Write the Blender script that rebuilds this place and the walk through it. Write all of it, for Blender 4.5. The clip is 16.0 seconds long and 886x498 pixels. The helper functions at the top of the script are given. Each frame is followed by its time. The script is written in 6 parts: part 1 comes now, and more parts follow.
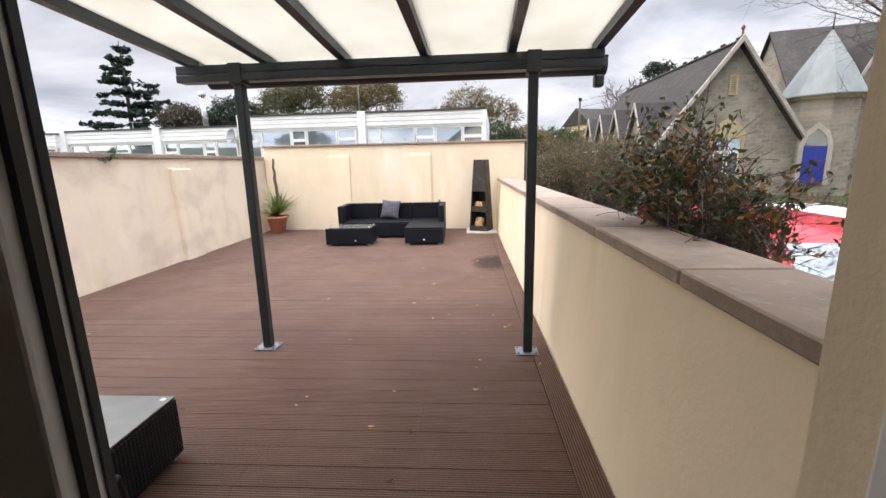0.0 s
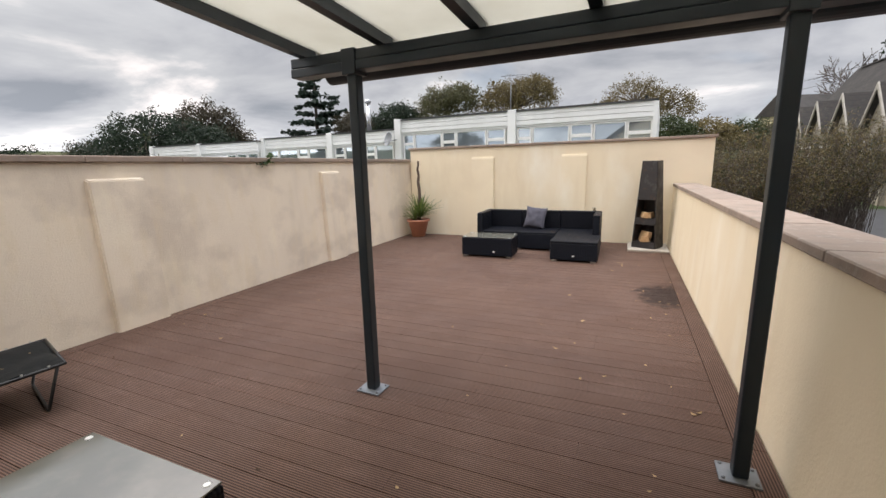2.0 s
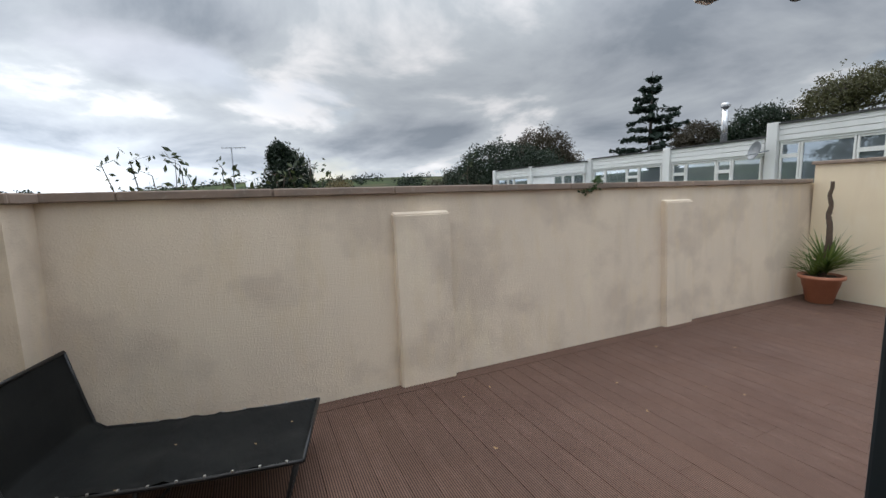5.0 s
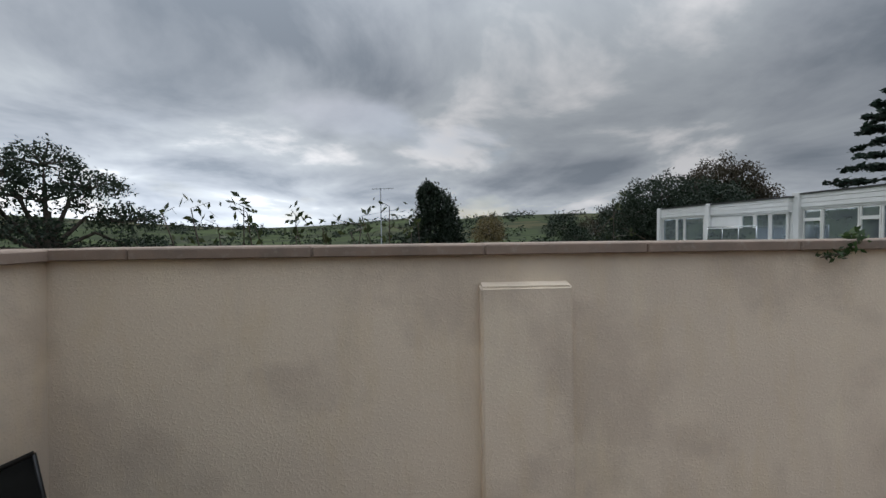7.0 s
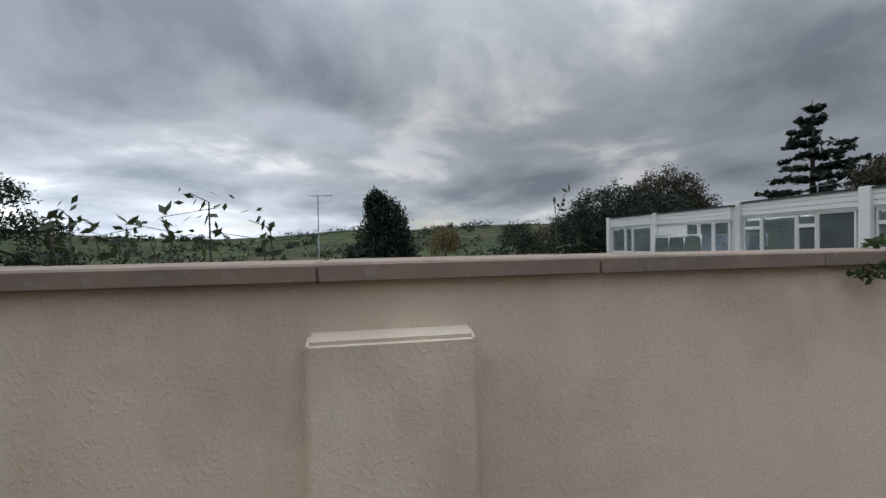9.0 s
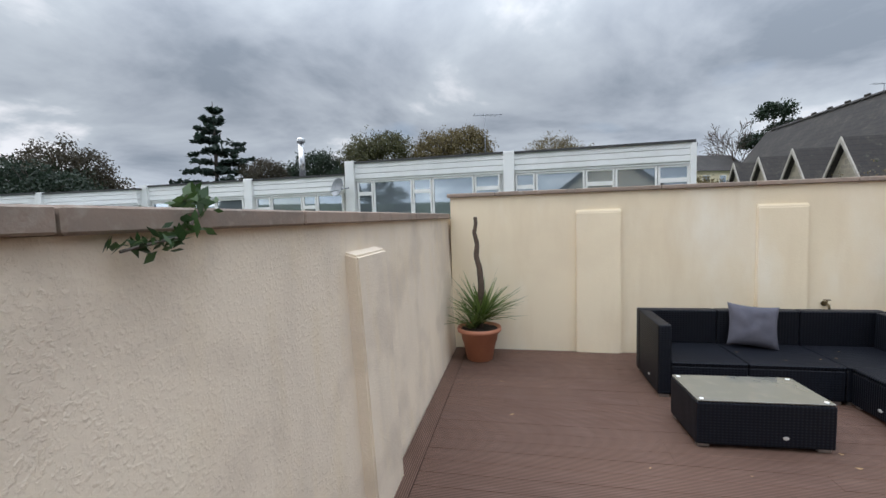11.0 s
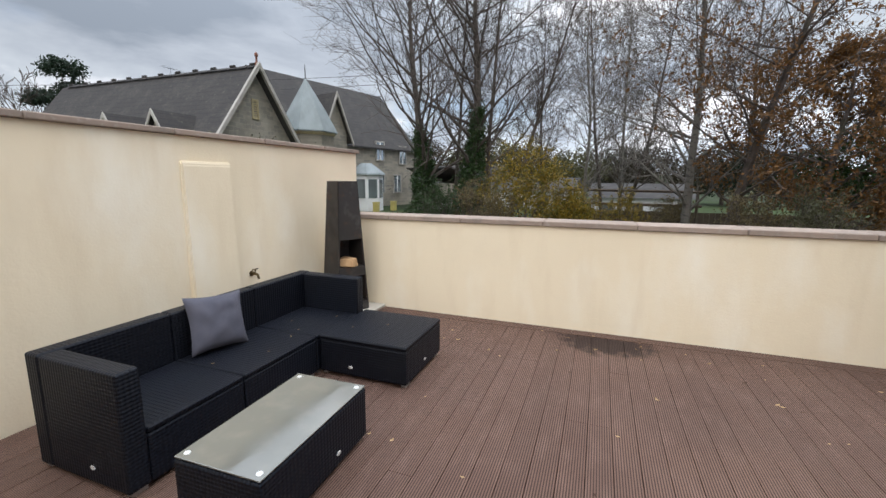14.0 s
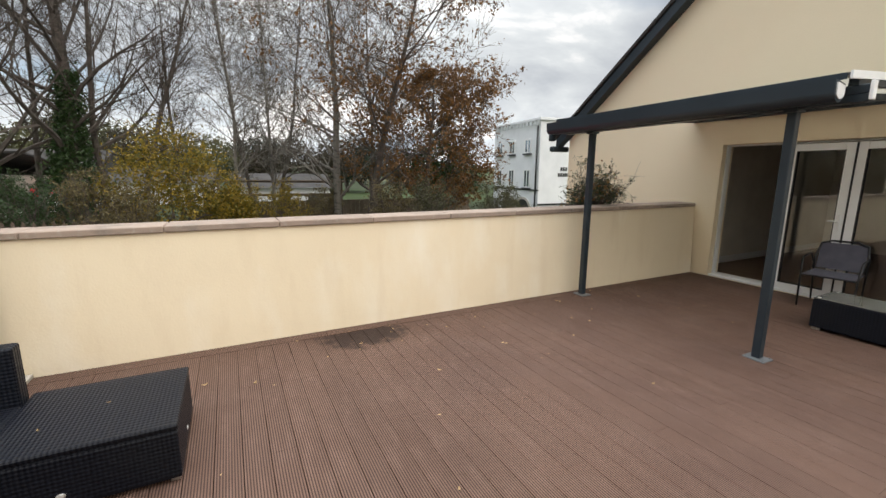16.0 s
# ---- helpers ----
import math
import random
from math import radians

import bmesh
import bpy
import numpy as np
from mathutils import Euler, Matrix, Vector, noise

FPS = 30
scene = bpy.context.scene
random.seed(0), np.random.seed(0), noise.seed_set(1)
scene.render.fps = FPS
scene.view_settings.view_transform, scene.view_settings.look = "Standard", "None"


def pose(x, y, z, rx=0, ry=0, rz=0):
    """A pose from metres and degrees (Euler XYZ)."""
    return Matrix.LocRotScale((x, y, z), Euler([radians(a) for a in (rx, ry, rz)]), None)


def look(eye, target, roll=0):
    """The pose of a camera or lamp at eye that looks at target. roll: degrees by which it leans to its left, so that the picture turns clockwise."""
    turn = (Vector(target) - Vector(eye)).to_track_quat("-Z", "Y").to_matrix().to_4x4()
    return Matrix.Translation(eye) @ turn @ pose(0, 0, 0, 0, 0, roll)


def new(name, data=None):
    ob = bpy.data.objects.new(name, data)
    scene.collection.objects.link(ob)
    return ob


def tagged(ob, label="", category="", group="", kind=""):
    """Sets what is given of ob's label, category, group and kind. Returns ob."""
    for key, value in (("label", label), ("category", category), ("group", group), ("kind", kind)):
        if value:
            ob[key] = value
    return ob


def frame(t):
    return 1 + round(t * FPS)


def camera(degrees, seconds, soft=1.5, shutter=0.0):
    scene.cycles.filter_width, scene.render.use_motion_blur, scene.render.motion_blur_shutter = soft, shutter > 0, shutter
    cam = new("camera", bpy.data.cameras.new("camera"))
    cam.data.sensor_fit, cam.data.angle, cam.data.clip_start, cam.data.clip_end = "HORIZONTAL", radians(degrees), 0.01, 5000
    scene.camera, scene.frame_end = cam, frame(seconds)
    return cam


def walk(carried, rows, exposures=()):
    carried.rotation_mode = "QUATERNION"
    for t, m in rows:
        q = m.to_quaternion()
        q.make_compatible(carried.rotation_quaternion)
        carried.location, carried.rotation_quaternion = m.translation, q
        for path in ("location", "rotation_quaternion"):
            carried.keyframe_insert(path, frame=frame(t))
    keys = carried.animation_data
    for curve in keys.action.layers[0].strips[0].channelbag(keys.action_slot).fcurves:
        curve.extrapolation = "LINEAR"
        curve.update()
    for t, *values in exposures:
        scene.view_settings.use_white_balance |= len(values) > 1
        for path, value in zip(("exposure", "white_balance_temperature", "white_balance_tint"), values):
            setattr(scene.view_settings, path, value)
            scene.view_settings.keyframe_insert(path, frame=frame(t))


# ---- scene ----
cam = camera(93.6, 16.0)

SKY_GAIN, SKY_ZENITH, SUN_E = 0.97, 9.2, 1.05
EXPOSURES = [(0.0, 0.58, 6800, 18), (0.5, 0.12, 6950, 17), (1.0, 0.08, 6950, 17), (2.5, -0.03, 6900, 14), (4.5, -0.33, 6500, 11), (6.8, -0.98, 6400, 11), (8.2, -1.22, 6400, 11), (10.5, -0.40, 6200, 11), (12.0, -0.15, 6300, 12), (14.5, -0.12, 6350, 12), (16.0, 0.0, 6900, 11)]
PATH = [
    (0, (1.565, 0.621, 1.517), (1.449, 2.576, 1.111), -1.2),
    (0.5, (1.503, 0.905, 1.55), (1.321, 2.858, 1.158), -1.3),
    (1, (1.466, 1.131, 1.541), (1.123, 3.065, 1.163), -1.3),
    (1.5, (1.465, 1.398, 1.562), (0.925, 3.286, 1.179), -1.3),
    (2, (1.434, 1.547, 1.558), (0.653, 3.347, 1.168), -1.4),
    (2.5, (1.332, 1.721, 1.563), (0.326, 3.405, 1.17), -1.8),
    (3, (1.173, 1.937, 1.579), (-0.06, 3.465, 1.195), -2.0),
    (3.5, (0.996, 2.178, 1.576), (-0.419, 3.544, 1.211), -2.0),
    (4, (0.769, 2.421, 1.593), (-0.82, 3.588, 1.258), -1.8),
    (4.5, (0.474, 2.603, 1.627), (-1.236, 3.596, 1.323), -1.7),
    (7, (-0.906, 3.48, 1.802), (-2.899, 3.633, 1.726), -0.6),
    (7.5, (-1.122, 3.64, 1.817), (-3.122, 3.608, 1.771), -0.5),
    (8, (-1.385, 3.733, 1.821), (-3.376, 3.552, 1.792), -0.6),
    (10.5, (-2.313, 4.847, 1.712), (-3.24, 6.616, 1.615), -1.9),
    (11, (-2.326, 5.134, 1.689), (-2.692, 7.095, 1.539), -1.7),
    (11.5, (-2.344, 5.388, 1.666), (-2.194, 7.372, 1.46), -1.3),
    (12, (-2.388, 5.721, 1.648), (-1.737, 7.594, 1.386), -0.6),
    (12.5, (-2.361, 6.061, 1.614), (-1.308, 7.734, 1.311), 0.2),
    (13, (-2.338, 6.418, 1.593), (-0.931, 7.802, 1.27), 0.6),
    (13.5, (-2.36, 6.737, 1.605), (-0.701, 7.805, 1.276), 0.7),
    (14, (-2.291, 7.019, 1.589), (-0.442, 7.707, 1.261), 0.4),
    (14.5, (-2.17, 7.248, 1.603), (-0.22, 7.55, 1.274), 0.1),
    (15, (-2.129, 7.537, 1.57), (-0.159, 7.423, 1.243), -0.0),
    (15.5, (-2.072, 7.81, 1.586), (-0.167, 7.304, 1.246), 0.2),
    (16, (-1.974, 7.974, 1.63), (-0.223, 7.08, 1.266), 0.4),
]
walk(cam, [(t, look(eye, target, roll)) for t, eye, target, roll in PATH], EXPOSURES)

# ---- world, sun ----
world = bpy.data.worlds.new("sky_world")
scene.world = world
world.use_nodes = True
wn, wl = world.node_tree.nodes, world.node_tree.links
wn.clear()
w_out = wn.new("ShaderNodeOutputWorld")
w_sky = wn.new("ShaderNodeTexSky")
w_sky.sky_type, w_sky.sun_disc = "NISHITA", False
w_sky.sun_elevation, w_sky.sun_rotation = radians(37), radians(255)
w_bg = wn.new("ShaderNodeBackground")
w_bg.inputs["Strength"].default_value = 0.13
wl.new(w_sky.outputs[0], w_bg.inputs["Color"])
w_tc = wn.new("ShaderNodeTexCoord")
w_sep = wn.new("ShaderNodeSeparateXYZ")
wl.new(w_tc.outputs["Generated"], w_sep.inputs[0])


def wmath(op, a, b=None, c=None):
    n = wn.new("ShaderNodeMath")
    n.operation = op
    for i, v in enumerate((a, b, c)):
        if v is None:
            continue
        if isinstance(v, (int, float)):
            n.inputs[i].default_value = v
        else:
            wl.new(v, n.inputs[i])
    return n.outputs[0]


# clouds on a flat layer overhead
w_z = wmath("ADD", wmath("MAXIMUM", w_sep.outputs["Z"], 0.0), 0.24)
w_com = wn.new("ShaderNodeCombineXYZ")
wl.new(wmath("DIVIDE", w_sep.outputs["X"], w_z), w_com.inputs[0])
wl.new(wmath("DIVIDE", w_sep.outputs["Y"], w_z), w_com.inputs[1])
w_n1 = wn.new("ShaderNodeTexNoise")
w_n1.inputs["Scale"].default_value, w_n1.inputs["Detail"].default_value = 1.05, 7
w_n1.inputs["Roughness"].default_value, w_n1.inputs["Distortion"].default_value = 0.55, 0.35
wl.new(w_com.outputs[0], w_n1.inputs["Vector"])
w_ramp = wn.new("ShaderNodeValToRGB")
wl.new(w_n1.outputs[0], w_ramp.inputs[0])
els = w_ramp.color_ramp.elements
els[0].position, els[0].color = 0.36, (0.265, 0.305, 0.355, 1)
els[1].position, els[1].color = 0.64, (0.86, 0.865, 0.88, 1)
e2 = els.new(0.46)
e2.color = (0.40, 0.44, 0.49, 1)
e3 = els.new(0.56)
e3.color = (0.52, 0.565, 0.605, 1)
# an overcast sky is brightest overhead and towards the veiled sun
w_zen = wmath("MULTIPLY", wmath("POWER", wmath("MAXIMUM", w_sep.outputs["Z"], 0.0), 3.0), SKY_ZENITH)
w_dot = wmath("ADD", wmath("MULTIPLY", w_sep.outputs["X"], -0.75), wmath("MULTIPLY", w_sep.outputs["Y"], -0.52))
w_glow = wmath("MULTIPLY", wmath("POWER", wmath("MAXIMUM", w_dot, 0.0), 6.0), 1.2)
w_low = wmath("MULTIPLY", wmath("POWER", wmath("SUBTRACT", 1.0, wmath("MINIMUM", wmath("ABSOLUTE", w_sep.outputs["Z"]), 1.0)), 9.0), 0.9)
w_near = wmath("MULTIPLY", wmath("POWER", wmath("MAXIMUM", w_dot, 0.0), 5.0), wmath("POWER", wmath("SUBTRACT", 1.0, wmath("MINIMUM", wmath("ABSOLUTE", w_sep.outputs["Z"]), 1.0)), 5.0))
w_glow = wmath("ADD", w_glow, wmath("MULTIPLY", w_near, 4.0))
# the cloud is thinner to the east
w_east = wmath("MULTIPLY", wmath("MAXIMUM", w_sep.outputs["X"], 0.0), 0.40)
w_str = wmath("ADD", wmath("ADD", wmath("ADD", wmath("ADD", 1.0, w_zen), w_glow), w_low), w_east)
w_cl = wn.new("ShaderNodeBackground")
wl.new(w_ramp.outputs[0], w_cl.inputs["Color"])
wl.new(wmath("MULTIPLY", w_str, SKY_GAIN), w_cl.inputs["Strength"])
w_n2 = wn.new("ShaderNodeTexNoise")
w_n2.inputs["Scale"].default_value, w_n2.inputs["Detail"].default_value = 1.1, 4
w_off = wn.new("ShaderNodeVectorMath")
w_off.inputs[1].default_value = (5.2, 1.7, 3.3)
wl.new(w_com.outputs[0], w_off.inputs[0])
wl.new(w_off.outputs[0], w_n2.inputs["Vector"])
w_cov = wn.new("ShaderNodeMapRange")
w_cov.inputs[1].default_value, w_cov.inputs[2].default_value = 0.60, 0.70
w_cov.inputs[3].default_value, w_cov.inputs[4].default_value = 1.0, 0.5
wl.new(w_n2.outputs[0], w_cov.inputs[0])
w_mix = wn.new("ShaderNodeMixShader")
wl.new(w_cov.outputs[0], w_mix.inputs[0])
wl.new(w_bg.outputs[0], w_mix.inputs[1])
wl.new(w_cl.outputs[0], w_mix.inputs[2])
wl.new(w_mix.outputs[0], w_out.inputs["Surface"])

sun = new("sun", bpy.data.lights.new("sun", "SUN"))
sun.data.energy, sun.data.angle, sun.data.color = SUN_E, radians(50), (1.0, 0.89, 0.72)
sun.matrix_world = look((-30, -8, 24), (0, 0, 0))


# ---- materials ----
def rgba(c):
    return (*c, 1.0) if len(c) == 3 else c


class Mat:
    """A node material with a few short ways to vary it."""

    def __init__(self, name, color, rough=0.6, metal=0.0, spec=0.5):
        self.m = bpy.data.materials.new(name)
        self.m.use_nodes = True
        self.t = self.m.node_tree
        self.b = self.t.nodes["Principled BSDF"]
        self.b.inputs["Roughness"].default_value = rough
        self.b.inputs["Metallic"].default_value = metal
        self.b.inputs["Specular IOR Level"].default_value = spec
        self.b.inputs["Base Color"].default_value = rgba(color)
        self.col = None
        self.color = color
        self.height = None

    def node(self, kind, **kw):
        n = self.t.nodes.new(kind)
        for k, v in kw.items():
            n.inputs[k].default_value = v
        return n

    def link(self, a, b):
        self.t.links.new(a, b)

    def coord(self, stretch=(1, 1, 1), which="Object"):
        tc = self.node("ShaderNodeTexCoord")
        if stretch == (1, 1, 1):
            return tc.outputs[which]
        mp = self.node("ShaderNodeMapping")
        mp.inputs["Scale"].default_value = stretch
        self.link(tc.outputs[which], mp.inputs["Vector"])
        return mp.outputs[0]

    def world_coord(self, stretch=(1, 1, 1)):
        g = self.node("ShaderNodeNewGeometry")
        mp = self.node("ShaderNodeMapping")
        mp.inputs["Scale"].default_value = stretch
        self.link(g.outputs["Position"], mp.inputs["Vector"])
        return mp.outputs[0]

    def noise(self, scale, detail=4.0, stretch=(1, 1, 1), world=True, rough=0.55):
        n = self.node("ShaderNodeTexNoise", Scale=scale, Detail=detail, Roughness=rough)
        self.link(self.world_coord(stretch) if world else self.coord(stretch), n.inputs["Vector"])
        return n.outputs[0]

    def remap(self, v, a, b, c=0.0, d=1.0):
        n = self.node("ShaderNodeMapRange")
        for i, x in zip((1, 2, 3, 4), (a, b, c, d)):
            n.inputs[i].default_value = x
        self.link(v, n.inputs[0])
        return n.outputs[0]

    def blend(self, fac, color, mode="MIX"):
        """Blend a colour over what there is, by a factor socket or number."""
        n = self.t.nodes.new("ShaderNodeMix")
        n.data_type, n.blend_type = "RGBA", mode
        if isinstance(fac, (int, float)):
            n.inputs[0].default_value = fac
        else:
            self.link(fac, n.inputs[0])
        if self.col is None:
            n.inputs[6].default_value = rgba(self.color)
        else:
            self.link(self.col, n.inputs[6])
        if hasattr(color, "links"):
            self.link(color, n.inputs[7])
        else:
            n.inputs[7].default_value = rgba(color)
        self.col = n.outputs[2]
        self.link(self.col, self.b.inputs["Base Color"])
        return self

    def mottle(self, scale, dark, lo=0.4, hi=0.65, amount=1.0, stretch=(1, 1, 1), detail=4.0, world=True):
        v = self.noise(scale, detail, stretch, world)
        return self.blend(self.remap(v, lo, hi, 0.0, amount), dark)

    def vary(self, amount=0.25, island=False):
        """Brightness by object, or by loose piece."""
        if island:
            r = self.node("ShaderNodeNewGeometry").outputs["Random Per Island"]
        else:
            r = self.node("ShaderNodeObjectInfo").outputs["Random"]
        h = self.node("ShaderNodeHueSaturation")
        self.link(self.remap(r, 0, 1, 1 - amount, 1 + amount), h.inputs["Value"])
        if self.col is None:
            h.inputs["Color"].default_value = rgba(self.color)
        else:
            self.link(self.col, h.inputs["Color"])
        self.col = h.outputs[0]
        self.link(self.col, self.b.inputs["Base Color"])
        return self

    def bump(self, v, strength=0.3, dist=0.01):
        n = self.node("ShaderNodeBump", Strength=strength, Distance=dist)
        self.link(v, n.inputs["Height"])
        if self.height is not None:
            self.link(self.height, n.inputs["Normal"])
        self.height = n.outputs[0]
        self.link(self.height, self.b.inputs["Normal"])
        return self

    def wave(self, scale, axis, world=False, profile="SIN"):
        n = self.node("ShaderNodeTexWave", Scale=scale)
        n.wave_type, n.bands_direction, n.wave_profile = "BANDS", axis, profile
        self.link(self.world_coord() if world else self.coord(), n.inputs["Vector"])
        return n.outputs["Fac"]

    def rough(self, v, lo, hi):
        self.link(self.remap(v, 0.3, 0.7, lo, hi), self.b.inputs["Roughness"])
        return self


def simple(name, color, rough=0.6, metal=0.0, dark=None, scale=6.0, bump=0.0, bscale=60.0, world=True, spec=0.5):
    m = Mat(name, color, rough, metal, spec)
    if dark:
        m.mottle(scale, dark, 0.35, 0.7, 0.8, world=world)
    if bump:
        m.bump(m.noise(bscale, 3, world=world), bump, 0.004)
    return m.m


# painted render of the terrace walls
k = Mat("wall_render", (0.78, 0.675, 0.54), 0.85, spec=0.25)
k.mottle(0.55, (0.65, 0.56, 0.46), 0.46, 0.64, 0.6, detail=6)
k.mottle(0.95, (0.50, 0.42, 0.34), 0.50, 0.60, 0.45, stretch=(1, 1, 1.3), detail=8)
k.mottle(3.4, (0.50, 0.43, 0.345), 0.55, 0.70, 0.25, stretch=(1, 1, 0.22), detail=6)
k.mottle(7.0, (0.72, 0.60, 0.42), 0.5, 0.75, 0.5, stretch=(1, 1, 0.25))
k.mottle(3.0, (0.86, 0.77, 0.60), 0.58, 0.72, 0.35, stretch=(1, 1, 0.4))
k.bump(k.remap(k.noise(62, 4, rough=0.6), 0.48, 0.76), 0.5, 0.004).bump(k.noise(120, 3), 0.35, 0.003).bump(k.noise(4, 3), 0.25, 0.02)
M_RENDER_W = k.m
k = Mat("wall_render_clean", (0.80, 0.69, 0.51), 0.85, spec=0.25)
k.mottle(0.45, (0.75, 0.635, 0.46), 0.42, 0.7, 0.7, detail=5)
k.mottle(1.1, (0.86, 0.80, 0.68), 0.52, 0.70, 0.7, stretch=(1, 1, 0.45), detail=6)
k.mottle(4.5, (0.70, 0.58, 0.41), 0.52, 0.75, 0.5, stretch=(1, 1, 0.2), detail=6)
k.mottle(0.8, (0.66, 0.55, 0.40), 0.54, 0.70, 0.35, detail=7)
k.bump(k.noise(60, 3), 0.3, 0.005).bump(k.noise(4, 3), 0.2, 0.02)
M_RENDER = k.m
k = Mat("house_render", (0.80, 0.68, 0.49), 0.85, spec=0.25)
k.mottle(0.5, (0.72, 0.60, 0.42), 0.45, 0.7, 0.5, detail=5)
k.bump(k.noise(60, 3), 0.35, 0.006)
M_HOUSE = k.m
k = Mat("coping_concrete", (0.31, 0.240, 0.195), 0.9, spec=0.2)
k.vary(0.12).mottle(5, (0.20, 0.17, 0.145), 0.45, 0.7, 0.7).mottle(22, (0.38, 0.34, 0.29), 0.55, 0.75, 0.6)
k.bump(k.noise(90, 4), 0.4, 0.004)
M_COPING = k.m
# composite deck boards, ribbed along their length
for nm, ax in (("deck_across", "Y"), ("deck_along", "X")):
    k = Mat(nm, (0.164, 0.097, 0.071), 0.75, spec=0.2)
    k.vary(0.07)
    k.mottle(0.9, (0.128, 0.074, 0.056), 0.40, 0.62, 0.75, detail=5)
    k.mottle(14, (0.235, 0.148, 0.115), 0.5, 0.8, 0.6, stretch=(0.25, 1, 1) if ax == "Y" else (1, 0.25, 1))
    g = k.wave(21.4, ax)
    # shade in the grooves between ribs is painted as near-black stripes
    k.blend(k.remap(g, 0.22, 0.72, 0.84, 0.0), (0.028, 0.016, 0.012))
    if ax == "Y":
        # a damp patch beside the low wall
        vd = k.node("ShaderNodeVectorMath")
        vd.operation = "DISTANCE"
        k.link(k.world_coord((1.6, 1.05, 1)), vd.inputs[0])
        vd.inputs[1].default_value = (1.93 * 1.6, 6.86 * 1.05, 0)
        nn = k.node("ShaderNodeMath")
        nn.operation = "MULTIPLY_ADD"
        k.link(k.noise(7, 5), nn.inputs[0])
        nn.inputs[1].default_value = 0.9
        k.link(vd.outputs["Value"], nn.inputs[2])
        k.blend(k.remap(nn.outputs[0], 0.78, 0.98, 0.82, 0.0), (0.018, 0.011, 0.009))
    k.bump(g, 0.55, 0.003)
    k.rough(k.noise(2.2, 4), 0.62, 0.82)
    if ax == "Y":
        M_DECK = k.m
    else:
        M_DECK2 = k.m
M_UNDER = simple("deck_shadow_gap", (0.02, 0.014, 0.011), 0.9, bump=0.2)
k = Mat("anthracite_aluminium", (0.013, 0.023, 0.032), 0.42, spec=0.5)
k.mottle(3, (0.020, 0.032, 0.042), 0.45, 0.7, 0.7)
k.rough(k.noise(6, 3), 0.34, 0.5)
M_ALU = k.m
k = Mat("opal_polycarbonate", (0.68, 0.665, 0.61), 0.4)
k.mottle(1.7, (0.57, 0.55, 0.49), 0.42, 0.7, 0.7)
k.bump(k.wave(20, "X", True), 0.12, 0.003)
tr = k.node("ShaderNodeBsdfTranslucent")
k.link(k.col, tr.inputs["Color"])
mx = k.node("ShaderNodeMixShader")
mx.inputs[0].default_value = 0.80
k.link(k.b.outputs[0], mx.inputs[1])
k.link(tr.outputs[0], mx.inputs[2])
k.link(mx.outputs[0], k.t.nodes["Material Output"].inputs["Surface"])
M_POLY = k.m
k = Mat("black_wicker", (0.0050, 0.0056, 0.0088), 0.46, spec=0.16)
wv = [k.wave(q, a) for q, a in ((12, "X"), (15, "Y"), (15, "Z"))]
add1 = k.node("ShaderNodeMath")
add1.operation = "ADD"
k.link(wv[0], add1.inputs[0])
k.link(wv[1], add1.inputs[1])
add2 = k.node("ShaderNodeMath")
add2.operation = "ADD"
k.link(add1.outputs[0], add2.inputs[0])
k.link(wv[2], add2.inputs[1])
k.blend(k.remap(add2.outputs[0], 1.0, 2.4, 0.0, 1.0), (0.0088, 0.0112, 0.0175))
k.bump(add2.outputs[0], 0.7, 0.003)
k.mottle(2.0, (0.012, 0.013, 0.015), 0.5, 0.7, 0.4)
M_WICKER = k.m
k = Mat("table_glass", (0.13, 0.13, 0.11), 0.05, spec=1.0)
k.b.inputs["IOR"].default_value = 1.75
k.mottle(9, (0.18, 0.17, 0.14), 0.5, 0.75, 0.5)
k.rough(k.noise(7, 4), 0.03, 0.16)
M_TGLASS = k.m
M_CUSHION = simple("charcoal_cushion", (0.085, 0.083, 0.105), 0.95, dark=(0.06, 0.06, 0.08), scale=9, bump=0.5, bscale=350)
M_METALFOOT = simple("brushed_foot", (0.55, 0.54, 0.52), 0.35, 0.9, dark=(0.4, 0.4, 0.38), scale=30)
M_BADGE = simple("oval_badge", (0.75, 0.75, 0.73), 0.3, 0.5)
k = Mat("terracotta_plastic", (0.47, 0.195, 0.115), 0.55)
k.mottle(6, (0.40, 0.16, 0.095), 0.4, 0.7, 0.8).mottle(25, (0.52, 0.26, 0.17), 0.6, 0.8, 0.4)
M_TERRA = k.m
M_SOIL = simple("potting_soil", (0.022, 0.015, 0.011), 0.95, dark=(0.05, 0.035, 0.025), scale=40, bump=0.9, bscale=70)
k = Mat("fibrous_trunk", (0.105, 0.072, 0.052), 0.95)
k.mottle(25, (0.07, 0.05, 0.036), 0.4, 0.6, 0.9, stretch=(1, 1, 2.5))
k.bump(k.noise(45, 4, (1, 1, 3)), 0.9, 0.01)
M_FIBRE = k.m


def leaf_mat(name, c1, c2, rough=0.55):
    m = Mat(name, c1, rough, spec=0.35)
    r = m.node("ShaderNodeNewGeometry").outputs["Random Per Island"]
    m.blend(r, c2)
    m.vary(0.12)
    t = m.node("ShaderNodeBsdfTranslucent")
    m.link(m.col, t.inputs["Color"])
    x = m.node("ShaderNodeMixShader")
    x.inputs[0].default_value = 0.3
    m.link(m.b.outputs[0], x.inputs[1])
    m.link(t.outputs[0], x.inputs[2])
    m.link(x.outputs[0], m.t.nodes["Material Output"].inputs["Surface"])
    return m.m


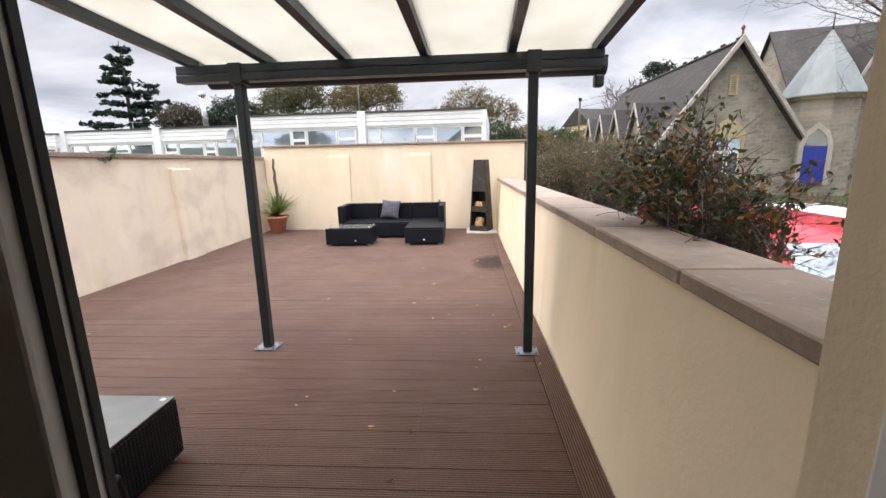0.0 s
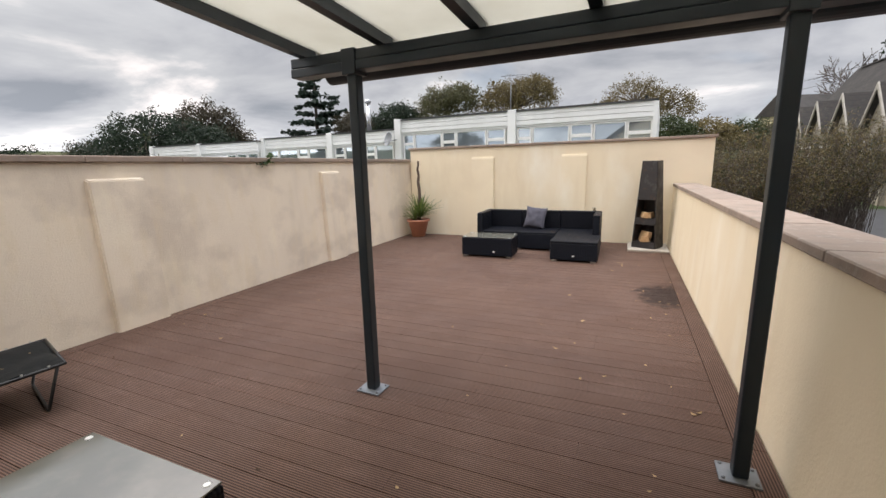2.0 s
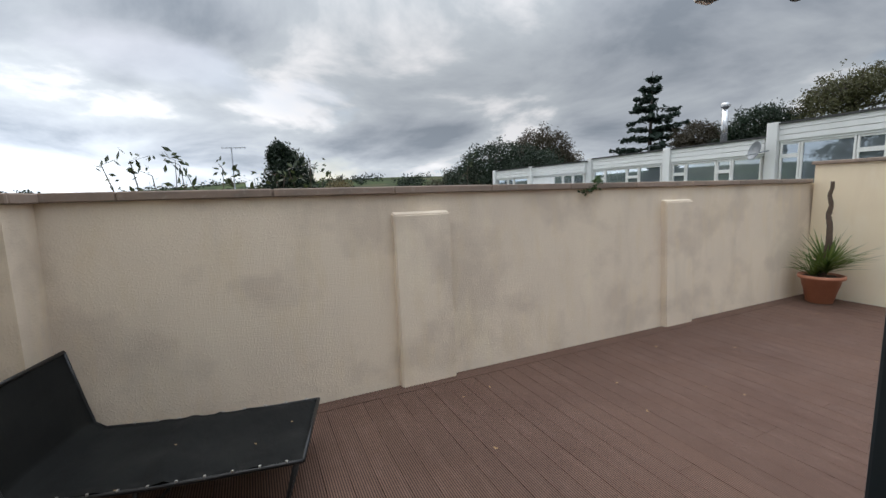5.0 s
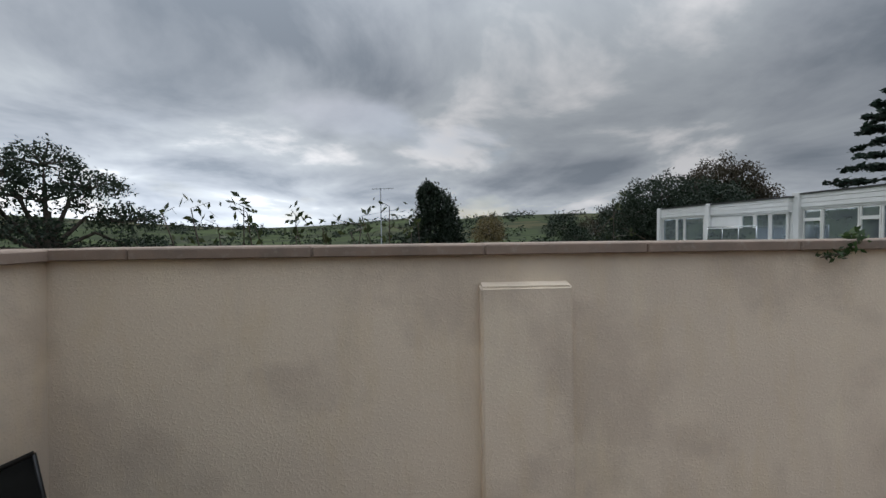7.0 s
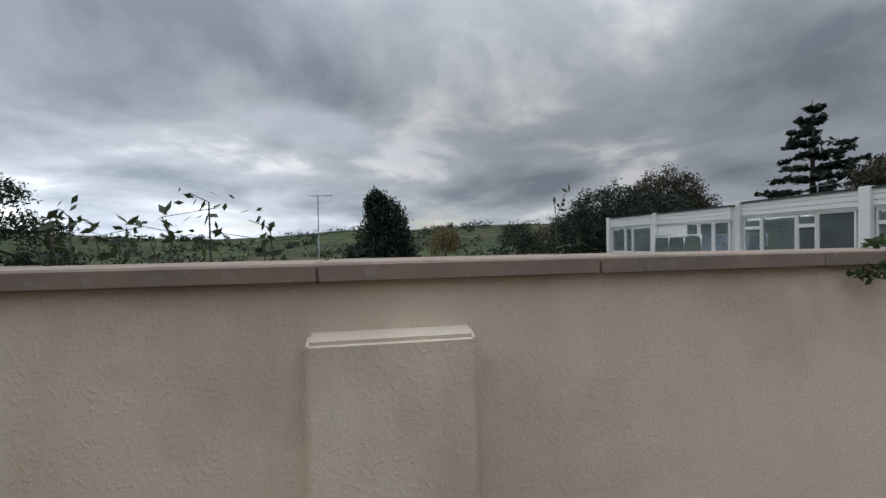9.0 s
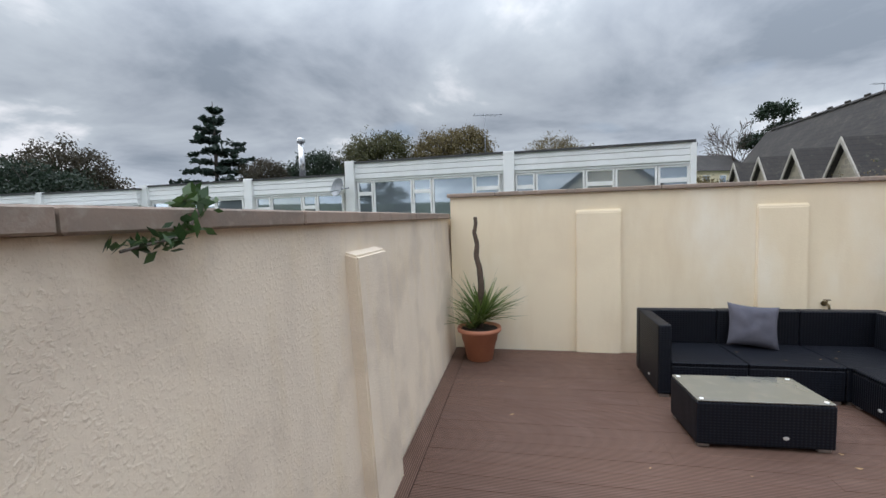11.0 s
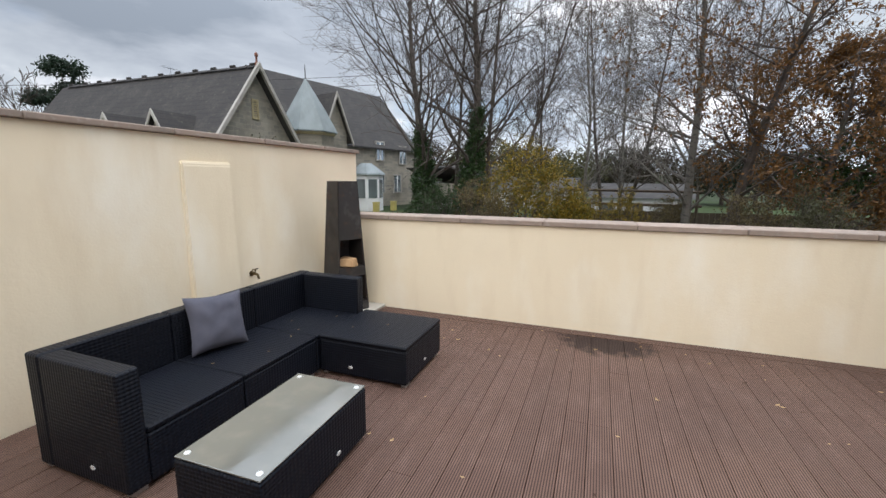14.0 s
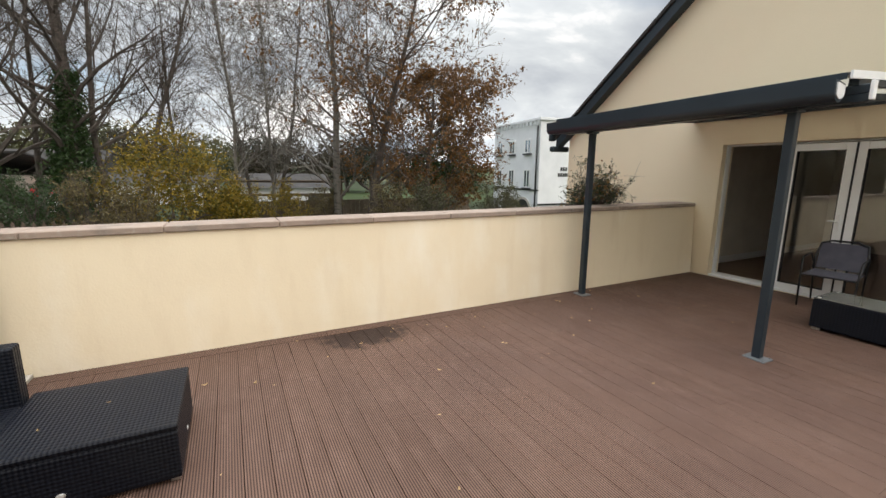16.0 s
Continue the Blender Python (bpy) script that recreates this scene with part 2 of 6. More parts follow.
M_SWORD = leaf_mat("sword_leaf", (0.070, 0.125, 0.026), (0.19, 0.245, 0.068), 0.4)
M_HEDGE = leaf_mat("dark_shrub_leaf", (0.022, 0.036, 0.014), (0.068, 0.085, 0.032), 0.4)
M_AUTUMN = leaf_mat("autumn_leaf", (0.20, 0.060, 0.020), (0.32, 0.18, 0.04))
M_OAK = leaf_mat("brown_oak_leaf", (0.115, 0.058, 0.019), (0.235, 0.115, 0.034))
M_RUSSET = leaf_mat("dark_red_leaf", (0.10, 0.035, 0.022), (0.17, 0.065, 0.04))
M_YELLOW = leaf_mat("yellow_green_leaf", (0.075, 0.080, 0.014), (0.33, 0.215, 0.022))
M_IVY = leaf_mat("ivy_leaf", (0.020, 0.044, 0.014), (0.052, 0.092, 0.028), 0.4)
M_PINE = leaf_mat("pine_needle", (0.012, 0.024, 0.014), (0.030, 0.046, 0.026))
M_CEDAR = leaf_mat("cedar_needle", (0.020, 0.038, 0.028), (0.040, 0.062, 0.046))
M_BEECH = leaf_mat("dark_brown_crown_leaf", (0.034, 0.028, 0.017), (0.066, 0.054, 0.032))
M_OLIVE = leaf_mat("olive_crown_leaf", (0.060, 0.066, 0.028), (0.125, 0.118, 0.055))
M_TWIGLEAF = leaf_mat("russet_shrub_leaf", (0.105, 0.082, 0.036), (0.19, 0.15, 0.065))
k = Mat("bark", (0.105, 0.084, 0.072), 0.95)
k.mottle(5, (0.045, 0.038, 0.031), 0.4, 0.65, 0.8).mottle(2, (0.10, 0.105, 0.065), 0.55, 0.7, 0.5)
k.bump(k.noise(22, 4, (1, 1, 0.3)), 0.8, 0.02)
M_BARK = k.m
k = Mat("birch_bark", (0.17, 0.155, 0.135), 0.9)
k.mottle(6, (0.06, 0.055, 0.05), 0.52, 0.62, 0.8, stretch=(1, 1, 2))
M_BIRCH = k.m
k = Mat("weathered_steel", (0.036, 0.032, 0.031), 0.5, 0.35)
k.mottle(4, (0.11, 0.105, 0.10), 0.55, 0.72, 0.7).mottle(9, (0.085, 0.045, 0.028), 0.56, 0.7, 0.6)
k.rough(k.noise(5, 4), 0.35, 0.7)
M_STEEL = k.m
M_LOGEND = simple("split_log", (0.50, 0.32, 0.165), 0.85, dark=(0.36, 0.2, 0.09), scale=30, bump=0.3)
M_SLAB = simple("paving_slab", (0.46, 0.42, 0.36), 0.9, dark=(0.34, 0.31, 0.27), scale=7, bump=0.3)
M_BRASS = simple("tarnished_brass", (0.16, 0.115, 0.055), 0.45, 0.85, dark=(0.08, 0.06, 0.03), scale=30)
k = Mat("black_padded_fabric", (0.0088, 0.0092, 0.0088), 0.85, spec=0.16)
k.mottle(3, (0.016, 0.0165, 0.015), 0.4, 0.7, 0.8)
k.bump(k.noise(260, 2), 0.3, 0.002).bump(k.noise(9, 3, (1, 2.4, 1)), 0.35, 0.02)
M_PAD = k.m
M_BLACKTUBE = simple("black_steel_tube", (0.012, 0.012, 0.013), 0.4, 0.3, dark=(0.02, 0.02, 0.02), scale=12)
M_UPVC = simple("white_upvc", (0.80, 0.80, 0.79), 0.35, dark=(0.72, 0.72, 0.70), scale=3)
M_RUBBER = simple("black_gasket", (0.012, 0.012, 0.013), 0.6, dark=(0.02, 0.02, 0.02), scale=8)
k = Mat("window_glass", (0.40, 0.46, 0.50), 0.02, 0.7, spec=1.0)
k.b.inputs["IOR"].default_value = 1.6
k.mottle(0.8, (0.28, 0.32, 0.36), 0.4, 0.7, 0.7)
M_PANE = k.m
k = Mat("clear_door_glass", (0.92, 0.95, 0.94), 0.0)
k.b.inputs["Transmission Weight"].default_value = 1.0
k.b.inputs["Coat Weight"].default_value, k.b.inputs["Coat IOR"].default_value = 0.4, 1.6
k.b.inputs["IOR"].default_value = 1.5
M_CLEAR = k.m
M_ROOMWALL = simple("room_paint", (0.74, 0.69, 0.60), 0.8, dark=(0.57, 0.52, 0.45), scale=1.5)
M_ROOMFLOOR = simple("room_floor", (0.21, 0.14, 0.085), 0.5, dark=(0.16, 0.10, 0.06), scale=5)
k = Mat("white_cladding", (0.78, 0.79, 0.79), 0.5)
k.mottle(1.5, (0.66, 0.67, 0.66), 0.45, 0.7, 0.6, stretch=(1, 1, 0.3)).vary(0.03)
M_CLAD = k.m
M_FELT = simple("roof_felt", (0.045, 0.045, 0.047), 0.9, dark=(0.07, 0.07, 0.07), scale=2, bump=0.3)
k = Mat("rubble_stone", (0.27, 0.235, 0.18), 0.92, spec=0.2)
br = k.node("ShaderNodeTexBrick", Scale=1.0)
br.inputs["Color1"].default_value, br.inputs["Color2"].default_value = (0.34, 0.305, 0.245, 1), (0.23, 0.213, 0.183, 1)
br.inputs["Mortar"].default_value = (0.33, 0.30, 0.245, 1)
br.inputs["Mortar Size"].default_value = 0.018
br.inputs["Brick Width"].default_value, br.inputs["Row Height"].default_value = 0.46, 0.21
gp = k.node("ShaderNodeNewGeometry")
sx = k.node("ShaderNodeSeparateXYZ")
k.link(gp.outputs["Position"], sx.inputs[0])
ad = k.node("ShaderNodeMath")
ad.operation = "ADD"
k.link(sx.outputs[0], ad.inputs[0])
k.link(sx.outputs[1], ad.inputs[1])
cb = k.node("ShaderNodeCombineXYZ")
k.link(ad.outputs[0], cb.inputs[0])
k.link(sx.outputs[2], cb.inputs[1])
nz = k.node("ShaderNodeTexNoise", Scale=2.2)
k.link(cb.outputs[0], nz.inputs["Vector"])
va = k.node("ShaderNodeVectorMath")
k.link(cb.outputs[0], va.inputs[0])
vs = k.node("ShaderNodeVectorMath")
vs.operation = "SCALE"
vs.inputs["Scale"].default_value = 0.22
k.link(nz.outputs["Color"], vs.inputs[0])
k.link(vs.outputs[0], va.inputs[1])
k.link(va.outputs[0], br.inputs["Vector"])
k.blend(1.0, br.outputs["Color"])
k.mottle(0.9, (0.16, 0.145, 0.12), 0.45, 0.7, 0.6).mottle(4, (0.36, 0.32, 0.25), 0.55, 0.75, 0.5)
k.bump(br.outputs["Fac"], 0.4, -0.03)
M_STONE = k.m
k = Mat("slate_roof", (0.052, 0.047, 0.044), 0.85, spec=0.25)
zc = k.wave(1.28, "Z", True, "SAW")
k.blend(k.remap(zc, 0.0, 0.25, 0.75, 0.0), (0.026, 0.025, 0.025))
k.mottle(1.2, (0.078, 0.070, 0.062), 0.45, 0.7, 0.8).mottle(9, (0.040, 0.040, 0.041), 0.45, 0.65, 0.8)
k.mottle(4, (0.13, 0.125, 0.10), 0.62, 0.75, 0.5)
k.bump(zc, 0.6, 0.03)
M_SLATE = k.m
k = Mat("lead_sheet", (0.215, 0.245, 0.245), 0.6, 0.1)
k.mottle(1.5, (0.15, 0.17, 0.17), 0.4, 0.7, 0.8, stretch=(1, 1, 0.3)).mottle(8, (0.28, 0.31, 0.30), 0.6, 0.8, 0.5)
M_LEAD = k.m
M_BARGE = simple("weathered_bargeboard", (0.40, 0.375, 0.33), 0.8, dark=(0.28, 0.26, 0.23), scale=3)
M_RIDGE = simple("red_ridge_tile", (0.22, 0.085, 0.055), 0.85, dark=(0.13, 0.07, 0.05), scale=5)
M_BLUE = simple("blue_door_paint", (0.012, 0.035, 0.30), 0.4, dark=(0.01, 0.025, 0.22), scale=3)
M_RED = simple("red_car_paint", (0.56, 0.018, 0.030), 0.25, dark=(0.46, 0.014, 0.025), scale=2)
# white render with the backlit side's shade put into its colour
M_SHADEDRENDER = simple("shaded_rough_render", (0.33, 0.35, 0.38), 0.9, dark=(0.24, 0.26, 0.29), scale=2, bump=0.3)
M_WHITECAR = simple("white_car_paint", (0.78, 0.78, 0.78), 0.3, dark=(0.68, 0.68, 0.68), scale=2)
M_TYRE = simple("tyre_rubber", (0.012, 0.012, 0.012), 0.8, dark=(0.02, 0.02, 0.02), scale=10)
M_CHROME = simple("flue_steel", (0.62, 0.63, 0.64), 0.25, 0.95, dark=(0.45, 0.45, 0.46), scale=6)
M_GALV = simple("galvanised_plate", (0.25, 0.27, 0.29), 0.5, 0.6, dark=(0.17, 0.18, 0.2), scale=18)
M_WOOD = simple("weathered_timber", (0.115, 0.082, 0.058), 0.9, dark=(0.07, 0.05, 0.036), scale=5, bump=0.3)
M_WHITEPAINT = simple("white_masonry_paint", (0.78, 0.79, 0.80), 0.8, dark=(0.68, 0.69, 0.70), scale=1.2, bump=0.15)
M_BLACKPAINT = simple("black_gloss_paint", (0.012, 0.012, 0.013), 0.4, dark=(0.02, 0.02, 0.02), scale=4)
M_CREAMPAINT = simple("cream_masonry_paint", (0.70, 0.62, 0.42), 0.85, dark=(0.6, 0.53, 0.36), scale=1)
M_CLAY = simple("yellow_stone_trim", (0.45, 0.37, 0.21), 0.9, dark=(0.34, 0.28, 0.17), scale=4)
M_BIN = simple("yellow_plastic", (0.46, 0.39, 0.13), 0.6, dark=(0.38, 0.31, 0.10), scale=3)
M_TARMAC = simple("tarmac", (0.05, 0.05, 0.052), 0.9, dark=(0.035, 0.035, 0.036), scale=3, bump=0.3)
k = Mat("countryside", (0.036, 0.052, 0.022), 0.95, spec=0.1)
vo = k.node("ShaderNodeTexVoronoi", Scale=0.0075)
k.link(k.world_coord((1, 1.5, 1)), vo.inputs["Vector"])
sc = k.node("ShaderNodeSeparateColor")
k.link(vo.outputs["Color"], sc.inputs[0])
k.blend(k.remap(sc.outputs[0], 0.2, 0.9), (0.060, 0.085, 0.032))
k.blend(k.remap(sc.outputs[1], 0.7, 0.75, 0, 0.8), (0.085, 0.072, 0.040))
vd = k.node("ShaderNodeTexVoronoi", Scale=0.0075)
vd.feature = "DISTANCE_TO_EDGE"
k.link(k.world_coord((1, 1.5, 1)), vd.inputs["Vector"])
k.blend(k.remap(vd.outputs["Distance"], 0.02, 0.05, 0.9, 0.0), (0.024, 0.032, 0.018))
k.mottle(0.02, (0.028, 0.035, 0.020), 0.52, 0.6, 0.85).mottle(0.6, (0.040, 0.055, 0.022), 0.4, 0.7, 0.6)
M_LAND = k.m


# ---- mesh helpers ----
def obj(name, bm, material, parent=None, smooth=False):
    me = bpy.data.meshes.new(name)
    bmesh.ops.recalc_face_normals(bm, faces=bm.faces)
    bm.to_mesh(me)
    bm.free()
    me.materials.append(material)
    if smooth:
        me.shade_smooth()
    ob = new(name, me)
    if parent is not None:
        ob.parent = parent
    return ob


def part(name, bm, material, parent, label="", smooth=False):
    ob = obj(name, bm, material, parent, smooth)
    return tagged(ob, label) if label else ob


def raw(name, verts, faces, material, parent=None, label="", smooth=False):
    me = bpy.data.meshes.new(name)
    me.from_pydata([tuple(v) for v in verts], [], faces)
    me.materials.append(material)
    me.update()
    if smooth:
        me.shade_smooth()
    ob = new(name, me)
    if parent is not None:
        ob.parent = parent
    return tagged(ob, label) if label else ob


def thing(name, label, category, at=(0, 0, 0), rz=0.0, group="", kind=""):
    ob = new(name)
    ob.empty_display_size = 0.1
    ob.matrix_basis = pose(*at, 0, 0, rz)
    return tagged(ob, label, category, group, kind)


def box(x0, x1, y0, y1, z0, z1, bevel=0.0, bm=None, seg=2):
    b = bmesh.new()
    bmesh.ops.create_cube(b, size=1.0)
    for v in b.verts:
        v.co = Vector(((x0 + x1) / 2 + v.co.x * (x1 - x0), (y0 + y1) / 2 + v.co.y * (y1 - y0), (z0 + z1) / 2 + v.co.z * (z1 - z0)))
    if bevel:
        bmesh.ops.bevel(b, geom=list(b.edges), offset=bevel, segments=seg, affect="EDGES", profile=0.5)
    if bm is None:
        return b
    return join(bm, b)


def join(bm, b):
    me = bpy.data.meshes.new("scratch")
    b.to_mesh(me)
    b.free()
    bm.from_mesh(me)
    bpy.data.meshes.remove(me)
    return bm


def prism(points, axis, a, b, bm=None):
    """A polygon, given in the two other axes, drawn out along axis from a to b."""
    m = bmesh.new()
    n = "xyz".index(axis)

    def at(p, v):
        q = list(p)
        q.insert(n, v)
        return q
    lo = [m.verts.new(at(p, a)) for p in points]
    hi = [m.verts.new(at(p, b)) for p in points]
    m.faces.new(lo)
    m.faces.new(hi[::-1])
    for i in range(len(points)):
        j = (i + 1) % len(points)
        m.faces.new((lo[i], lo[j], hi[j], hi[i]))
    bmesh.ops.recalc_face_normals(m, faces=m.faces)
    return m if bm is None else join(bm, m)


def tube_data(points, radii, sides, verts, faces):
    pts = [Vector(p) for p in points]
    base = len(verts)
    up = Vector((0.31, 0.17, 0.93))
    for i, p in enumerate(pts):
        d = (pts[min(i + 1, len(pts) - 1)] - pts[max(i - 1, 0)])
        d = d.normalized() if d.length > 1e-9 else Vector((0, 0, 1))
        s = d.cross(up)
        if s.length < 0.05:
            s = d.cross(Vector((1, 0, 0)))
        s.normalize()
        u = s.cross(d)
        for k2 in range(sides):
            a = 2 * math.pi * k2 / sides
            verts.append(p + (s * math.cos(a) + u * math.sin(a)) * radii[i])
    for i in range(len(pts) - 1):
        for k2 in range(sides):
            l = (k2 + 1) % sides
            faces.append((base + i * sides + k2, base + i * sides + l, base + (i + 1) * sides + l, base + (i + 1) * sides + k2))
    faces.append(tuple(base + k2 for k2 in range(sides))[::-1])
    faces.append(tuple(base + (len(pts) - 1) * sides + k2 for k2 in range(sides)))


def tube(name, points, radius, material, parent=None, sides=10, label=""):
    v, f = [], []
    tube_data(points, [radius] * len(points) if isinstance(radius, (int, float)) else radius, sides, v, f)
    return raw(name, v, f, material, parent, label, smooth=sides > 5)


def lathe(profile, sides=28, bm=None):
    """Turn (radius, z) pairs round the z axis."""
    b = bmesh.new()
    rings = []
    for r, z in profile:
        rings.append([b.verts.new((r * math.cos(2 * math.pi * i / sides), r * math.sin(2 * math.pi * i / sides), z)) for i in range(sides)])
    for p, q in zip(rings, rings[1:]):
        for i in range(sides):
            j = (i + 1) % sides
            b.faces.new((p[i], p[j], q[j], q[i]))
    b.faces.new(rings[0][::-1])
    b.faces.new(rings[-1])
    return b if bm is None else join(bm, b)


def struct(ob, label="", category=""):
    return tagged(ob, label, category, kind="structure")

# ---- terrace structure ----
BACK_RZ = -2.0


def back_y(x):
    """The inner face of the back wall."""
    return 10.345 - 0.035 * x


floor = struct(obj("floor", box(-3.6, 2.7, 1.092, 10.7, -0.16, -0.03), M_UNDER), "dark underlay beneath the ribbed deck boards", "floor")

# side walls lean back a little towards the top
wall_west = struct(obj("wall_west", prism([(-3.175, -0.15), (-3.25, 1.675), (-3.55, 1.675), (-3.55, -5.0), (-3.175, -5.0)], "y", 1.2, 10.75), M_RENDER_W), "cream rendered parapet wall with damp stains", "wall")
wall_east = struct(obj("wall_east", prism([(2.229, -0.15), (2.290, 1.10), (2.60, 1.10), (2.60, -3.0), (2.229, -3.0)], "y", 1.12, 10.30), M_RENDER), "low cream rendered parapet wall", "wall")
wall_north = struct(obj("wall_north", box(-3.21, 2.86, 0, 0.32, -4.0, 1.94), M_RENDER), "tall cream rendered end wall with shallow piers", "wall")
wall_north.matrix_basis = pose(0, 10.345, 0, 0, 0, BACK_RZ)
wall_return = struct(obj("wall_return", box(-3.53, -2.85, 1.10, 1.56, -5.0, 1.672), M_RENDER_W), "short cream rendered return wall beside the house", "wall")

# piers on the west wall, thicker at the foot
for y0, y1 in ((3.86, 4.385), (7.2, 7.68)):
    pier = bmesh.new()
    prism([(-3.105, -0.05), (-3.172, 1.50), (-3.30, 1.535), (-3.30, -0.05)], "y", y0, y1, pier)
    bmesh.ops.bevel(pier, geom=list(pier.edges), offset=0.012, segments=2, affect="EDGES")
    part("pier", pier, M_RENDER_W, wall_west)
for x0, x1 in ((-1.665, -1.15), (0.265, 0.755)):
    b = prism([(-0.068, -0.05), (-0.032, 1.70), (-0.02, 1.735), (0.05, 1.735), (0.05, -0.05)], "x", x0, x1)
    bmesh.ops.bevel(b, geom=list(b.edges), offset=0.010, segments=2, affect="EDGES")
    part("pier", b, M_RENDER, wall_north)


def coping(parent, axis, a, b, c0, c1, z0, z1, length, phase=0.0):
    """Concrete coping stones in a row, with open joints."""
    p = a
    nxt = a + ((phase - a) % length)
    while p < b - 0.02:
        q = min(nxt if nxt > p + 0.05 else nxt + length, b)
        j = 0.004
        s = box(p + j, q - j, c0, c1, z0, z1, 0.007, seg=1) if axis == "x" else box(c0, c1, p + j, q - j, z0, z1, 0.007, seg=1)
        for v in s.verts:
            v.co.z += random.uniform(-0.0015, 0.0015)
        part("coping_stone", s, M_COPING, parent)
        p, nxt = q, q + length
    m = box(a, b, c0 + 0.02, c1 - 0.02, z0 + 0.004, z1 - 0.012) if axis == "x" else box(c0 + 0.02, c1 - 0.02, a, b, z0 + 0.004, z1 - 0.012)
    part("joint_mortar", m, M_COPING, parent)


coping(wall_west, "y", 1.56, 10.46, -3.58, -3.215, 1.676, 1.738, 0.955, 2.94)
coping(wall_return, "x", -3.58, -2.83, 1.08, 1.60, 1.673, 1.735, 0.955)
coping(wall_east, "y", 1.135, 10.24, 2.262, 2.64, 1.101, 1.157, 0.93, 8.50)
coping(wall_north, "x", -3.25, 2.90, -0.035, 0.36, 1.941, 1.99, 0.955, -0.72)

# house gable with the wide opening of the glazed doors
gw = bmesh.new()
prism([(1.972, -3.0), (5.3, -3.0), (5.3, 2.35), (1.972, 4.92)], "y", 0.81, 1.09, gw)
wall_house = struct(obj("wall_house", gw, M_HOUSE), "cream rendered gable wall of the house", "wall")
part("wall_pier", prism([(-2.9, -3.0), (-1.25, -3.0), (-1.25, 3.6), (-2.9, 2.42)], "y", 0.81, 1.09), M_HOUSE, wall_house)
part("gable_head", prism([(-1.25, 2.072), (1.972, 2.072), (1.972, 4.92), (1.2, 5.49), (-1.25, 3.6)], "y", 0.81, 1.09), M_HOUSE, wall_house)
part("wall_base", prism([(-1.25, -3.0), (1.972, -3.0), (1.972, -0.005), (-1.25, -0.005)], "y", 0.81, 1.09), M_HOUSE, wall_house)
for sx, xe, ze in ((1, 5.55, 2.17), (-1, -2.98, 2.36)):
    bb = prism([(1.2, 5.70), (xe, ze + 0.20), (xe, ze), (1.2, 5.50)], "y", 1.091, 1.26)
    part("bargeboard", bb, M_ALU, wall_house, "dark grey bargeboard")
    rf = prism([(1.2, 5.77), (xe + 0.06 * sx, ze + 0.26), (xe + 0.06 * sx, ze + 0.20), (1.2, 5.70)], "y", -7.0, 1.29)
    part("roof_slope", rf, M_SLATE, wall_house)
part("gutter_end", box(5.50, 5.66, 0.9, 1.36, 2.10, 2.22, 0.03), M_ALU, wall_house)
side = bmesh.new()
box(5.02, 5.3, -7.0, 0.85, -3.0, 2.35, bm=side)
box(-2.9, -2.62, -7.0, 0.85, -3.0, 2.35, bm=side)
box(-2.62, 5.02, -7.0, -6.75, -3.0, 2.35, bm=side)
part("side_wall", side, M_HOUSE, wall_house)

# room behind the doors
room_floor = struct(obj("room_floor", box(-2.6, 5.0, -6.7, 0.81, -0.2, -0.012), M_ROOMFLOOR), "brown wooden floor of the room", "floor")
rw = bmesh.new()
box(-2.55, -2.45, -4.0, 0.85, 0.0, 2.42, bm=rw)
box(2.45, 2.55, -4.0, 0.85, 0.0, 2.42, bm=rw)
box(-2.45, 2.45, -4.1, -4.0, 0.0, 2.42, bm=rw)
wall_room = struct(obj("wall_room", rw, M_ROOMWALL), "plain painted walls of the room", "wall")
ceiling = struct(obj("ceiling", box(-2.6, 2.6, -4.1, 0.85, 2.42, 2.5), M_ROOMWALL), "plain painted ceiling of the room", "ceiling")
part("skirting_board", box(2.43, 2.449, -4.0, 0.84, 0.0, 0.12, 0.004), M_UPVC, wall_room)


# ---- glazed doors ----
def stile_frame(x0, x1, z0, z1, y0, y1, w):
    """A rectangular frame of four bevelled bars."""
    b = bmesh.new()
    box(x0, x0 + w, y0, y1, z0, z1, 0.006, b)
    box(x1 - w, x1, y0, y1, z0, z1, 0.006, b)
    box(x0 + w - 0.002, x1 - w + 0.002, y0 + 0.002, y1 - 0.002, z0, z0 + w, 0.006, b)
    box(x0 + w - 0.002, x1 - w + 0.002, y0 + 0.002, y1 - 0.002, z1 - w, z1, 0.006, b)
    return b


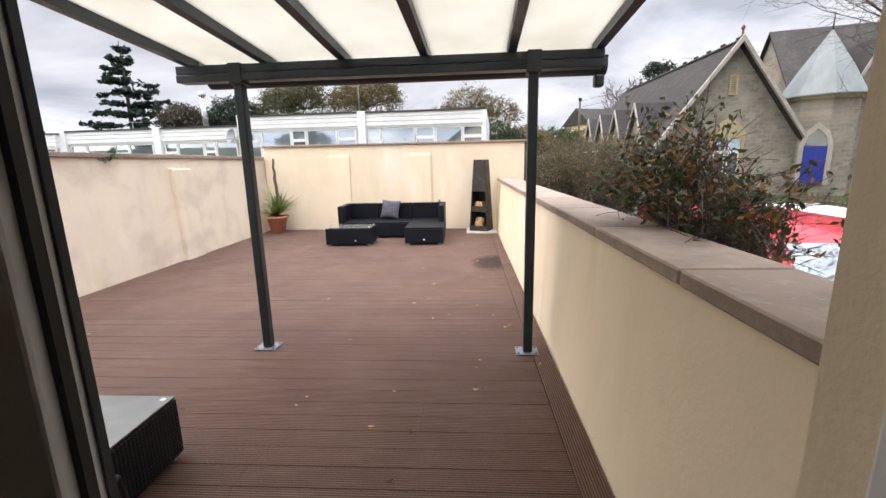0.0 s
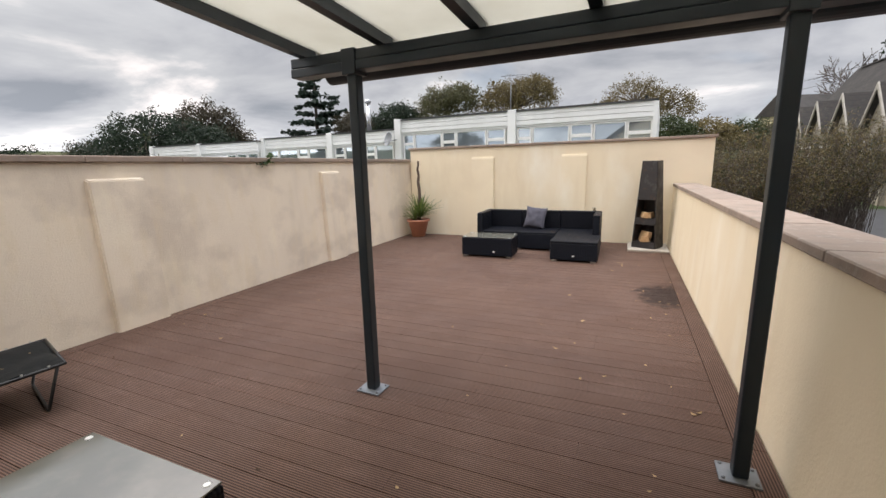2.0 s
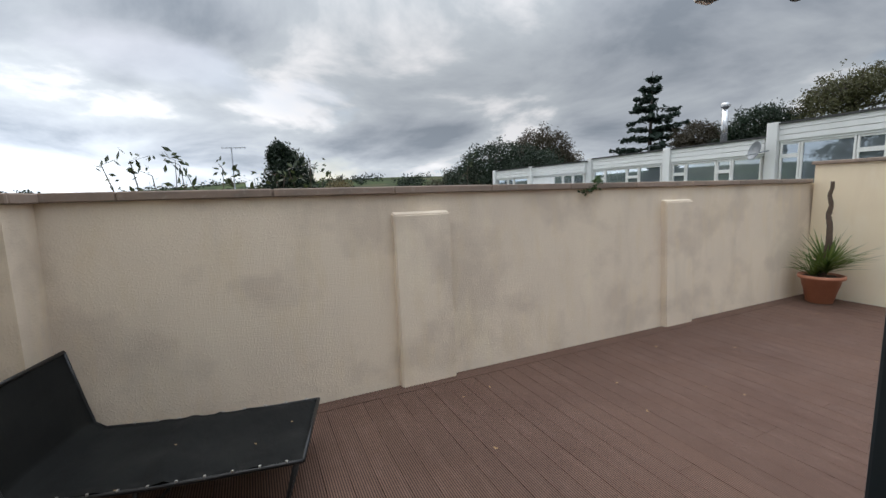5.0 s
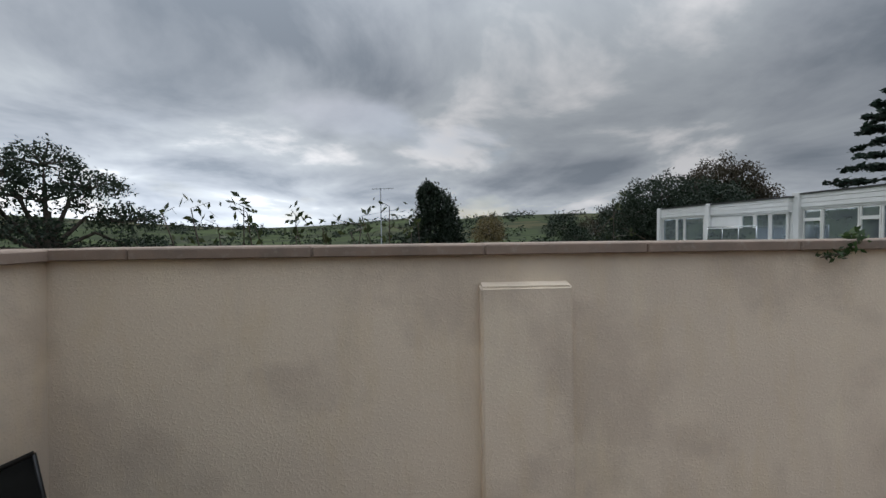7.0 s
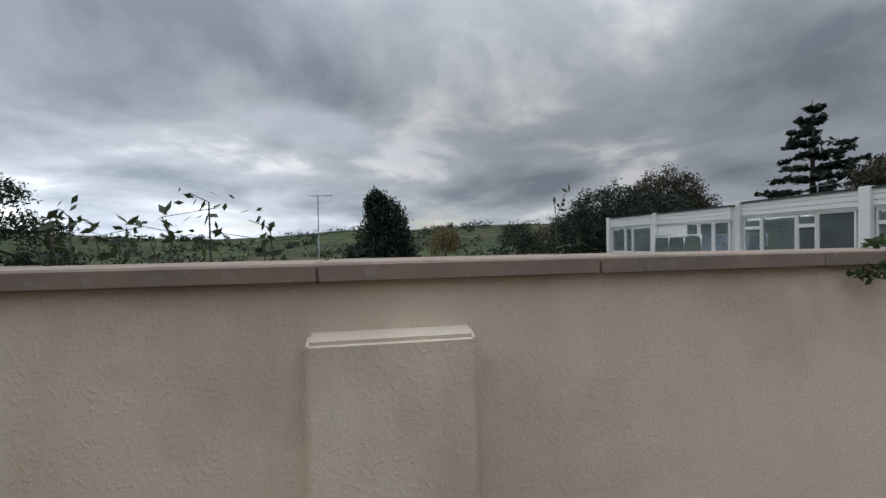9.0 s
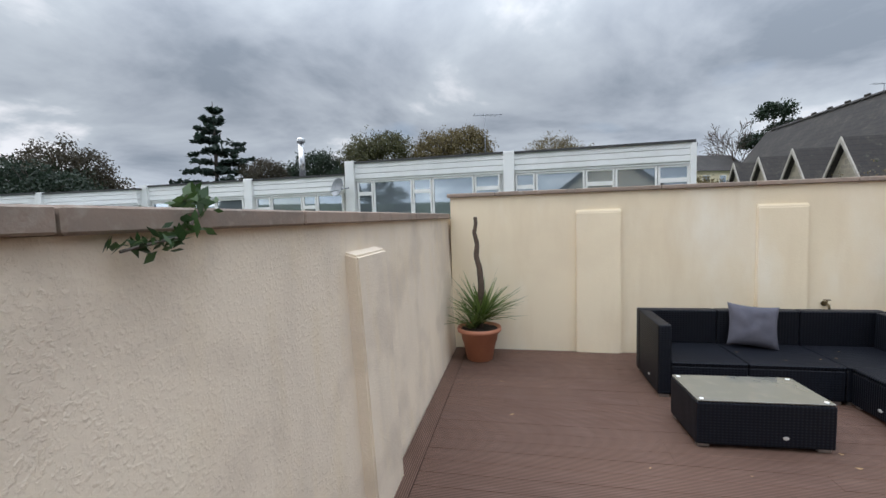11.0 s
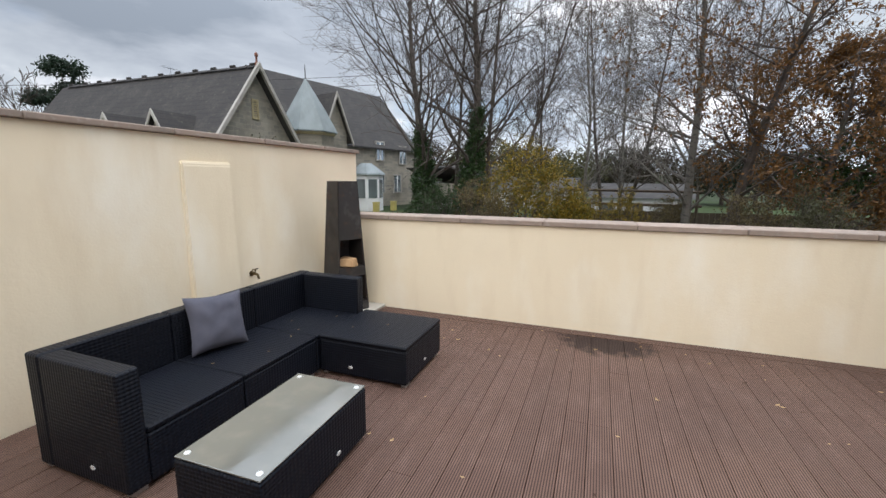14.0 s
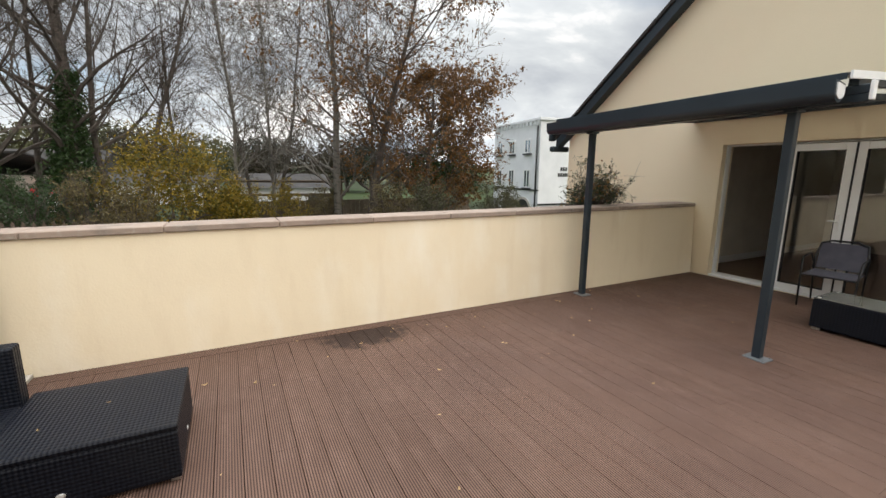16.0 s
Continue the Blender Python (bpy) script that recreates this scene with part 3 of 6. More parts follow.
door_frame = struct(obj("door_1", stile_frame(-1.245, 1.970, 0.0, 2.068, 0.90, 0.99, 0.024), M_UPVC), "white frame of the glazed terrace doors", "door")
for n, (x0, x1, yc) in enumerate(((0.40, 1.095, 1.04), (-0.36, 0.385, 1.025), (-1.19, -0.375, 1.025))):
    leaf = part("door_leaf", stile_frame(x0, x1, 0.03, 2.03, yc - 0.032, yc + 0.032, 0.095), M_UPVC, door_frame, "white framed glazed door leaf")
    gl = part("pane", box(x0 + 0.09, x1 - 0.09, yc - 0.006, yc + 0.006, 0.12, 1.94), M_CLEAR, leaf)
    gl.visible_shadow = False
    part("gasket", stile_frame(x0 + 0.088, x1 - 0.088, 0.118, 1.942, yc - 0.034, yc + 0.034, 0.012), M_RUBBER, leaf)
    if n < 2:
        part("seal", box(x0 - 0.014, x0 - 0.001, yc - 0.03, yc + 0.03, 0.03, 2.03), M_RUBBER, leaf)
    if n == 0:
        hb = box(0.435, 0.458, yc + 0.032, yc + 0.05, 0.92, 1.12, 0.006)
        box(0.44, 0.555, yc + 0.05, yc + 0.068, 1.03, 1.052, 0.006, hb)
        part("door_handle", hb, M_UPVC, leaf, "white lever handle")
        part("seal", box(1.0955, 1.106, yc - 0.012, yc + 0.002, 0.03, 2.03), M_RUBBER, leaf)
        part("edge_strip", box(1.0955, 1.10, yc + 0.02, yc + 0.032, 0.03, 2.03), M_ALU, leaf)
part("threshold", box(-1.24, 1.965, 0.82, 1.09, -0.004, 0.028, 0.006), M_UPVC, door_frame)

# ---- canopy ----
CAN_RZ = -1.7
canopy = thing("patio_canopy", "dark grey aluminium lean-to canopy with opal roof sheets", "canopy", (0.96, 3.822, 0), CAN_RZ)
for px in (-1.10, 1.08):
    post = part("post", box(px - 0.03, px + 0.04, -0.035, 0.035, 0.012, 2.142, 0.008), M_ALU, canopy)
    part("bracket", box(px - 0.045, px + 0.055, -0.063, 0.063, 2.12, 2.268, 0.004), M_ALU, post)
    part("base_plate", box(px - 0.09, px + 0.09, -0.075, 0.075, 0.0, 0.012, 0.003), M_GALV, post, "grey galvanised base plate")
    for bx, by in ((-0.07, -0.055), (0.07, -0.055), (-0.07, 0.055), (0.07, 0.055)):
        bl = lathe([(0.009, 0.012), (0.009, 0.02), (0.004, 0.024)], 8)
        bmesh.ops.translate(bl, verts=bl.verts, vec=(px + bx, by, 0))
        part("bolt", bl, M_GALV, post)
beam = bmesh.new()
box(-1.56, 1.56, -0.055, 0.055, 2.143, 2.198, 0.006, beam)
box(-1.56, 1.56, -0.05, 0.055, 2.199, 2.262, 0.008, beam)
part("front_beam", beam, M_ALU, canopy)
gut = bmesh.new()
GY = 0.225
prof = [(GY - 0.075, 2.262), (GY - 0.066, 2.262)] + [(GY - 0.068 * math.cos(a), 2.20 - 0.066 * math.sin(a)) for a in np.linspace(0.15, math.pi - 0.1, 12)] + [(GY + 0.072, 2.285), (GY + 0.058, 2.285)]
prism([(y, z) for y, z in prof], "x", -1.46, 1.64, gut)
part("gutter", gut, M_ALU, canopy)
part("gutter_cap", prism([(GY + (y - GY) * 0.8, 2.215 + (z - 2.215) * 0.72) for y, z in prof], "x", -1.468, -1.461), M_UPVC, canopy, "white gutter end cap")
part("outlet", box(1.56, 1.63, GY - 0.04, GY + 0.04, 2.05, 2.14, 0.015), M_ALU, canopy)
SL = 0.072
for i, rx in enumerate((-1.46, -0.87, -0.285, 0.315, 0.93, 1.525)):
    r = prism([(0.05, 2.262), (0.05, 2.312), (-2.68, 2.312 + 2.73 * SL), (-2.68, 2.248 + 2.73 * SL), (-0.06, 2.262)], "x", rx - 0.03, rx + 0.03)
    part("rafter", r, M_ALU, canopy)
    part("glazing_bar", prism([(0.19, 2.326), (0.19, 2.334), (-2.68, 2.334 + 2.75 * SL), (-2.68, 2.326 + 2.75 * SL)], "x", rx - 0.032, rx + 0.032), M_ALU, canopy)
for a, c in zip((-1.46, -0.87, -0.285, 0.315, 0.93), (-0.87, -0.285, 0.315, 0.93, 1.525)):
    part("roof_sheet", prism([(0.20, 2.303), (0.20, 2.319), (-2.68, 2.325 + 2.78 * SL), (-2.68, 2.309 + 2.78 * SL)], "x", a + 0.004, c - 0.004), M_POLY, canopy, "translucent opal roof sheet")
part("front_trim", box(-1.48, 1.555, 0.2015, 0.208, 2.288, 2.334, 0.002), M_ALU, canopy)
part("wall_plate", box(-1.50, 1.60, -2.72, -2.66, 2.44, 2.60, 0.006), M_ALU, canopy)
part("edge_trim", prism([(0.20, 2.290), (0.20, 2.345), (-2.68, 2.345 + 2.78 * SL), (-2.68, 2.290 + 2.78 * SL)], "x", -1.508, -1.493), M_UPVC, canopy, "white roof edge trim")
part("bracket", box(-1.585, -1.562, 0.02, 0.075, 2.15, 2.28, 0.006), M_UPVC, canopy, "white gutter bracket")


# ---- wicker furniture ----
def wicker_foot(parent, x, y):
    part("foot", box(x - 0.04, x + 0.04, y - 0.022, y + 0.022, 0.0, 0.028, 0.004), M_METALFOOT, parent, "brushed metal foot")


def badge(parent, x, y, z, face):
    b = lathe([(0.016, 0.0), (0.016, 0.003), (0.011, 0.005)], 14)
    for v in b.verts:
        v.co = Vector((v.co.x * 1.25, -v.co.z, v.co.y * 0.8)) if face == "y" else Vector((-v.co.z, v.co.x * 1.25, v.co.y * 0.8))
    bmesh.ops.translate(b, verts=b.verts, vec=(x, y, z))
    part("badge", b, M_BADGE, parent, "small pale oval badge")


def sofa_module(at, w, arm=0, label="", depth=0.73):
    t = thing("sofa_module", label, "sofa", at, 0.0, "wicker lounge set")
    x0, x1 = -w / 2, w / 2
    xl, xr = x0 + (0.116 if arm < 0 else 0.0), x1 - (0.116 if arm > 0 else 0.0)
    part("base", box(xl, xr, -depth / 2, depth / 2 - 0.116, 0.028, 0.30, 0.012), M_WICKER, t)
    part("seat", box(xl + 0.003, xr - 0.003, -depth / 2 - 0.002, depth / 2 - 0.117, 0.302, 0.335, 0.010), M_WICKER, t)
    part("backrest", box(x0, x1, depth / 2 - 0.115, depth / 2, 0.028, 0.672, 0.014), M_WICKER, t)
    if arm:
        xa = x0 if arm < 0 else x1 - 0.115
        part("armrest", box(xa, xa + 0.115, -depth / 2, depth / 2 - 0.116, 0.028, 0.668, 0.014), M_WICKER, t)
    for fx in (x0 + 0.06, x1 - 0.06):
        for fy in (-depth / 2 + 0.035, depth / 2 - 0.035):
            wicker_foot(t, fx, fy)
    return t


SW = 0.735
s1 = sofa_module((-1.115 + SW / 2, 9.465, 0), SW, -1, "black wicker corner seat module with a square armrest")
badge(s1, -SW / 2, -0.1, 0.12, "x")
sofa_module((-1.115 + SW * 1.5 + 0.004, 9.465, 0), SW, 0, "black wicker armless middle seat module")
sofa_module((-1.115 + SW * 2.5 + 0.008, 9.465, 0), SW, 1, "black wicker corner seat module beside the log burner")
ott = thing("ottoman", "low black wicker footstool pushed against the sofa", "footstool", (0.755, 8.70, 0), 0, "wicker lounge set")
part("body", box(-0.365, 0.365, -0.39, 0.39, 0.028, 0.30, 0.012), M_WICKER, ott)
part("seat", box(-0.367, 0.367, -0.392, 0.392, 0.302, 0.338, 0.012), M_WICKER, ott)
for fx in (-0.30, 0.30):
    for fy in (-0.355, 0.355):
        wicker_foot(ott, fx, fy)
badge(ott, -0.365, 0.1, 0.1, "x")
badge(ott, 0.0, -0.39, 0.1, "y")


def coffee_table(at, label, rz=0.0):
    t = thing("coffee_table", label, "coffee table", at, rz, "glass-topped wicker tables")
    part("body", box(-0.44, 0.44, -0.245, 0.245, 0.028, 0.335, 0.012), M_WICKER, t)
    g = part("glass_top", box(-0.435, 0.435, -0.242, 0.242, 0.341, 0.350, 0.003), M_TGLASS, t, "pale reflective glass top")
    for fx in (-0.385, 0.385):
        for fy in (-0.20, 0.20):
            wicker_foot(t, fx, fy)
            d = lathe([(0.017, 0.3355), (0.017, 0.3405)], 14)
            bmesh.ops.translate(d, verts=d.verts, vec=(fx * 1.03, fy * 1.03, 0))
            part("pad", d, M_BADGE, t)
            d = lathe([(0.016, 0.3502), (0.014, 0.3525)], 14)
            bmesh.ops.translate(d, verts=d.verts, vec=(fx * 1.03, fy * 1.03, 0))
            part("cap", d, M_BADGE, t)
    badge(t, 0.13, -0.245, 0.10, "y")
    return t


coffee_table((-0.68, 8.515, 0), "low black wicker coffee table with glass top before the sofa", 1.5)
coffee_table((-0.405, 2.275, 0), "low black wicker coffee table with glass top beside the doors")

# cushion leaning on the sofa back
def pillow(w, h, d):
    n = 14
    v, f = [], []
    for side in (1, -1):
        for j in range(n + 1):
            for i in range(n + 1):
                u, q = 2 * i / n - 1, 2 * j / n - 1
                e = max(0.0, (1 - abs(u) ** 2.6) * (1 - abs(q) ** 2.6)) ** 0.55
                pinch = 1 - 0.10 * (1 - u * u) * abs(q) ** 3
                pinch2 = 1 - 0.10 * (1 - q * q) * abs(u) ** 3
                wr = 0.022 * noise.noise(Vector((u * 2.3, q * 2.3, side * 3.0))) * e
                v.append((u * w / 2 * pinch2, side * (d / 2 * e + wr + 0.003), q * h / 2 * pinch))
    m = (n + 1) ** 2
    for s in (0, 1):
        for j in range(n):
            for i in range(n):
                a = s * m + j * (n + 1) + i
                q = (a, a + 1, a + n + 2, a + n + 1)
                f.append(q if s else q[::-1])
    ring = [j for j in range(n)] + [n + j * (n + 1) for j in range(n)] + [n * (n + 1) + n - j for j in range(n)] + [(n - j) * (n + 1) for j in range(n)]
    for a, b in zip(ring, ring[1:] + ring[:1]):
        f.append((a, b, b + m, a + m))
    return v, f


pv, pf = pillow(0.43, 0.42, 0.15)
cu = raw("cushion", pv, pf, M_CUSHION, smooth=True)
cu.matrix_basis = pose(-0.10, 9.62, 0.54, -17, 4, -12)
tagged(cu, "square charcoal fabric cushion leaning on the sofa back", "cushion")

# ---- potted plant ----
pot = thing("potted_palm", "terracotta pot with spiky palm and a bare dead stem", "plant", (-2.82, 9.98, 0))
part("pot", lathe([(0.135, 0.0), (0.150, 0.01), (0.196, 0.23), (0.205, 0.235), (0.222, 0.335), (0.255, 0.345), (0.262, 0.36), (0.258, 0.392), (0.240, 0.395), (0.226, 0.36), (0.0005, 0.355)], 40), M_TERRA, pot, "terracotta coloured pot", True)
soil = lathe([(0.224, 0.340), (0.215, 0.366), (0.10, 0.375), (0.001, 0.37)], 24)
for v in soil.verts:
    v.co.z += 0.012 * noise.noise(v.co * 14)
part("soil", soil, M_SOIL, pot)
tv, tf = [], []
stem = [(0.0, 0.03, 0.35), (0.01, 0.04, 0.6), (0.03, 0.05, 0.85), (0.01, 0.08, 1.08), (-0.03, 0.11, 1.22), (-0.015, 0.13, 1.36), (-0.05, 0.14, 1.5), (-0.03, 0.15, 1.60), (-0.035, 0.155, 1.685)]
sv, sr = [], []
for i in range(33):
    u = i / 32 * (len(stem) - 1)
    a = min(int(u), len(stem) - 2)
    p = Vector(stem[a]).lerp(Vector(stem[a + 1]), u - a)
    sv.append(p)
    sr.append((0.040 - 0.022 * i / 32) * (1 + 0.16 * (i % 2)) + 0.004 * noise.noise(p * 20))
tube_data(sv, sr, 12, tv, tf)
raw("stem", tv, tf, M_FIBRE, pot, "brown fibrous dead stem", True)
rng = random.Random(4)


def sword(verts, faces, root, yaw, lift, length, width, droop):
    """One narrow leaf with a fold along the middle."""
    d = Vector((math.cos(yaw), math.sin(yaw), 0))
    s = Vector((-d.y, d.x, 0))
    base = len(verts)
    n = 6
    for i in range(n + 1):
        u = i / n
        r = length * u
        p = Vector(root) + d * r * math.cos(lift) + Vector((0, 0, r * math.sin(lift) - droop * u * u * length))
        w = width * (1 - u ** 2.2) * (0.5 + 1.2 * min(u, 0.4))
        verts += [p - s * w, p + Vector((0, 0, -w * 0.5)), p + s * w]
    for i in range(n):
        a = base + i * 3
        faces += [(a, a + 1, a + 4, a + 3), (a + 1, a + 2, a + 5, a + 4)]


for rx, ry, rz, cnt, ln in ((0.035, 0.02, 0.47, 120, 0.60), (-0.06, -0.05, 0.39, 60, 0.44)):
    v, f = [], []
    for i in range(cnt):
        lift = math.asin(rng.uniform(0.36, 0.985))
        sword(v, f, (rx + rng.uniform(-.02, .02), ry + rng.uniform(-.02, .02), rz + rng.uniform(-0.05, 0.08)), rng.uniform(0, 6.28), lift, ln * rng.uniform(0.7, 1.1), 0.0135, rng.uniform(0.0, 0.28))
    raw("foliage", v, f, M_SWORD, pot)

# ---- log burner ----
slab = struct(obj("paving_slab", box(1.56, 2.226, 9.47, 10.24, 0.001, 0.035, 0.006), M_SLAB), "pale concrete slab under the log burner", "slab")
burner = thing("log_burner", "tall tapered dark steel outdoor log burner with log shelves", "log burner", (1.885, 9.83, 0.036), -24)
H, WB, WT, DB, DT = 1.53, 0.205, 0.130, 0.19, 0.115


def at_h(z):
    u = z / H
    return WB + (WT - WB) * u, DB + (DT - DB) * u


def plate(z0, z1, which, t=0.012, inset=0.0):
    """One sloping steel plate of the tapered body."""
    (a0, b0), (a1, b1) = at_h(z0), at_h(z1)
    m = bmesh.new()
    if which == "back":
        q = [(-a0, b0, z0), (a0, b0, z0), (a1, b1, z1), (-a1, b1, z1)]
        o = Vector((0, -t, 0))
    elif which == "front":
        q = [(-a0, -b0, z0), (a0, -b0, z0), (a1, -b1, z1), (-a1, -b1, z1)]
        o = Vector((0, t, 0))
    else:
        s = -1 if which == "left" else 1
        q = [(s * a0, -b0, z0), (s * a0, b0, z0), (s * a1, b1, z1), (s * a1, -b1, z1)]
        o = Vector((-s * t, 0, 0))
    lo = [m.verts.new(p) for p in q]
    hi = [m.verts.new(Vector(p) + o) for p in q]
    m.faces.new(lo)
    m.faces.new(hi[::-1])
    for i in range(4):
        j = (i + 1) % 4
        m.faces.new((lo[i], lo[j], hi[j], hi[i]))
    return m


for wh in ("left", "right", "back"):
    part("side_plate", plate(0.0, H, wh), M_STEEL, burner)
part("front_plate", plate(0.86, H, "front"), M_STEEL, burner)
part("front_rail", plate(0.42, 0.53, "front"), M_STEEL, burner)
part("front_rail", plate(0.0, 0.10, "front"), M_STEEL, burner)
for z in (0.10, 0.53, 0.86):
    a, d = at_h(z)
    part("shelf", box(-a + 0.013, a - 0.013, -d + 0.013, d - 0.013, z - 0.006, z + 0.006), M_STEEL, burner)
for z0, z1 in ((0.10, 0.42), (0.53, 0.86)):
    for s in (-1, 1):
        a0, d0 = at_h(z0)
        a1, d1 = at_h(z1)
        w = 0.018
        part("front_stile", prism([(s * a0, z0), (s * (a0 - w), z0), (s * (a1 - w), z1), (s * a1, z1)], "y", -d1 - 0.004, -d1 + 0.012), M_STEEL, burner)
for lx, lz, ang in ((1.87, 0.575, 12), (1.965, 0.572, -22), (1.86, 0.145, 8), (1.95, 0.147, -10), (1.91, 0.23, 30)):
    lg = bmesh.new()
    prism([(-0.05, -0.035), (0.05, -0.04), (0.035, 0.06), (-0.03, 0.055)], "y", -0.13, 0.10, lg)
    bmesh.ops.bevel(lg, geom=list(lg.edges), offset=0.006, segments=1, affect="EDGES")
    lo = obj("firewood_log", lg, M_LOGEND)
    lo.matrix_basis = pose(lx - 0.065, 9.79, lz + 0.036, 0, ang * 0.4, ang)
    tagged(lo, "pale split firewood log lying on a burner shelf", "firewood", "firewood")

# ---- tap ----
tap = thing("garden_tap", "small tarnished brass tap on the end wall", "tap", (0.93, back_y(0.93), 0.63), BACK_RZ)
tube("body", [(0, 0.02, 0), (0, -0.05, 0), (0, -0.085, -0.005), (0, -0.10, -0.05)], 0.013, M_BRASS, tap, 10)
part("flange", lathe([(0.028, -0.004), (0.028, 0.004)], 14), M_BRASS, tap).matrix_basis = pose(0, -0.005, 0, 90)
tube("spindle", [(0, -0.05, 0), (0.0, -0.055, 0.045)], 0.008, M_BRASS, tap, 8)
tube("handle", [(-0.035, -0.055, 0.047), (0.035, -0.055, 0.047)], 0.007, M_BRASS, tap, 8)

# ---- sun lounger ----
lounge = thing("sun_lounger", "black folding sun lounger with padded cover and raised back", "sun lounger", (-2.465, 2.29, 0), -15.0)
prof = [(0.74, 0.318), (0.66, 0.312), (0.33, 0.290), (0.0, 0.275), (-0.28, 0.272), (-0.54, 0.276), (-0.60, 0.32), (-0.645, 0.50), (-0.71, 0.785)]
nx = 12
v, f = [], []
for lay in (0, 1):
    for j in range(len(prof) * 8 - 7):
        a = min(j // 8, len(prof) - 2)
        u = j / 8 - a
        y = prof[a][0] + (prof[a + 1][0] - prof[a][0]) * u
        z = prof[a][1] + (prof[a + 1][1] - prof[a][1]) * u
        for i in range(nx + 1):
            q = 2 * i / nx - 1
            edge = (1 - abs(q) ** 6) * (1 - abs(2 * j / (len(prof) * 8 - 8) - 1) ** 14)
            bulge = 0.028 * edge * (0.75 + 0.25 * math.cos((y + 0.05) * 9.2)) + 0.013 * noise.noise(Vector((q * 2, y * 7, 1.5))) + 0.020 * math.exp(-((y - 0.02 - 0.05 * q) / 0.05) ** 2) + 0.011 * noise.noise(Vector((q * 5 + y * 6, y * 16, 4.2)))
            sag = -0.014 * (1 - q * q)
            v.append((q * 0.335, y, z + 0.012 + sag + (bulge if lay else -0.006)))
rows_n = len(prof) * 8 - 7
m = rows_n * (nx + 1)
for lay in (0, 1):
    for j in range(rows_n - 1):
        for i in range(nx):
            a = lay * m + j * (nx + 1) + i
            q = (a, a + 1, a + nx + 2, a + nx + 1)
            f.append(q if lay == 0 else q[::-1])
ring = [i for i in range(nx)] + [nx + j * (nx + 1) for j in range(rows_n - 1)] + [(rows_n - 1) * (nx + 1) + nx - i for i in range(nx)] + [(rows_n - 1 - j) * (nx + 1) for j in range(rows_n - 1)]
for a, b in zip(ring, ring[1:] + ring[:1]):
    f.append((a, b, b + m, a + m))
raw("padded_cover", v, f, M_PAD, lounge, "black padded fabric cover", True)
for s in (-0.335, 0.335):
    tube("side_rail", [(s, y, z + 0.004) for y, z in prof[:6]], 0.011, M_BLACKTUBE, lounge)
    tube("back_rail", [(s, y, z) for y, z in prof[5:]], 0.011, M_BLACKTUBE, lounge)
    for k3 in range(9):
        y = 0.66 - 0.13 * k3
        zz = 0.272 + max(0.0, y) * 0.06
        part("eyelet", box(s - 0.006, s + 0.006, y - 0.006, y + 0.006, zz + 0.012, zz + 0.024, 0.002), M_METALFOOT, lounge)
tube("foot_rail", [(-0.335, 0.74, 0.322), (0.335, 0.74, 0.322)], 0.011, M_BLACKTUBE, lounge)
tube("head_rail", [(-0.335, -0.71, 0.786), (0.335, -0.71, 0.786)], 0.011, M_BLACKTUBE, lounge)
for y0, y1 in ((0.70, 0.62), (-0.05, -0.09), (-0.52, -0.62)):
    zt = 0.275 + max(0, y0) * 0.05
    tube("leg", [(-0.33, y0, zt), (-0.30, y1, 0.02), (-0.27, y1, 0.010), (0.27, y1, 0.010), (0.30, y1, 0.02), (0.33, y0, zt)], 0.010, M_BLACKTUBE, lounge)

# ---- chair by the doors ----
chair = thing("garden_chair", "stackable garden chair with black frame and fabric back", "chair", (0.28, 1.42, 0), 8)
for s in (-0.25, 0.25):
    tube("side_frame", [(s, 0.24, 0.01), (s * 1.05, 0.22, 0.42), (s * 1.08, 0.18, 0.62), (s * 1.08, -0.12, 0.64), (s, -0.22, 0.50), (s * 0.95, -0.27, 0.01)], 0.011, M_BLACKTUBE, chair)
tube("back_frame", [(-0.245, -0.18, 0.44), (-0.245, -0.25, 0.62), (-0.22, -0.29, 0.76), (-0.12, -0.305, 0.80), (0.12, -0.305, 0.80), (0.22, -0.29, 0.76), (0.245, -0.25, 0.62), (0.245, -0.18, 0.44)], 0.012, M_BLACKTUBE, chair)
bk = box(-0.225, 0.225, -0.006, 0.006, 0.0, 0.34, 0.004)
bo = part("backrest", bk, M_CUSHION, chair, "charcoal mesh fabric")
bo.matrix_basis = pose(0, -0.20, 0.45, 18)
part("seat", box(-0.24, 0.24, -0.2, 0.24, 0.415, 0.43, 0.006), M_CUSHION, chair, "charcoal mesh fabric")
tube("cross_bar", [(-0.26, 0.22, 0.41), (0.26, 0.22, 0.41)], 0.010, M_BLACKTUBE, chair)

# ---- land ----
def land_z(x, y):
    """Height of the ground: a lane beside the terrace, falling away west to a valley with hills beyond."""
    east = -1.55 + 0.055 * max(0.0, min(y, 30) - 7) + 0.01 * max(0.0, x - 10)
    west = -4.2 - 0.02 * max(0.0, min(-x, 260.0))
    u = max(0.0, min(1.0, (x + 6.0) / 10.0))
    u = u * u * (3 - 2 * u)
    z = west + (east - west) * u
    r = math.hypot(x, y)
    far = max(0.0, min(1.0, (r - 260) / 900.0))
    far = far * far * (3 - 2 * far)
    ang = math.atan2(y, x)
    hill = 40 + 10 * math.sin(ang * 3.1 + 0.7) + 7 * math.sin(ang * 7.3) + 16 * noise.noise(Vector((x * 0.0016, y * 0.0016, 0.3)))
    back = max(0.0, min(1.0, (y - 25) / 60.0)) * 3.5
    flat = 0.3 + 0.7 * max(0.0, min(1.0, (150 - x) / 300.0))
    return z + far * (hill * flat - z * 0.4) + back


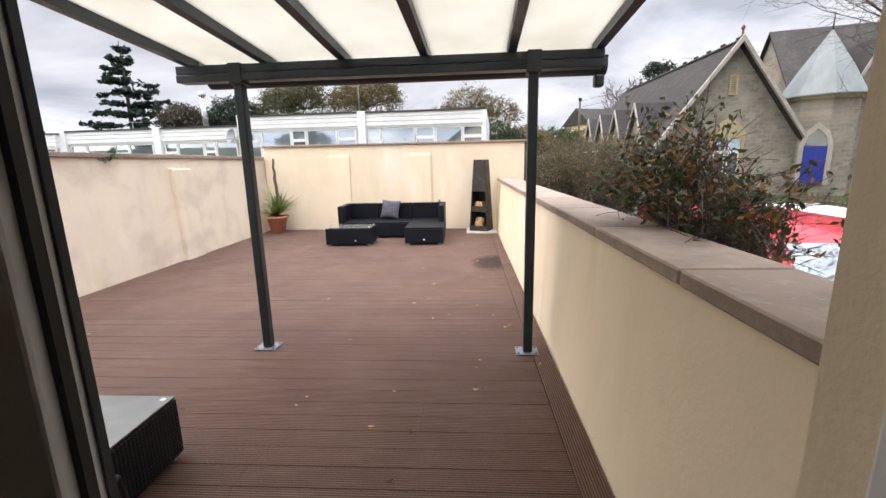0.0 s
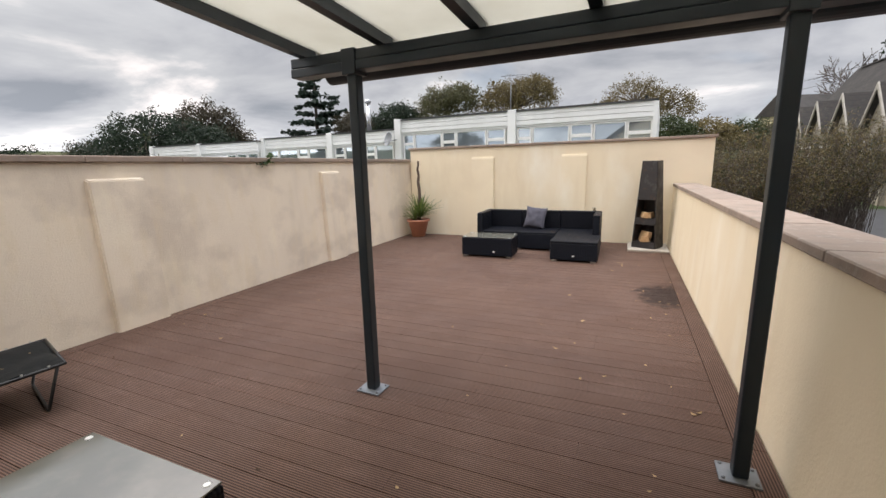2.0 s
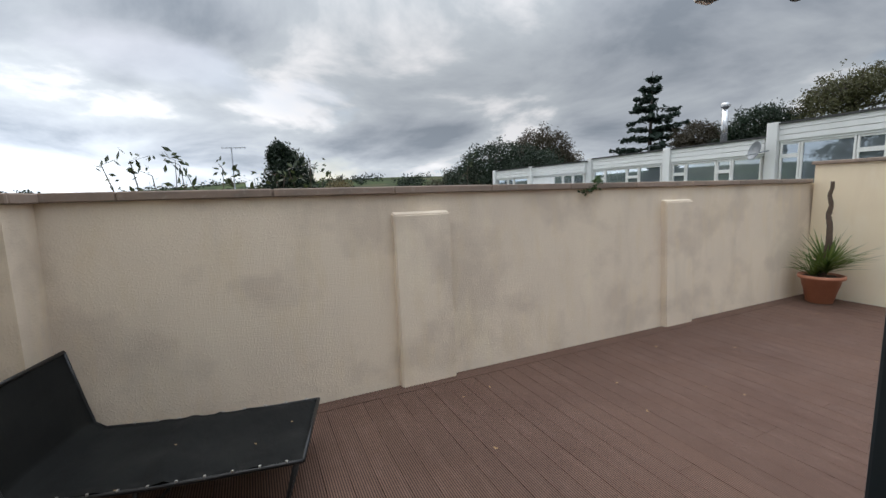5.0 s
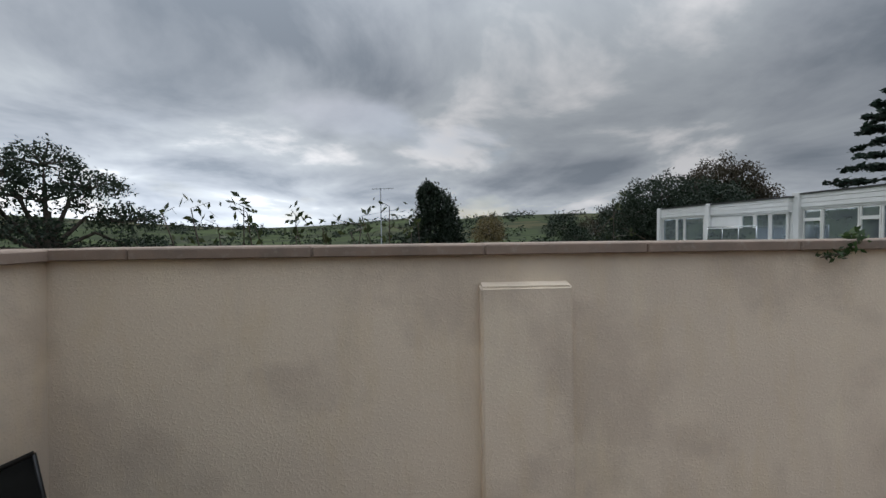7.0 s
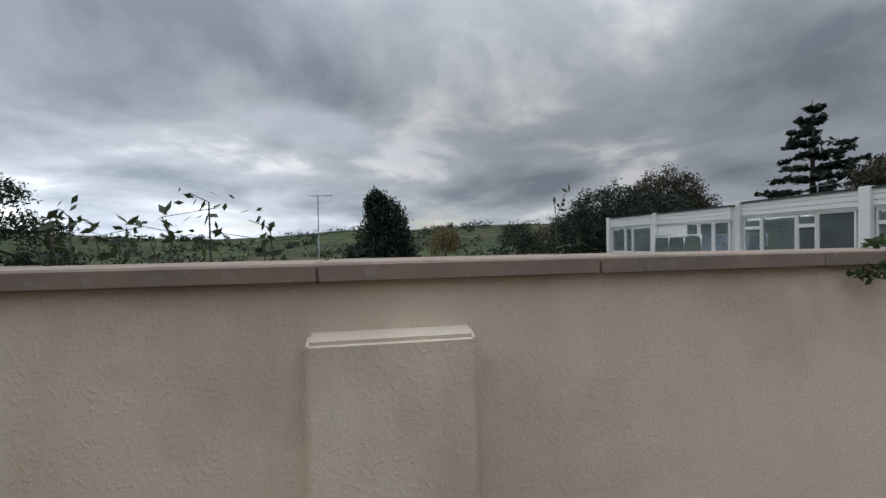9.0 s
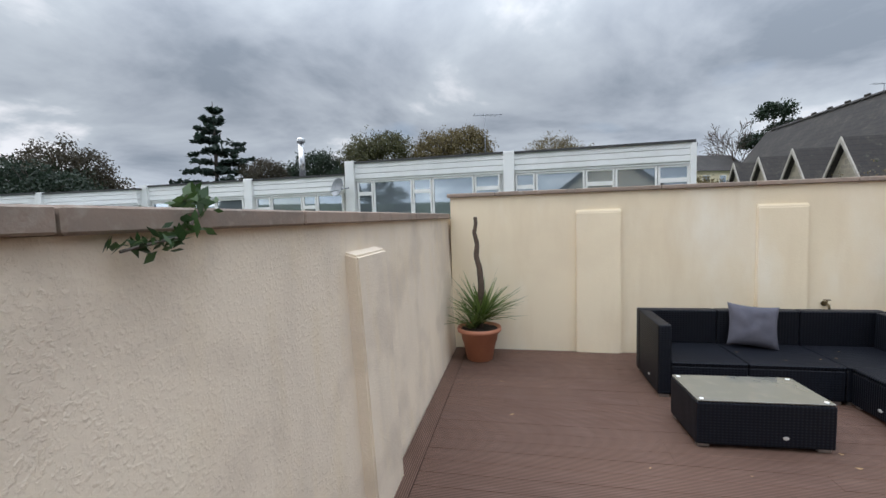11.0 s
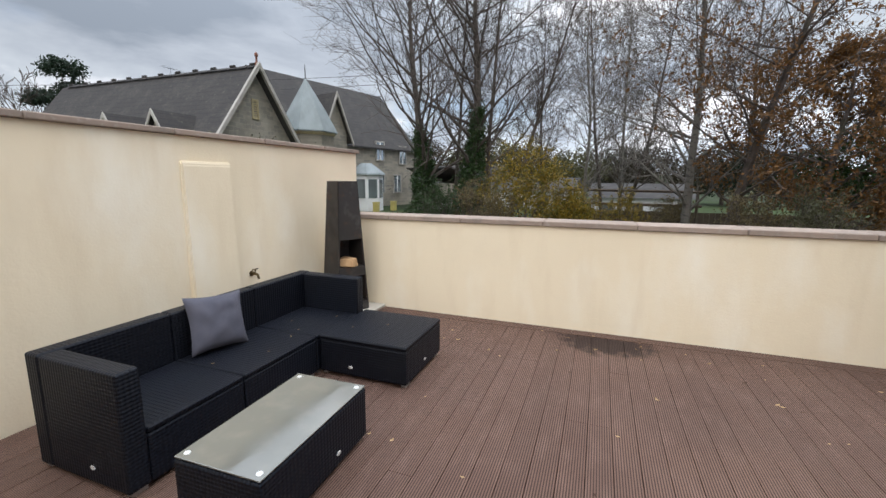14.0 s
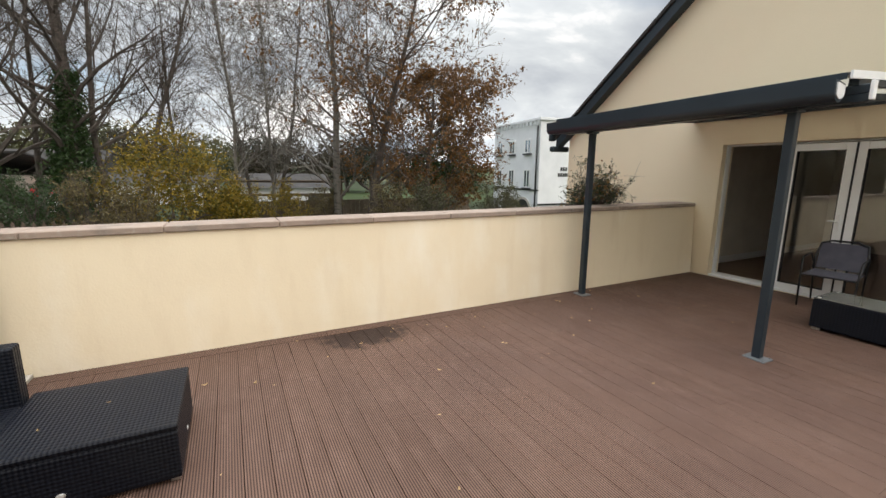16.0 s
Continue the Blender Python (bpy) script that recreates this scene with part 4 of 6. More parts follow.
def axis_steps():
    s = [0.0]
    d = 0.6
    while s[-1] < 3600:
        s.append(s[-1] + d)
        d *= 1.13
    return [-q for q in s[:0:-1]] + s


ax = axis_steps()
gv = [(x, y, land_z(x, y)) for y in ax for x in ax]
n = len(ax)
gf = [(j * n + i, j * n + i + 1, (j + 1) * n + i + 1, (j + 1) * n + i) for j in range(n - 1) for i in range(n - 1)]
ground = struct(raw("ground", gv, gf, M_LAND, smooth=True), "green valley of hedged fields rising to low hills", "ground")
lane = struct(raw("road", [(x, y, land_z(x, y) + 0.03) for y in np.arange(-14, 24.1, 2.0) for x in (3.4, 6.0, 9.0, 12.2)],
                  [(j * 4 + i, j * 4 + i + 1, j * 4 + i + 5, j * 4 + i + 4) for j in range(19) for i in range(3)], M_TARMAC), "tarmac lane beside the terrace", "road")


# ---- trees ----
def grow(rng, p, d, length, radius, level, wv, wf, tips, spread, kids, sides, wander, minr, up=0.12):
    """A limb with side limbs, each drawn as a thin tapering tube."""
    steps = 4 if level > 1 else 3
    pts, rad = [p], [radius]
    q, dirn = Vector(p), Vector(d)
    for i in range(steps):
        dirn = (dirn + Vector((rng.gauss(0, wander), rng.gauss(0, wander), rng.gauss(0, wander) + up))).normalized()
        q = q + dirn * (length / steps)
        pts.append(q.copy())
        rad.append(max(minr, radius * (1 - 0.62 * (i + 1) / steps)))
    tube_data(pts, rad, sides if level > 1 else 3, wv, wf)
    if level <= 1:
        tips.extend(pts[1:])
    if level == 0:
        return
    for k2 in range(kids):
        u = 0.28 + 0.72 * (k2 + rng.random()) / kids
        i = min(int(u * steps), steps - 1)
        o = pts[i].lerp(pts[i + 1], u * steps - i)
        t = (pts[i + 1] - pts[i]).normalized()
        s = t.cross(Vector((rng.gauss(0, 1), rng.gauss(0, 1), rng.gauss(0, 1)))).normalized()
        a = rng.uniform(0.6, 1.15) * spread
        nd = (t * math.cos(a) + s * math.sin(a)).normalized()
        grow(rng, o, nd, length * rng.uniform(0.45, 0.7) * (1.1 - 0.35 * u), max(minr, rad[i] * rng.uniform(0.36, 0.52)), level - 1, wv, wf, tips, spread, kids, sides, wander, minr, up)


def leaf_quads(rng, places, per, jitter, size, v, f, flat=0.0):
    for p in places:
        for _ in range(per):
            c = Vector(p) + Vector((rng.gauss(0, jitter), rng.gauss(0, jitter), rng.gauss(0, jitter * 0.8)))
            a = Vector((rng.gauss(0, 1), rng.gauss(0, 1), rng.gauss(0, 1) * (1 - flat))).normalized()
            b = a.cross(Vector((rng.gauss(0, 1), rng.gauss(0, 1), rng.gauss(0, 1)))).normalized()
            s = size * rng.uniform(0.6, 1.3)
            n0 = len(v)
            v += [c - a * s, c - b * s * 0.45, c + a * s, c + b * s * 0.45]
            f.append((n0, n0 + 1, n0 + 2, n0 + 3))


def bare_tree(name, label, at, height, radius, seed, lean=(0, 0), kids=5, level=3, leaves=None, per=0, size=0.06, jitter=0.15, wood=None, spread=0.75, trunks=1, minr=0.008, ivy=0.0, group="", share=1.0):
    rng = random.Random(seed)
    t = thing(name, label, "tree", at, group=group)
    wv, wf, tips = [], [], []
    stems = []
    for k2 in range(trunks):
        a = 2 * math.pi * k2 / max(1, trunks) + 0.7
        off = 0.35 if trunks > 1 else 0.0
        d = Vector((lean[0] + 0.28 * math.cos(a) * (trunks > 1), lean[1] + 0.28 * math.sin(a) * (trunks > 1), 1)).normalized()
        p0 = Vector((off * math.cos(a), off * math.sin(a), -0.2))
        n0 = len(wv)
        grow(rng, p0, d, height * 0.78, radius, level, wv, wf, tips, spread, kids + 3, 7, 0.07, minr, 0.05)
        stems.append((p0, d))
    raw("trunk", wv, wf, wood or M_BARK, t)
    if leaves:
        lv, lf = [], []
        rng.shuffle(tips)
        leaf_quads(rng, tips[:int(len(tips) * share)], per, jitter, size, lv, lf)
        raw("crown", lv, lf, leaves, t)
    if ivy:
        lv, lf = [], []
        for p0, d in stems:
            pl = []
            for i in range(520):
                u = rng.random() ** 1.3
                c = p0 + d * height * ivy * u
                w = (0.75 - 0.55 * u) * height * 0.075 + 0.12
                a = rng.uniform(0, 6.28)
                pl.append(c + Vector((math.cos(a), math.sin(a), 0)) * w * rng.uniform(0.3, 1.0))
            leaf_quads(rng, pl, 9, 0.16, 0.085, lv, lf)
        raw("ivy", lv, lf, M_IVY, t, "dark green ivy")
    return t


def blob_tree(name, label, at, lumps, mat, seed, n=900, size=0.22, trunk_h=2.0, trunk_r=0.2, bare=0, group="", lower=0.0):
    """A leafy tree seen from afar: a trunk with limbs, and lumps of small leaf sprays."""
    rng = random.Random(seed)
    t = thing(name, label, "tree", at, group=group)
    wv, wf = [], []
    tube_data([(0, 0, -0.5), (0.1, 0, trunk_h * 0.5), (0, 0.1, trunk_h)], [trunk_r, trunk_r * 0.8, trunk_r * 0.55], 7, wv, wf)
    lv, lf = [], []
    for cx, cy, cz, rx, rz in lumps:
        tube_data([(0, 0, trunk_h * 0.75), (cx * 0.5, cy * 0.5, (trunk_h + cz) / 2), (cx, cy, cz)], [trunk_r * 0.5, trunk_r * 0.3, trunk_r * 0.1], 5, wv, wf)
        pl = []
        for _ in range(n):
            d = Vector((rng.gauss(0, 1), rng.gauss(0, 1), rng.gauss(0, 1))).normalized()
            if d.z < -0.55 and rng.random() > lower:
                continue
            s = rng.uniform(0.45, 1.0) ** 0.5 * (1 + 0.42 * noise.noise(d * 2.6 + Vector((seed, cx, cz))) + 0.26 * noise.noise(d * 6 + Vector((cz, seed, cx))))
            pl.append(Vector((cx + d.x * rx * s, cy + d.y * rx * s, cz + d.z * rz * s)))
        leaf_quads(rng, pl, 5 if size >= 0.1 else 3, size * 1.5, size, lv, lf)
        for _ in range(bare):
            d = Vector((rng.gauss(0, 1), rng.gauss(0, 1), abs(rng.gauss(0, 1)))).normalized()
            tube_data([(cx, cy, cz), (cx + d.x * rx * 0.6, cy + d.y * rx * 0.6, cz + d.z * rz * 0.6), (cx + d.x * rx * 1.12, cy + d.y * rx * 1.12, cz + d.z * rz * 1.12)], [0.07, 0.04, 0.012], 3, wv, wf)
    raw("trunk", wv, wf, M_BARK, t)
    raw("crown", lv, lf, mat, t)
    return t


def twig_tree(name, label, at, height, width, radius, seed, wood=None, lean=(0.0, 0.0), first=0.2, rise=0.9, boughs=24, leaves=None, share=0.1, per=2, size=0.06, ivy=0.0, group="", stems=1):
    """A bare broadleaf tree: rising boughs along each stem, carrying sprays of fine twigs."""
    rng = random.Random(seed)
    t = thing(name, label, "tree", at, group=group)
    wv, wf, tips, ivyp = [], [], [], []
    sv, sf = [], []

    def limb(p, d, length, r, n, wander, lift, sides):
        pts, rad, q, dr = [p], [r], p, d
        for i in range(n):
            dr = (dr + Vector((rng.gauss(0, wander), rng.gauss(0, wander), rng.gauss(0, wander) + lift))).normalized()
            q = q + dr * (length / n)
            pts.append(q)
            rad.append(max(0.0035, r * (1 - 0.85 * (i + 1) / n)))
        tube_data(pts, rad, sides, wv if sides > 3 else sv, wf if sides > 3 else sf)
        return pts, rad

    def along(pts, u):
        n = len(pts) - 1
        i = min(int(u * n), n - 1)
        return pts[i].lerp(pts[i + 1], u * n - i), (pts[i + 1] - pts[i]).normalized(), i

    def aside(t0, a):
        s = t0.cross(Vector((rng.gauss(0, 1), rng.gauss(0, 1), rng.gauss(0, 1)))).normalized()
        return (t0 * math.cos(a) + s * math.sin(a)).normalized()

    for s0 in range(stems):
        a0 = 6.28 * s0 / stems + 1.2
        d0 = Vector((lean[0] + (0.16 * math.cos(a0) if stems > 1 else 0), lean[1] + (0.16 * math.sin(a0) if stems > 1 else 0), 1)).normalized()
        p0 = Vector((0.4 * math.cos(a0), 0.4 * math.sin(a0), -0.2)) if stems > 1 else Vector((0, 0, -0.2))
        hs = height * (1 - 0.12 * s0)
        main, mr = limb(p0, d0, hs, radius, 9, 0.05, 0.05, 7)
        ivyp += [(main, hs)]
        for b in range(boughs):
            u = first + (0.97 - first) * (b + rng.random()) / boughs
            o, t0, i = along(main, u)
            a = rng.uniform(0, 6.28)
            reach = width * 0.5 * (0.35 + 0.75 * math.sin(math.pi * min(1, (u - first) / (1 - first) * 0.8 + 0.2))) * rng.uniform(0.75, 1.2)
            d1 = Vector((math.cos(a), math.sin(a), rise * rng.uniform(0.6, 1.3))).normalized()
            p1, r1 = limb(o, d1, reach, mr[i] * rng.uniform(0.28, 0.45), 5, 0.12, 0.07, 5)
            for c in range(7):
                v = 0.2 + 0.8 * (c + rng.random()) / 7
                o2, t2, i2 = along(p1, v)
                p2, r2 = limb(o2, aside(t2, rng.uniform(0.5, 0.95)), reach * (0.62 - 0.34 * v) * rng.uniform(0.7, 1.3), max(0.009, r1[i2] * 0.5), 3, 0.14, 0.06, 3)
                for e in range(5):
                    w = 0.25 + 0.75 * (e + rng.random()) / 5
                    o3, t3, i3 = along(p2, w)
                    p3, r3 = limb(o3, aside(t3, rng.uniform(0.4, 0.9)), reach * 0.2 * rng.uniform(0.6, 1.5), 0.0095, 2, 0.12, 0.05, 3)
                    tips += p3[1:]
                    for g in range(2):
                        o4, t4, i4 = along(p3, rng.uniform(0.2, 0.9))
                        limb(o4, aside(t4, rng.uniform(0.4, 0.8)), reach * 0.1 * rng.uniform(0.6, 1.5), 0.0075, 1, 0.1, 0.05, 3)
    raw("trunk", wv, wf, wood or M_BARK, t)
    raw("twig_mass", sv, sf, wood or M_BARK, t)
    if leaves:
        lv, lf = [], []
        rng.shuffle(tips)
        leaf_quads(rng, tips[:int(len(tips) * share)], per, size * 1.3, size, lv, lf)
        raw("crown", lv, lf, leaves, t)
    if ivy:
        lv, lf = [], []
        for main, hs in ivyp:
            pl = []
            for i in range(2600):
                u = rng.random() ** 1.2 * ivy
                c, t0, _i = along(main, u)
                a = rng.uniform(0, 6.28)
                w = (1 - u / ivy) ** 1.8 * 1.5 + 0.32
                w *= 0.75 + 0.5 * noise.noise(Vector((math.cos(a), math.sin(a), c.z * 0.9 + seed)))
                pl.append(c + Vector((math.cos(a) * w, math.sin(a) * w, rng.gauss(0, 0.15))) * 1.0)
            leaf_quads(rng, pl, 5, 0.10, 0.07, lv, lf)
        raw("ivy", lv, lf, M_IVY, t, "dark green ivy")
    return t


def conifer(name, label, at, height, width, seed, mat, tiers=17, group=""):
    """A cedar with level, ragged tiers of boughs."""
    rng = random.Random(seed)
    t = thing(name, label, "tree", at, group=group)
    wv, wf, lv, lf = [], [], [], []
    tube_data([(0, 0, -0.5), (0, 0, height * 0.5), (0, 0, height)], [height * 0.022, height * 0.014, 0.02], 8, wv, wf)
    for k2 in range(tiers):
        u = (k2 + 0.5) / tiers
        z = height * (0.10 + 0.88 * u)
        reach = width / 2 * (1 - u) ** 0.75 + 0.25
        for b in range(7 if u < 0.8 else 5):
            a = rng.uniform(0, 6.28)
            r = reach * rng.uniform(0.55, 1.12)
            tipz = z + r * rng.uniform(-0.10, 0.16)
            pts = [Vector((0, 0, z)), Vector((math.cos(a) * r * 0.5, math.sin(a) * r * 0.5, z + (tipz - z) * 0.3 + 0.05 * r)), Vector((math.cos(a) * r, math.sin(a) * r, tipz))]
            tube_data(pts, [0.05, 0.03, 0.01], 3, wv, wf)
            pl = []
            for i in range(int(10 + 16 * r / (width / 2))):
                q = rng.uniform(0.2, 1.03)
                c = pts[0].lerp(pts[1], q * 2) if q < 0.5 else pts[1].lerp(pts[2], q * 2 - 1)
                side = Vector((-math.sin(a), math.cos(a), 0)) * rng.gauss(0, 0.16) * r * (1.15 - q)
                pl.append(c + side - Vector((0, 0, rng.uniform(0, 0.12))))
            leaf_quads(rng, pl, 4, 0.12, height * 0.018, lv, lf, 0.6)
    raw("trunk", wv, wf, M_BARK, t)
    raw("crown", lv, lf, mat, t)
    return t


def shrub(name, label, at, rx, ry, h, seed, stems, leaves, per, size, mat2=None, share2=0.0, twigs=14, wood=None, twig=0.004, group="", low=0.35, limit=-99.0, bare=0.2, shift=0.0, clear=None, thin=-99.0):
    """Many thin stems from one foot into a rounded crown, with short side twigs and small leaves."""
    rng = random.Random(seed)
    t = thing(name, label, "shrub", at, group=group)
    base = Vector(at)
    wv, wf, tips = [], [], []
    for _ in range(stems):
        for _try in range(20):
            a, q, zz = rng.uniform(0, 6.28), rng.random() ** 0.5, rng.random()
            wz = math.sin(math.pi * min(1.0, 0.18 + 0.74 * zz)) ** 0.6
            end = Vector((rx * q * wz * math.cos(a), ry * q * wz * math.sin(a), h * (low + (1.0 - low) * zz) * rng.uniform(0.9, 1.08)))
            end.x += shift
            if base.x + end.x > limit and not (clear and base.x + end.x < clear[0] and base.z + end.z < clear[1]):
                break
        foot = Vector((rng.gauss(0, rx * 0.2), rng.gauss(0, ry * 0.2), -0.05))
        if base.x + foot.x < limit:
            foot.x = limit - base.x
        mid = foot.lerp(end, 0.55) + Vector((rng.gauss(0, 0.06), rng.gauss(0, 0.06), 0.1 * h))
        if clear:
            mid.x, mid.z = max(mid.x, clear[0] + 0.06 - base.x), max(mid.z, clear[1] - base.z)
        pts = [foot, mid, mid.lerp(end, 0.6) + Vector((rng.gauss(0, 0.03), rng.gauss(0, 0.03), 0.02)), end]
        tube_data(pts, [twig * 2.2, twig * 1.5, twig, twig * 0.5], 4, wv, wf)
        for _k in range(twigs):
            u = rng.uniform(0.25, 1.0)
            p = pts[1].lerp(pts[3], u)
            d = Vector((rng.gauss(0, 1), rng.gauss(0, 1), rng.gauss(0.35, 0.8))).normalized() * rng.uniform(0.06, 0.24) * min(1.3, h * 0.4)
            if clear and base.x + p.x + d.x < clear[0] and base.z + p.z + min(d.z, 0) < clear[1] + 0.02:
                continue
            if base.x + p.x + d.x < limit:
                d.x = abs(d.x)
            tube_data([p, p + d * 0.6 + Vector((0, 0, 0.01)), p + d], [twig * 0.7, twig * 0.5, twig * 0.3], 3, wv, wf)
            if rng.random() > (0.8 if p.y < thin else bare):
                tips += [p + d * 0.45, p + d * 0.8, p + d]
    raw("twig_mass", wv, wf, wood or M_BARK, t)
    rng.shuffle(tips)
    cut = int(len(tips) * (1 - share2))
    lv, lf = [], []
    leaf_quads(rng, tips[:cut], per, size * 0.9, size, lv, lf)
    raw("foliage", lv, lf, leaves, t)
    if mat2:
        lv, lf = [], []
        leaf_quads(rng, tips[cut:], per, size * 0.9, size, lv, lf)
        raw("autumn_foliage", lv, lf, mat2, t)
    return t


def gz(x, y, up=0.0):
    return (x, y, land_z(x, y) + up)


# beside the lane
shrub("garden_shrub", "open twiggy shrub with dark and rust leaves over the low wall", gz(2.98, 2.86), 0.52, 0.76, 3.24, 3, 80, M_HEDGE, 3, 0.0195, M_AUTUMN, 0.20, 16, twig=0.0036, low=0.74, bare=0.28, thin=-0.12, limit=2.27, shift=-0.30, clear=(2.62, 1.16))
for i, (x, y, h, r) in enumerate(((3.0, 11.5, 2.15, 0.8), (3.6, 12.5, 2.2, 0.9), (4.2, 13.6, 2.3, 0.9), (3.2, 13.9, 2.2, 1.0), (4.9, 15.0, 2.4, 1.0), (4.7, 12.9, 2.3, 1.0), (5.5, 14.0, 2.5, 1.1), (6.3, 15.0, 2.5, 1.1), (7.1, 16.2, 2.6, 1.2))):
    shrub("hedge_shrub", "twiggy russet shrub beyond the end of the wall", gz(x, y), r * 0.8, r, h + 1.0, 20 + i, 130, M_TWIGLEAF, 2, 0.024, M_HEDGE, 0.2, 14, twig=0.004, group="shrubs along the lane", low=0.55, limit=2.75)

# the row of trees to the east
for name, label, x, y, h, w, r, seed, kw in (
        ("ivy_ash_tree", "tall spreading bare ash with ivy climbing its trunk", 17.2, 15.0, 14.5, 12.5, 0.25, 31, dict(ivy=0.36, lean=(0.0, 0.10), first=0.16, rise=0.85, boughs=34)),
        ("ivy_ash_tree", "tall spreading bare ash with ivy climbing its trunk", 17.6, 13.2, 16.0, 12.0, 0.29, 32, dict(ivy=0.40, lean=(0.0, -0.04), first=0.16, rise=0.8, boughs=36)),
        ("ash_tree", "tall bare ash with fine upswept twigs", 18.4, 11.7, 13.5, 6.0, 0.14, 33, dict(stems=2, rise=1.3, group="bare ashes")),
        ("ash_tree", "tall bare ash with fine upswept twigs", 20.5, 14.8, 13.0, 6.0, 0.13, 38, dict(rise=1.3, group="bare ashes")),
        ("alder_tree", "slender tree with last dark red leaves", 19.8, 9.4, 10.6, 3.8, 0.10, 36, dict(leaves=M_RUSSET, share=0.14, size=0.05, rise=1.2)),
        ("birch_tree", "slender bare birch with fine grey twigs", 17.9, 7.7, 10.8, 4.2, 0.10, 37, dict(wood=M_BIRCH, group="birches", leaves=M_OAK, share=0.03)),
        ("birch_tree", "slender bare birch with fine grey twigs", 18.8, 6.1, 11.4, 4.6, 0.10, 39, dict(wood=M_BIRCH, group="birches", rise=1.1, boughs=32)),
        ("birch_tree", "tall silver birch with forking pale limbs", 16.5, 3.8, 13.2, 7.6, 0.19, 34, dict(wood=M_BIRCH, group="birches", rise=0.75, first=0.14, boughs=34)),
        ("ash_tree", "tall bare ash with fine upswept twigs", 22.8, 6.2, 13.5, 6.5, 0.12, 131, dict(stems=2, group="bare ashes", boughs=28)),
        ("ash_tree", "tall bare ash with fine upswept twigs", 21.0, 0.8, 13.0, 6.5, 0.12, 132, dict(group="bare ashes", boughs=32, leaves=M_RUSSET, share=0.1)),
        ("oak_tree", "tall oak holding scattered brown autumn leaves", 15.6, 2.7, 11.2, 8.4, 0.20, 35, dict(lean=(0.0, -0.07), leaves=M_OAK, share=0.8, per=3, size=0.078, rise=0.5, first=0.2, boughs=34))):
    twig_tree(name, label, gz(x, y), h, w, r, seed, **kw)
twig_tree("oak_tree", "low spreading oak in rust brown leaf", gz(15.4, 0.0), 7.4, 6.2, 0.17, 41, rise=0.42, first=0.16, boughs=38, leaves=M_OAK, share=1.0, per=8, size=0.075)
blob_tree("field_maple", "rounded shrub-like tree in yellow leaf", gz(13.6, 9.6), ((0, 0, 3.3, 1.15, 1.15), (0.3, 0.8, 2.5, 1.1, 1.2), (0.1, -0.8, 2.4, 1.1, 1.2), (0.1, 0.1, 1.7, 1.4, 1.0), (0, -1.7, 1.6, 0.7, 0.7)), M_YELLOW, 42, 900, 0.055, 1.5, 0.09, 0)
blob_tree("holly_tree", "dark evergreen holly between the bare trees", gz(16.6, -1.4), ((0, 0, 3.6, 1.3, 1.5), (0.1, -1.0, 2.8, 1.2, 1.3), (0.1, 1.2, 2.9, 1.1, 1.2)), M_IVY, 46, 1300, 0.07, 1.5, 0.1, 0)
for i, (x, y, h, r, mt) in enumerate(((13.9, 11.6, 2.9, 1.3, M_TWIGLEAF), (14.6, 7.6, 3.0, 1.2, M_YELLOW), (15.4, 6.1, 2.7, 1.1, M_YELLOW), (16.8, 4.2, 2.5, 1.2, M_TWIGLEAF), (12.8, 2.6, 3.0, 1.2, M_TWIGLEAF), (12.2, 1.2, 3.0, 1.2, M_OLIVE), (12.6, -2.0, 2.8, 1.2, M_OLIVE), (14.2, 13.2, 2.6, 1.3, M_IVY), (16.5, 8.8, 2.8, 1.3, M_TWIGLEAF), (18.5, 13.0, 2.8, 1.5, M_IVY), (13.4, -3.2, 2.2, 1.0, M_OLIVE), (12.7, 10.4, 2.5, 1.0, M_TWIGLEAF))):
    shrub("lane_shrub", "twiggy hedge shrub on the far side of the lane", gz(x, y), r, r, h, 60 + i, 80, mt, 2, 0.036, None, 0, 16, twig=0.0055, group="shrubs across the lane", low=0.25, bare=0.1)
rng = random.Random(140)
for i in range(11):
    y = -10 + 5.2 * i + rng.uniform(-1.5, 1.5)
    blob_tree("woodland_tree", "dark tree in the wood beyond the bungalows", gz(rng.uniform(52, 64), y), ((0, 0, rng.uniform(3.4, 5.0), rng.uniform(3, 4.2), rng.uniform(2.2, 3.2)), (1, 2, 2.6, 3.2, 2.4)), rng.choice((M_BEECH, M_PINE, M_BEECH, M_OLIVE)), 141 + i, 700, 0.2, 3, 0.25, 16, "wood beyond the lane")
# ---- distant trees to the north and west ----
conifer("cedar_tree", "tall dark cedar with level boughs", gz(-32.5, 43.0), 17.8, 13.0, 50, M_CEDAR, 15)
blob_tree("yew_tree", "dark rounded evergreen beside the cedar", gz(-26.5, 42.5), ((0, 0, 5.2, 3.6, 3.0),), M_CEDAR, 51, 2200, 0.12)
blob_tree("pine_tree", "broad dark pine above the flat roofs", gz(-25.6, 41), ((0, 0, 9.6, 2.2, 1.6), (1.2, 0, 8.0, 2.6, 1.6), (-1.2, 0, 7.4, 2.4, 1.5)), M_BEECH, 52, 1500, 0.12, 6, 0.3, 10)
blob_tree("pine_tree", "broad dark pine above the flat roofs", gz(-20.4, 41), ((0, 0, 10.0, 2.4, 1.6), (1.8, 0, 8.6, 2.8, 1.7), (-1.6, 0, 8.2, 2.4, 1.6), (0, 0, 6.8, 3.4, 1.8)), M_PINE, 53, 1500, 0.12, 6, 0.3, 10)
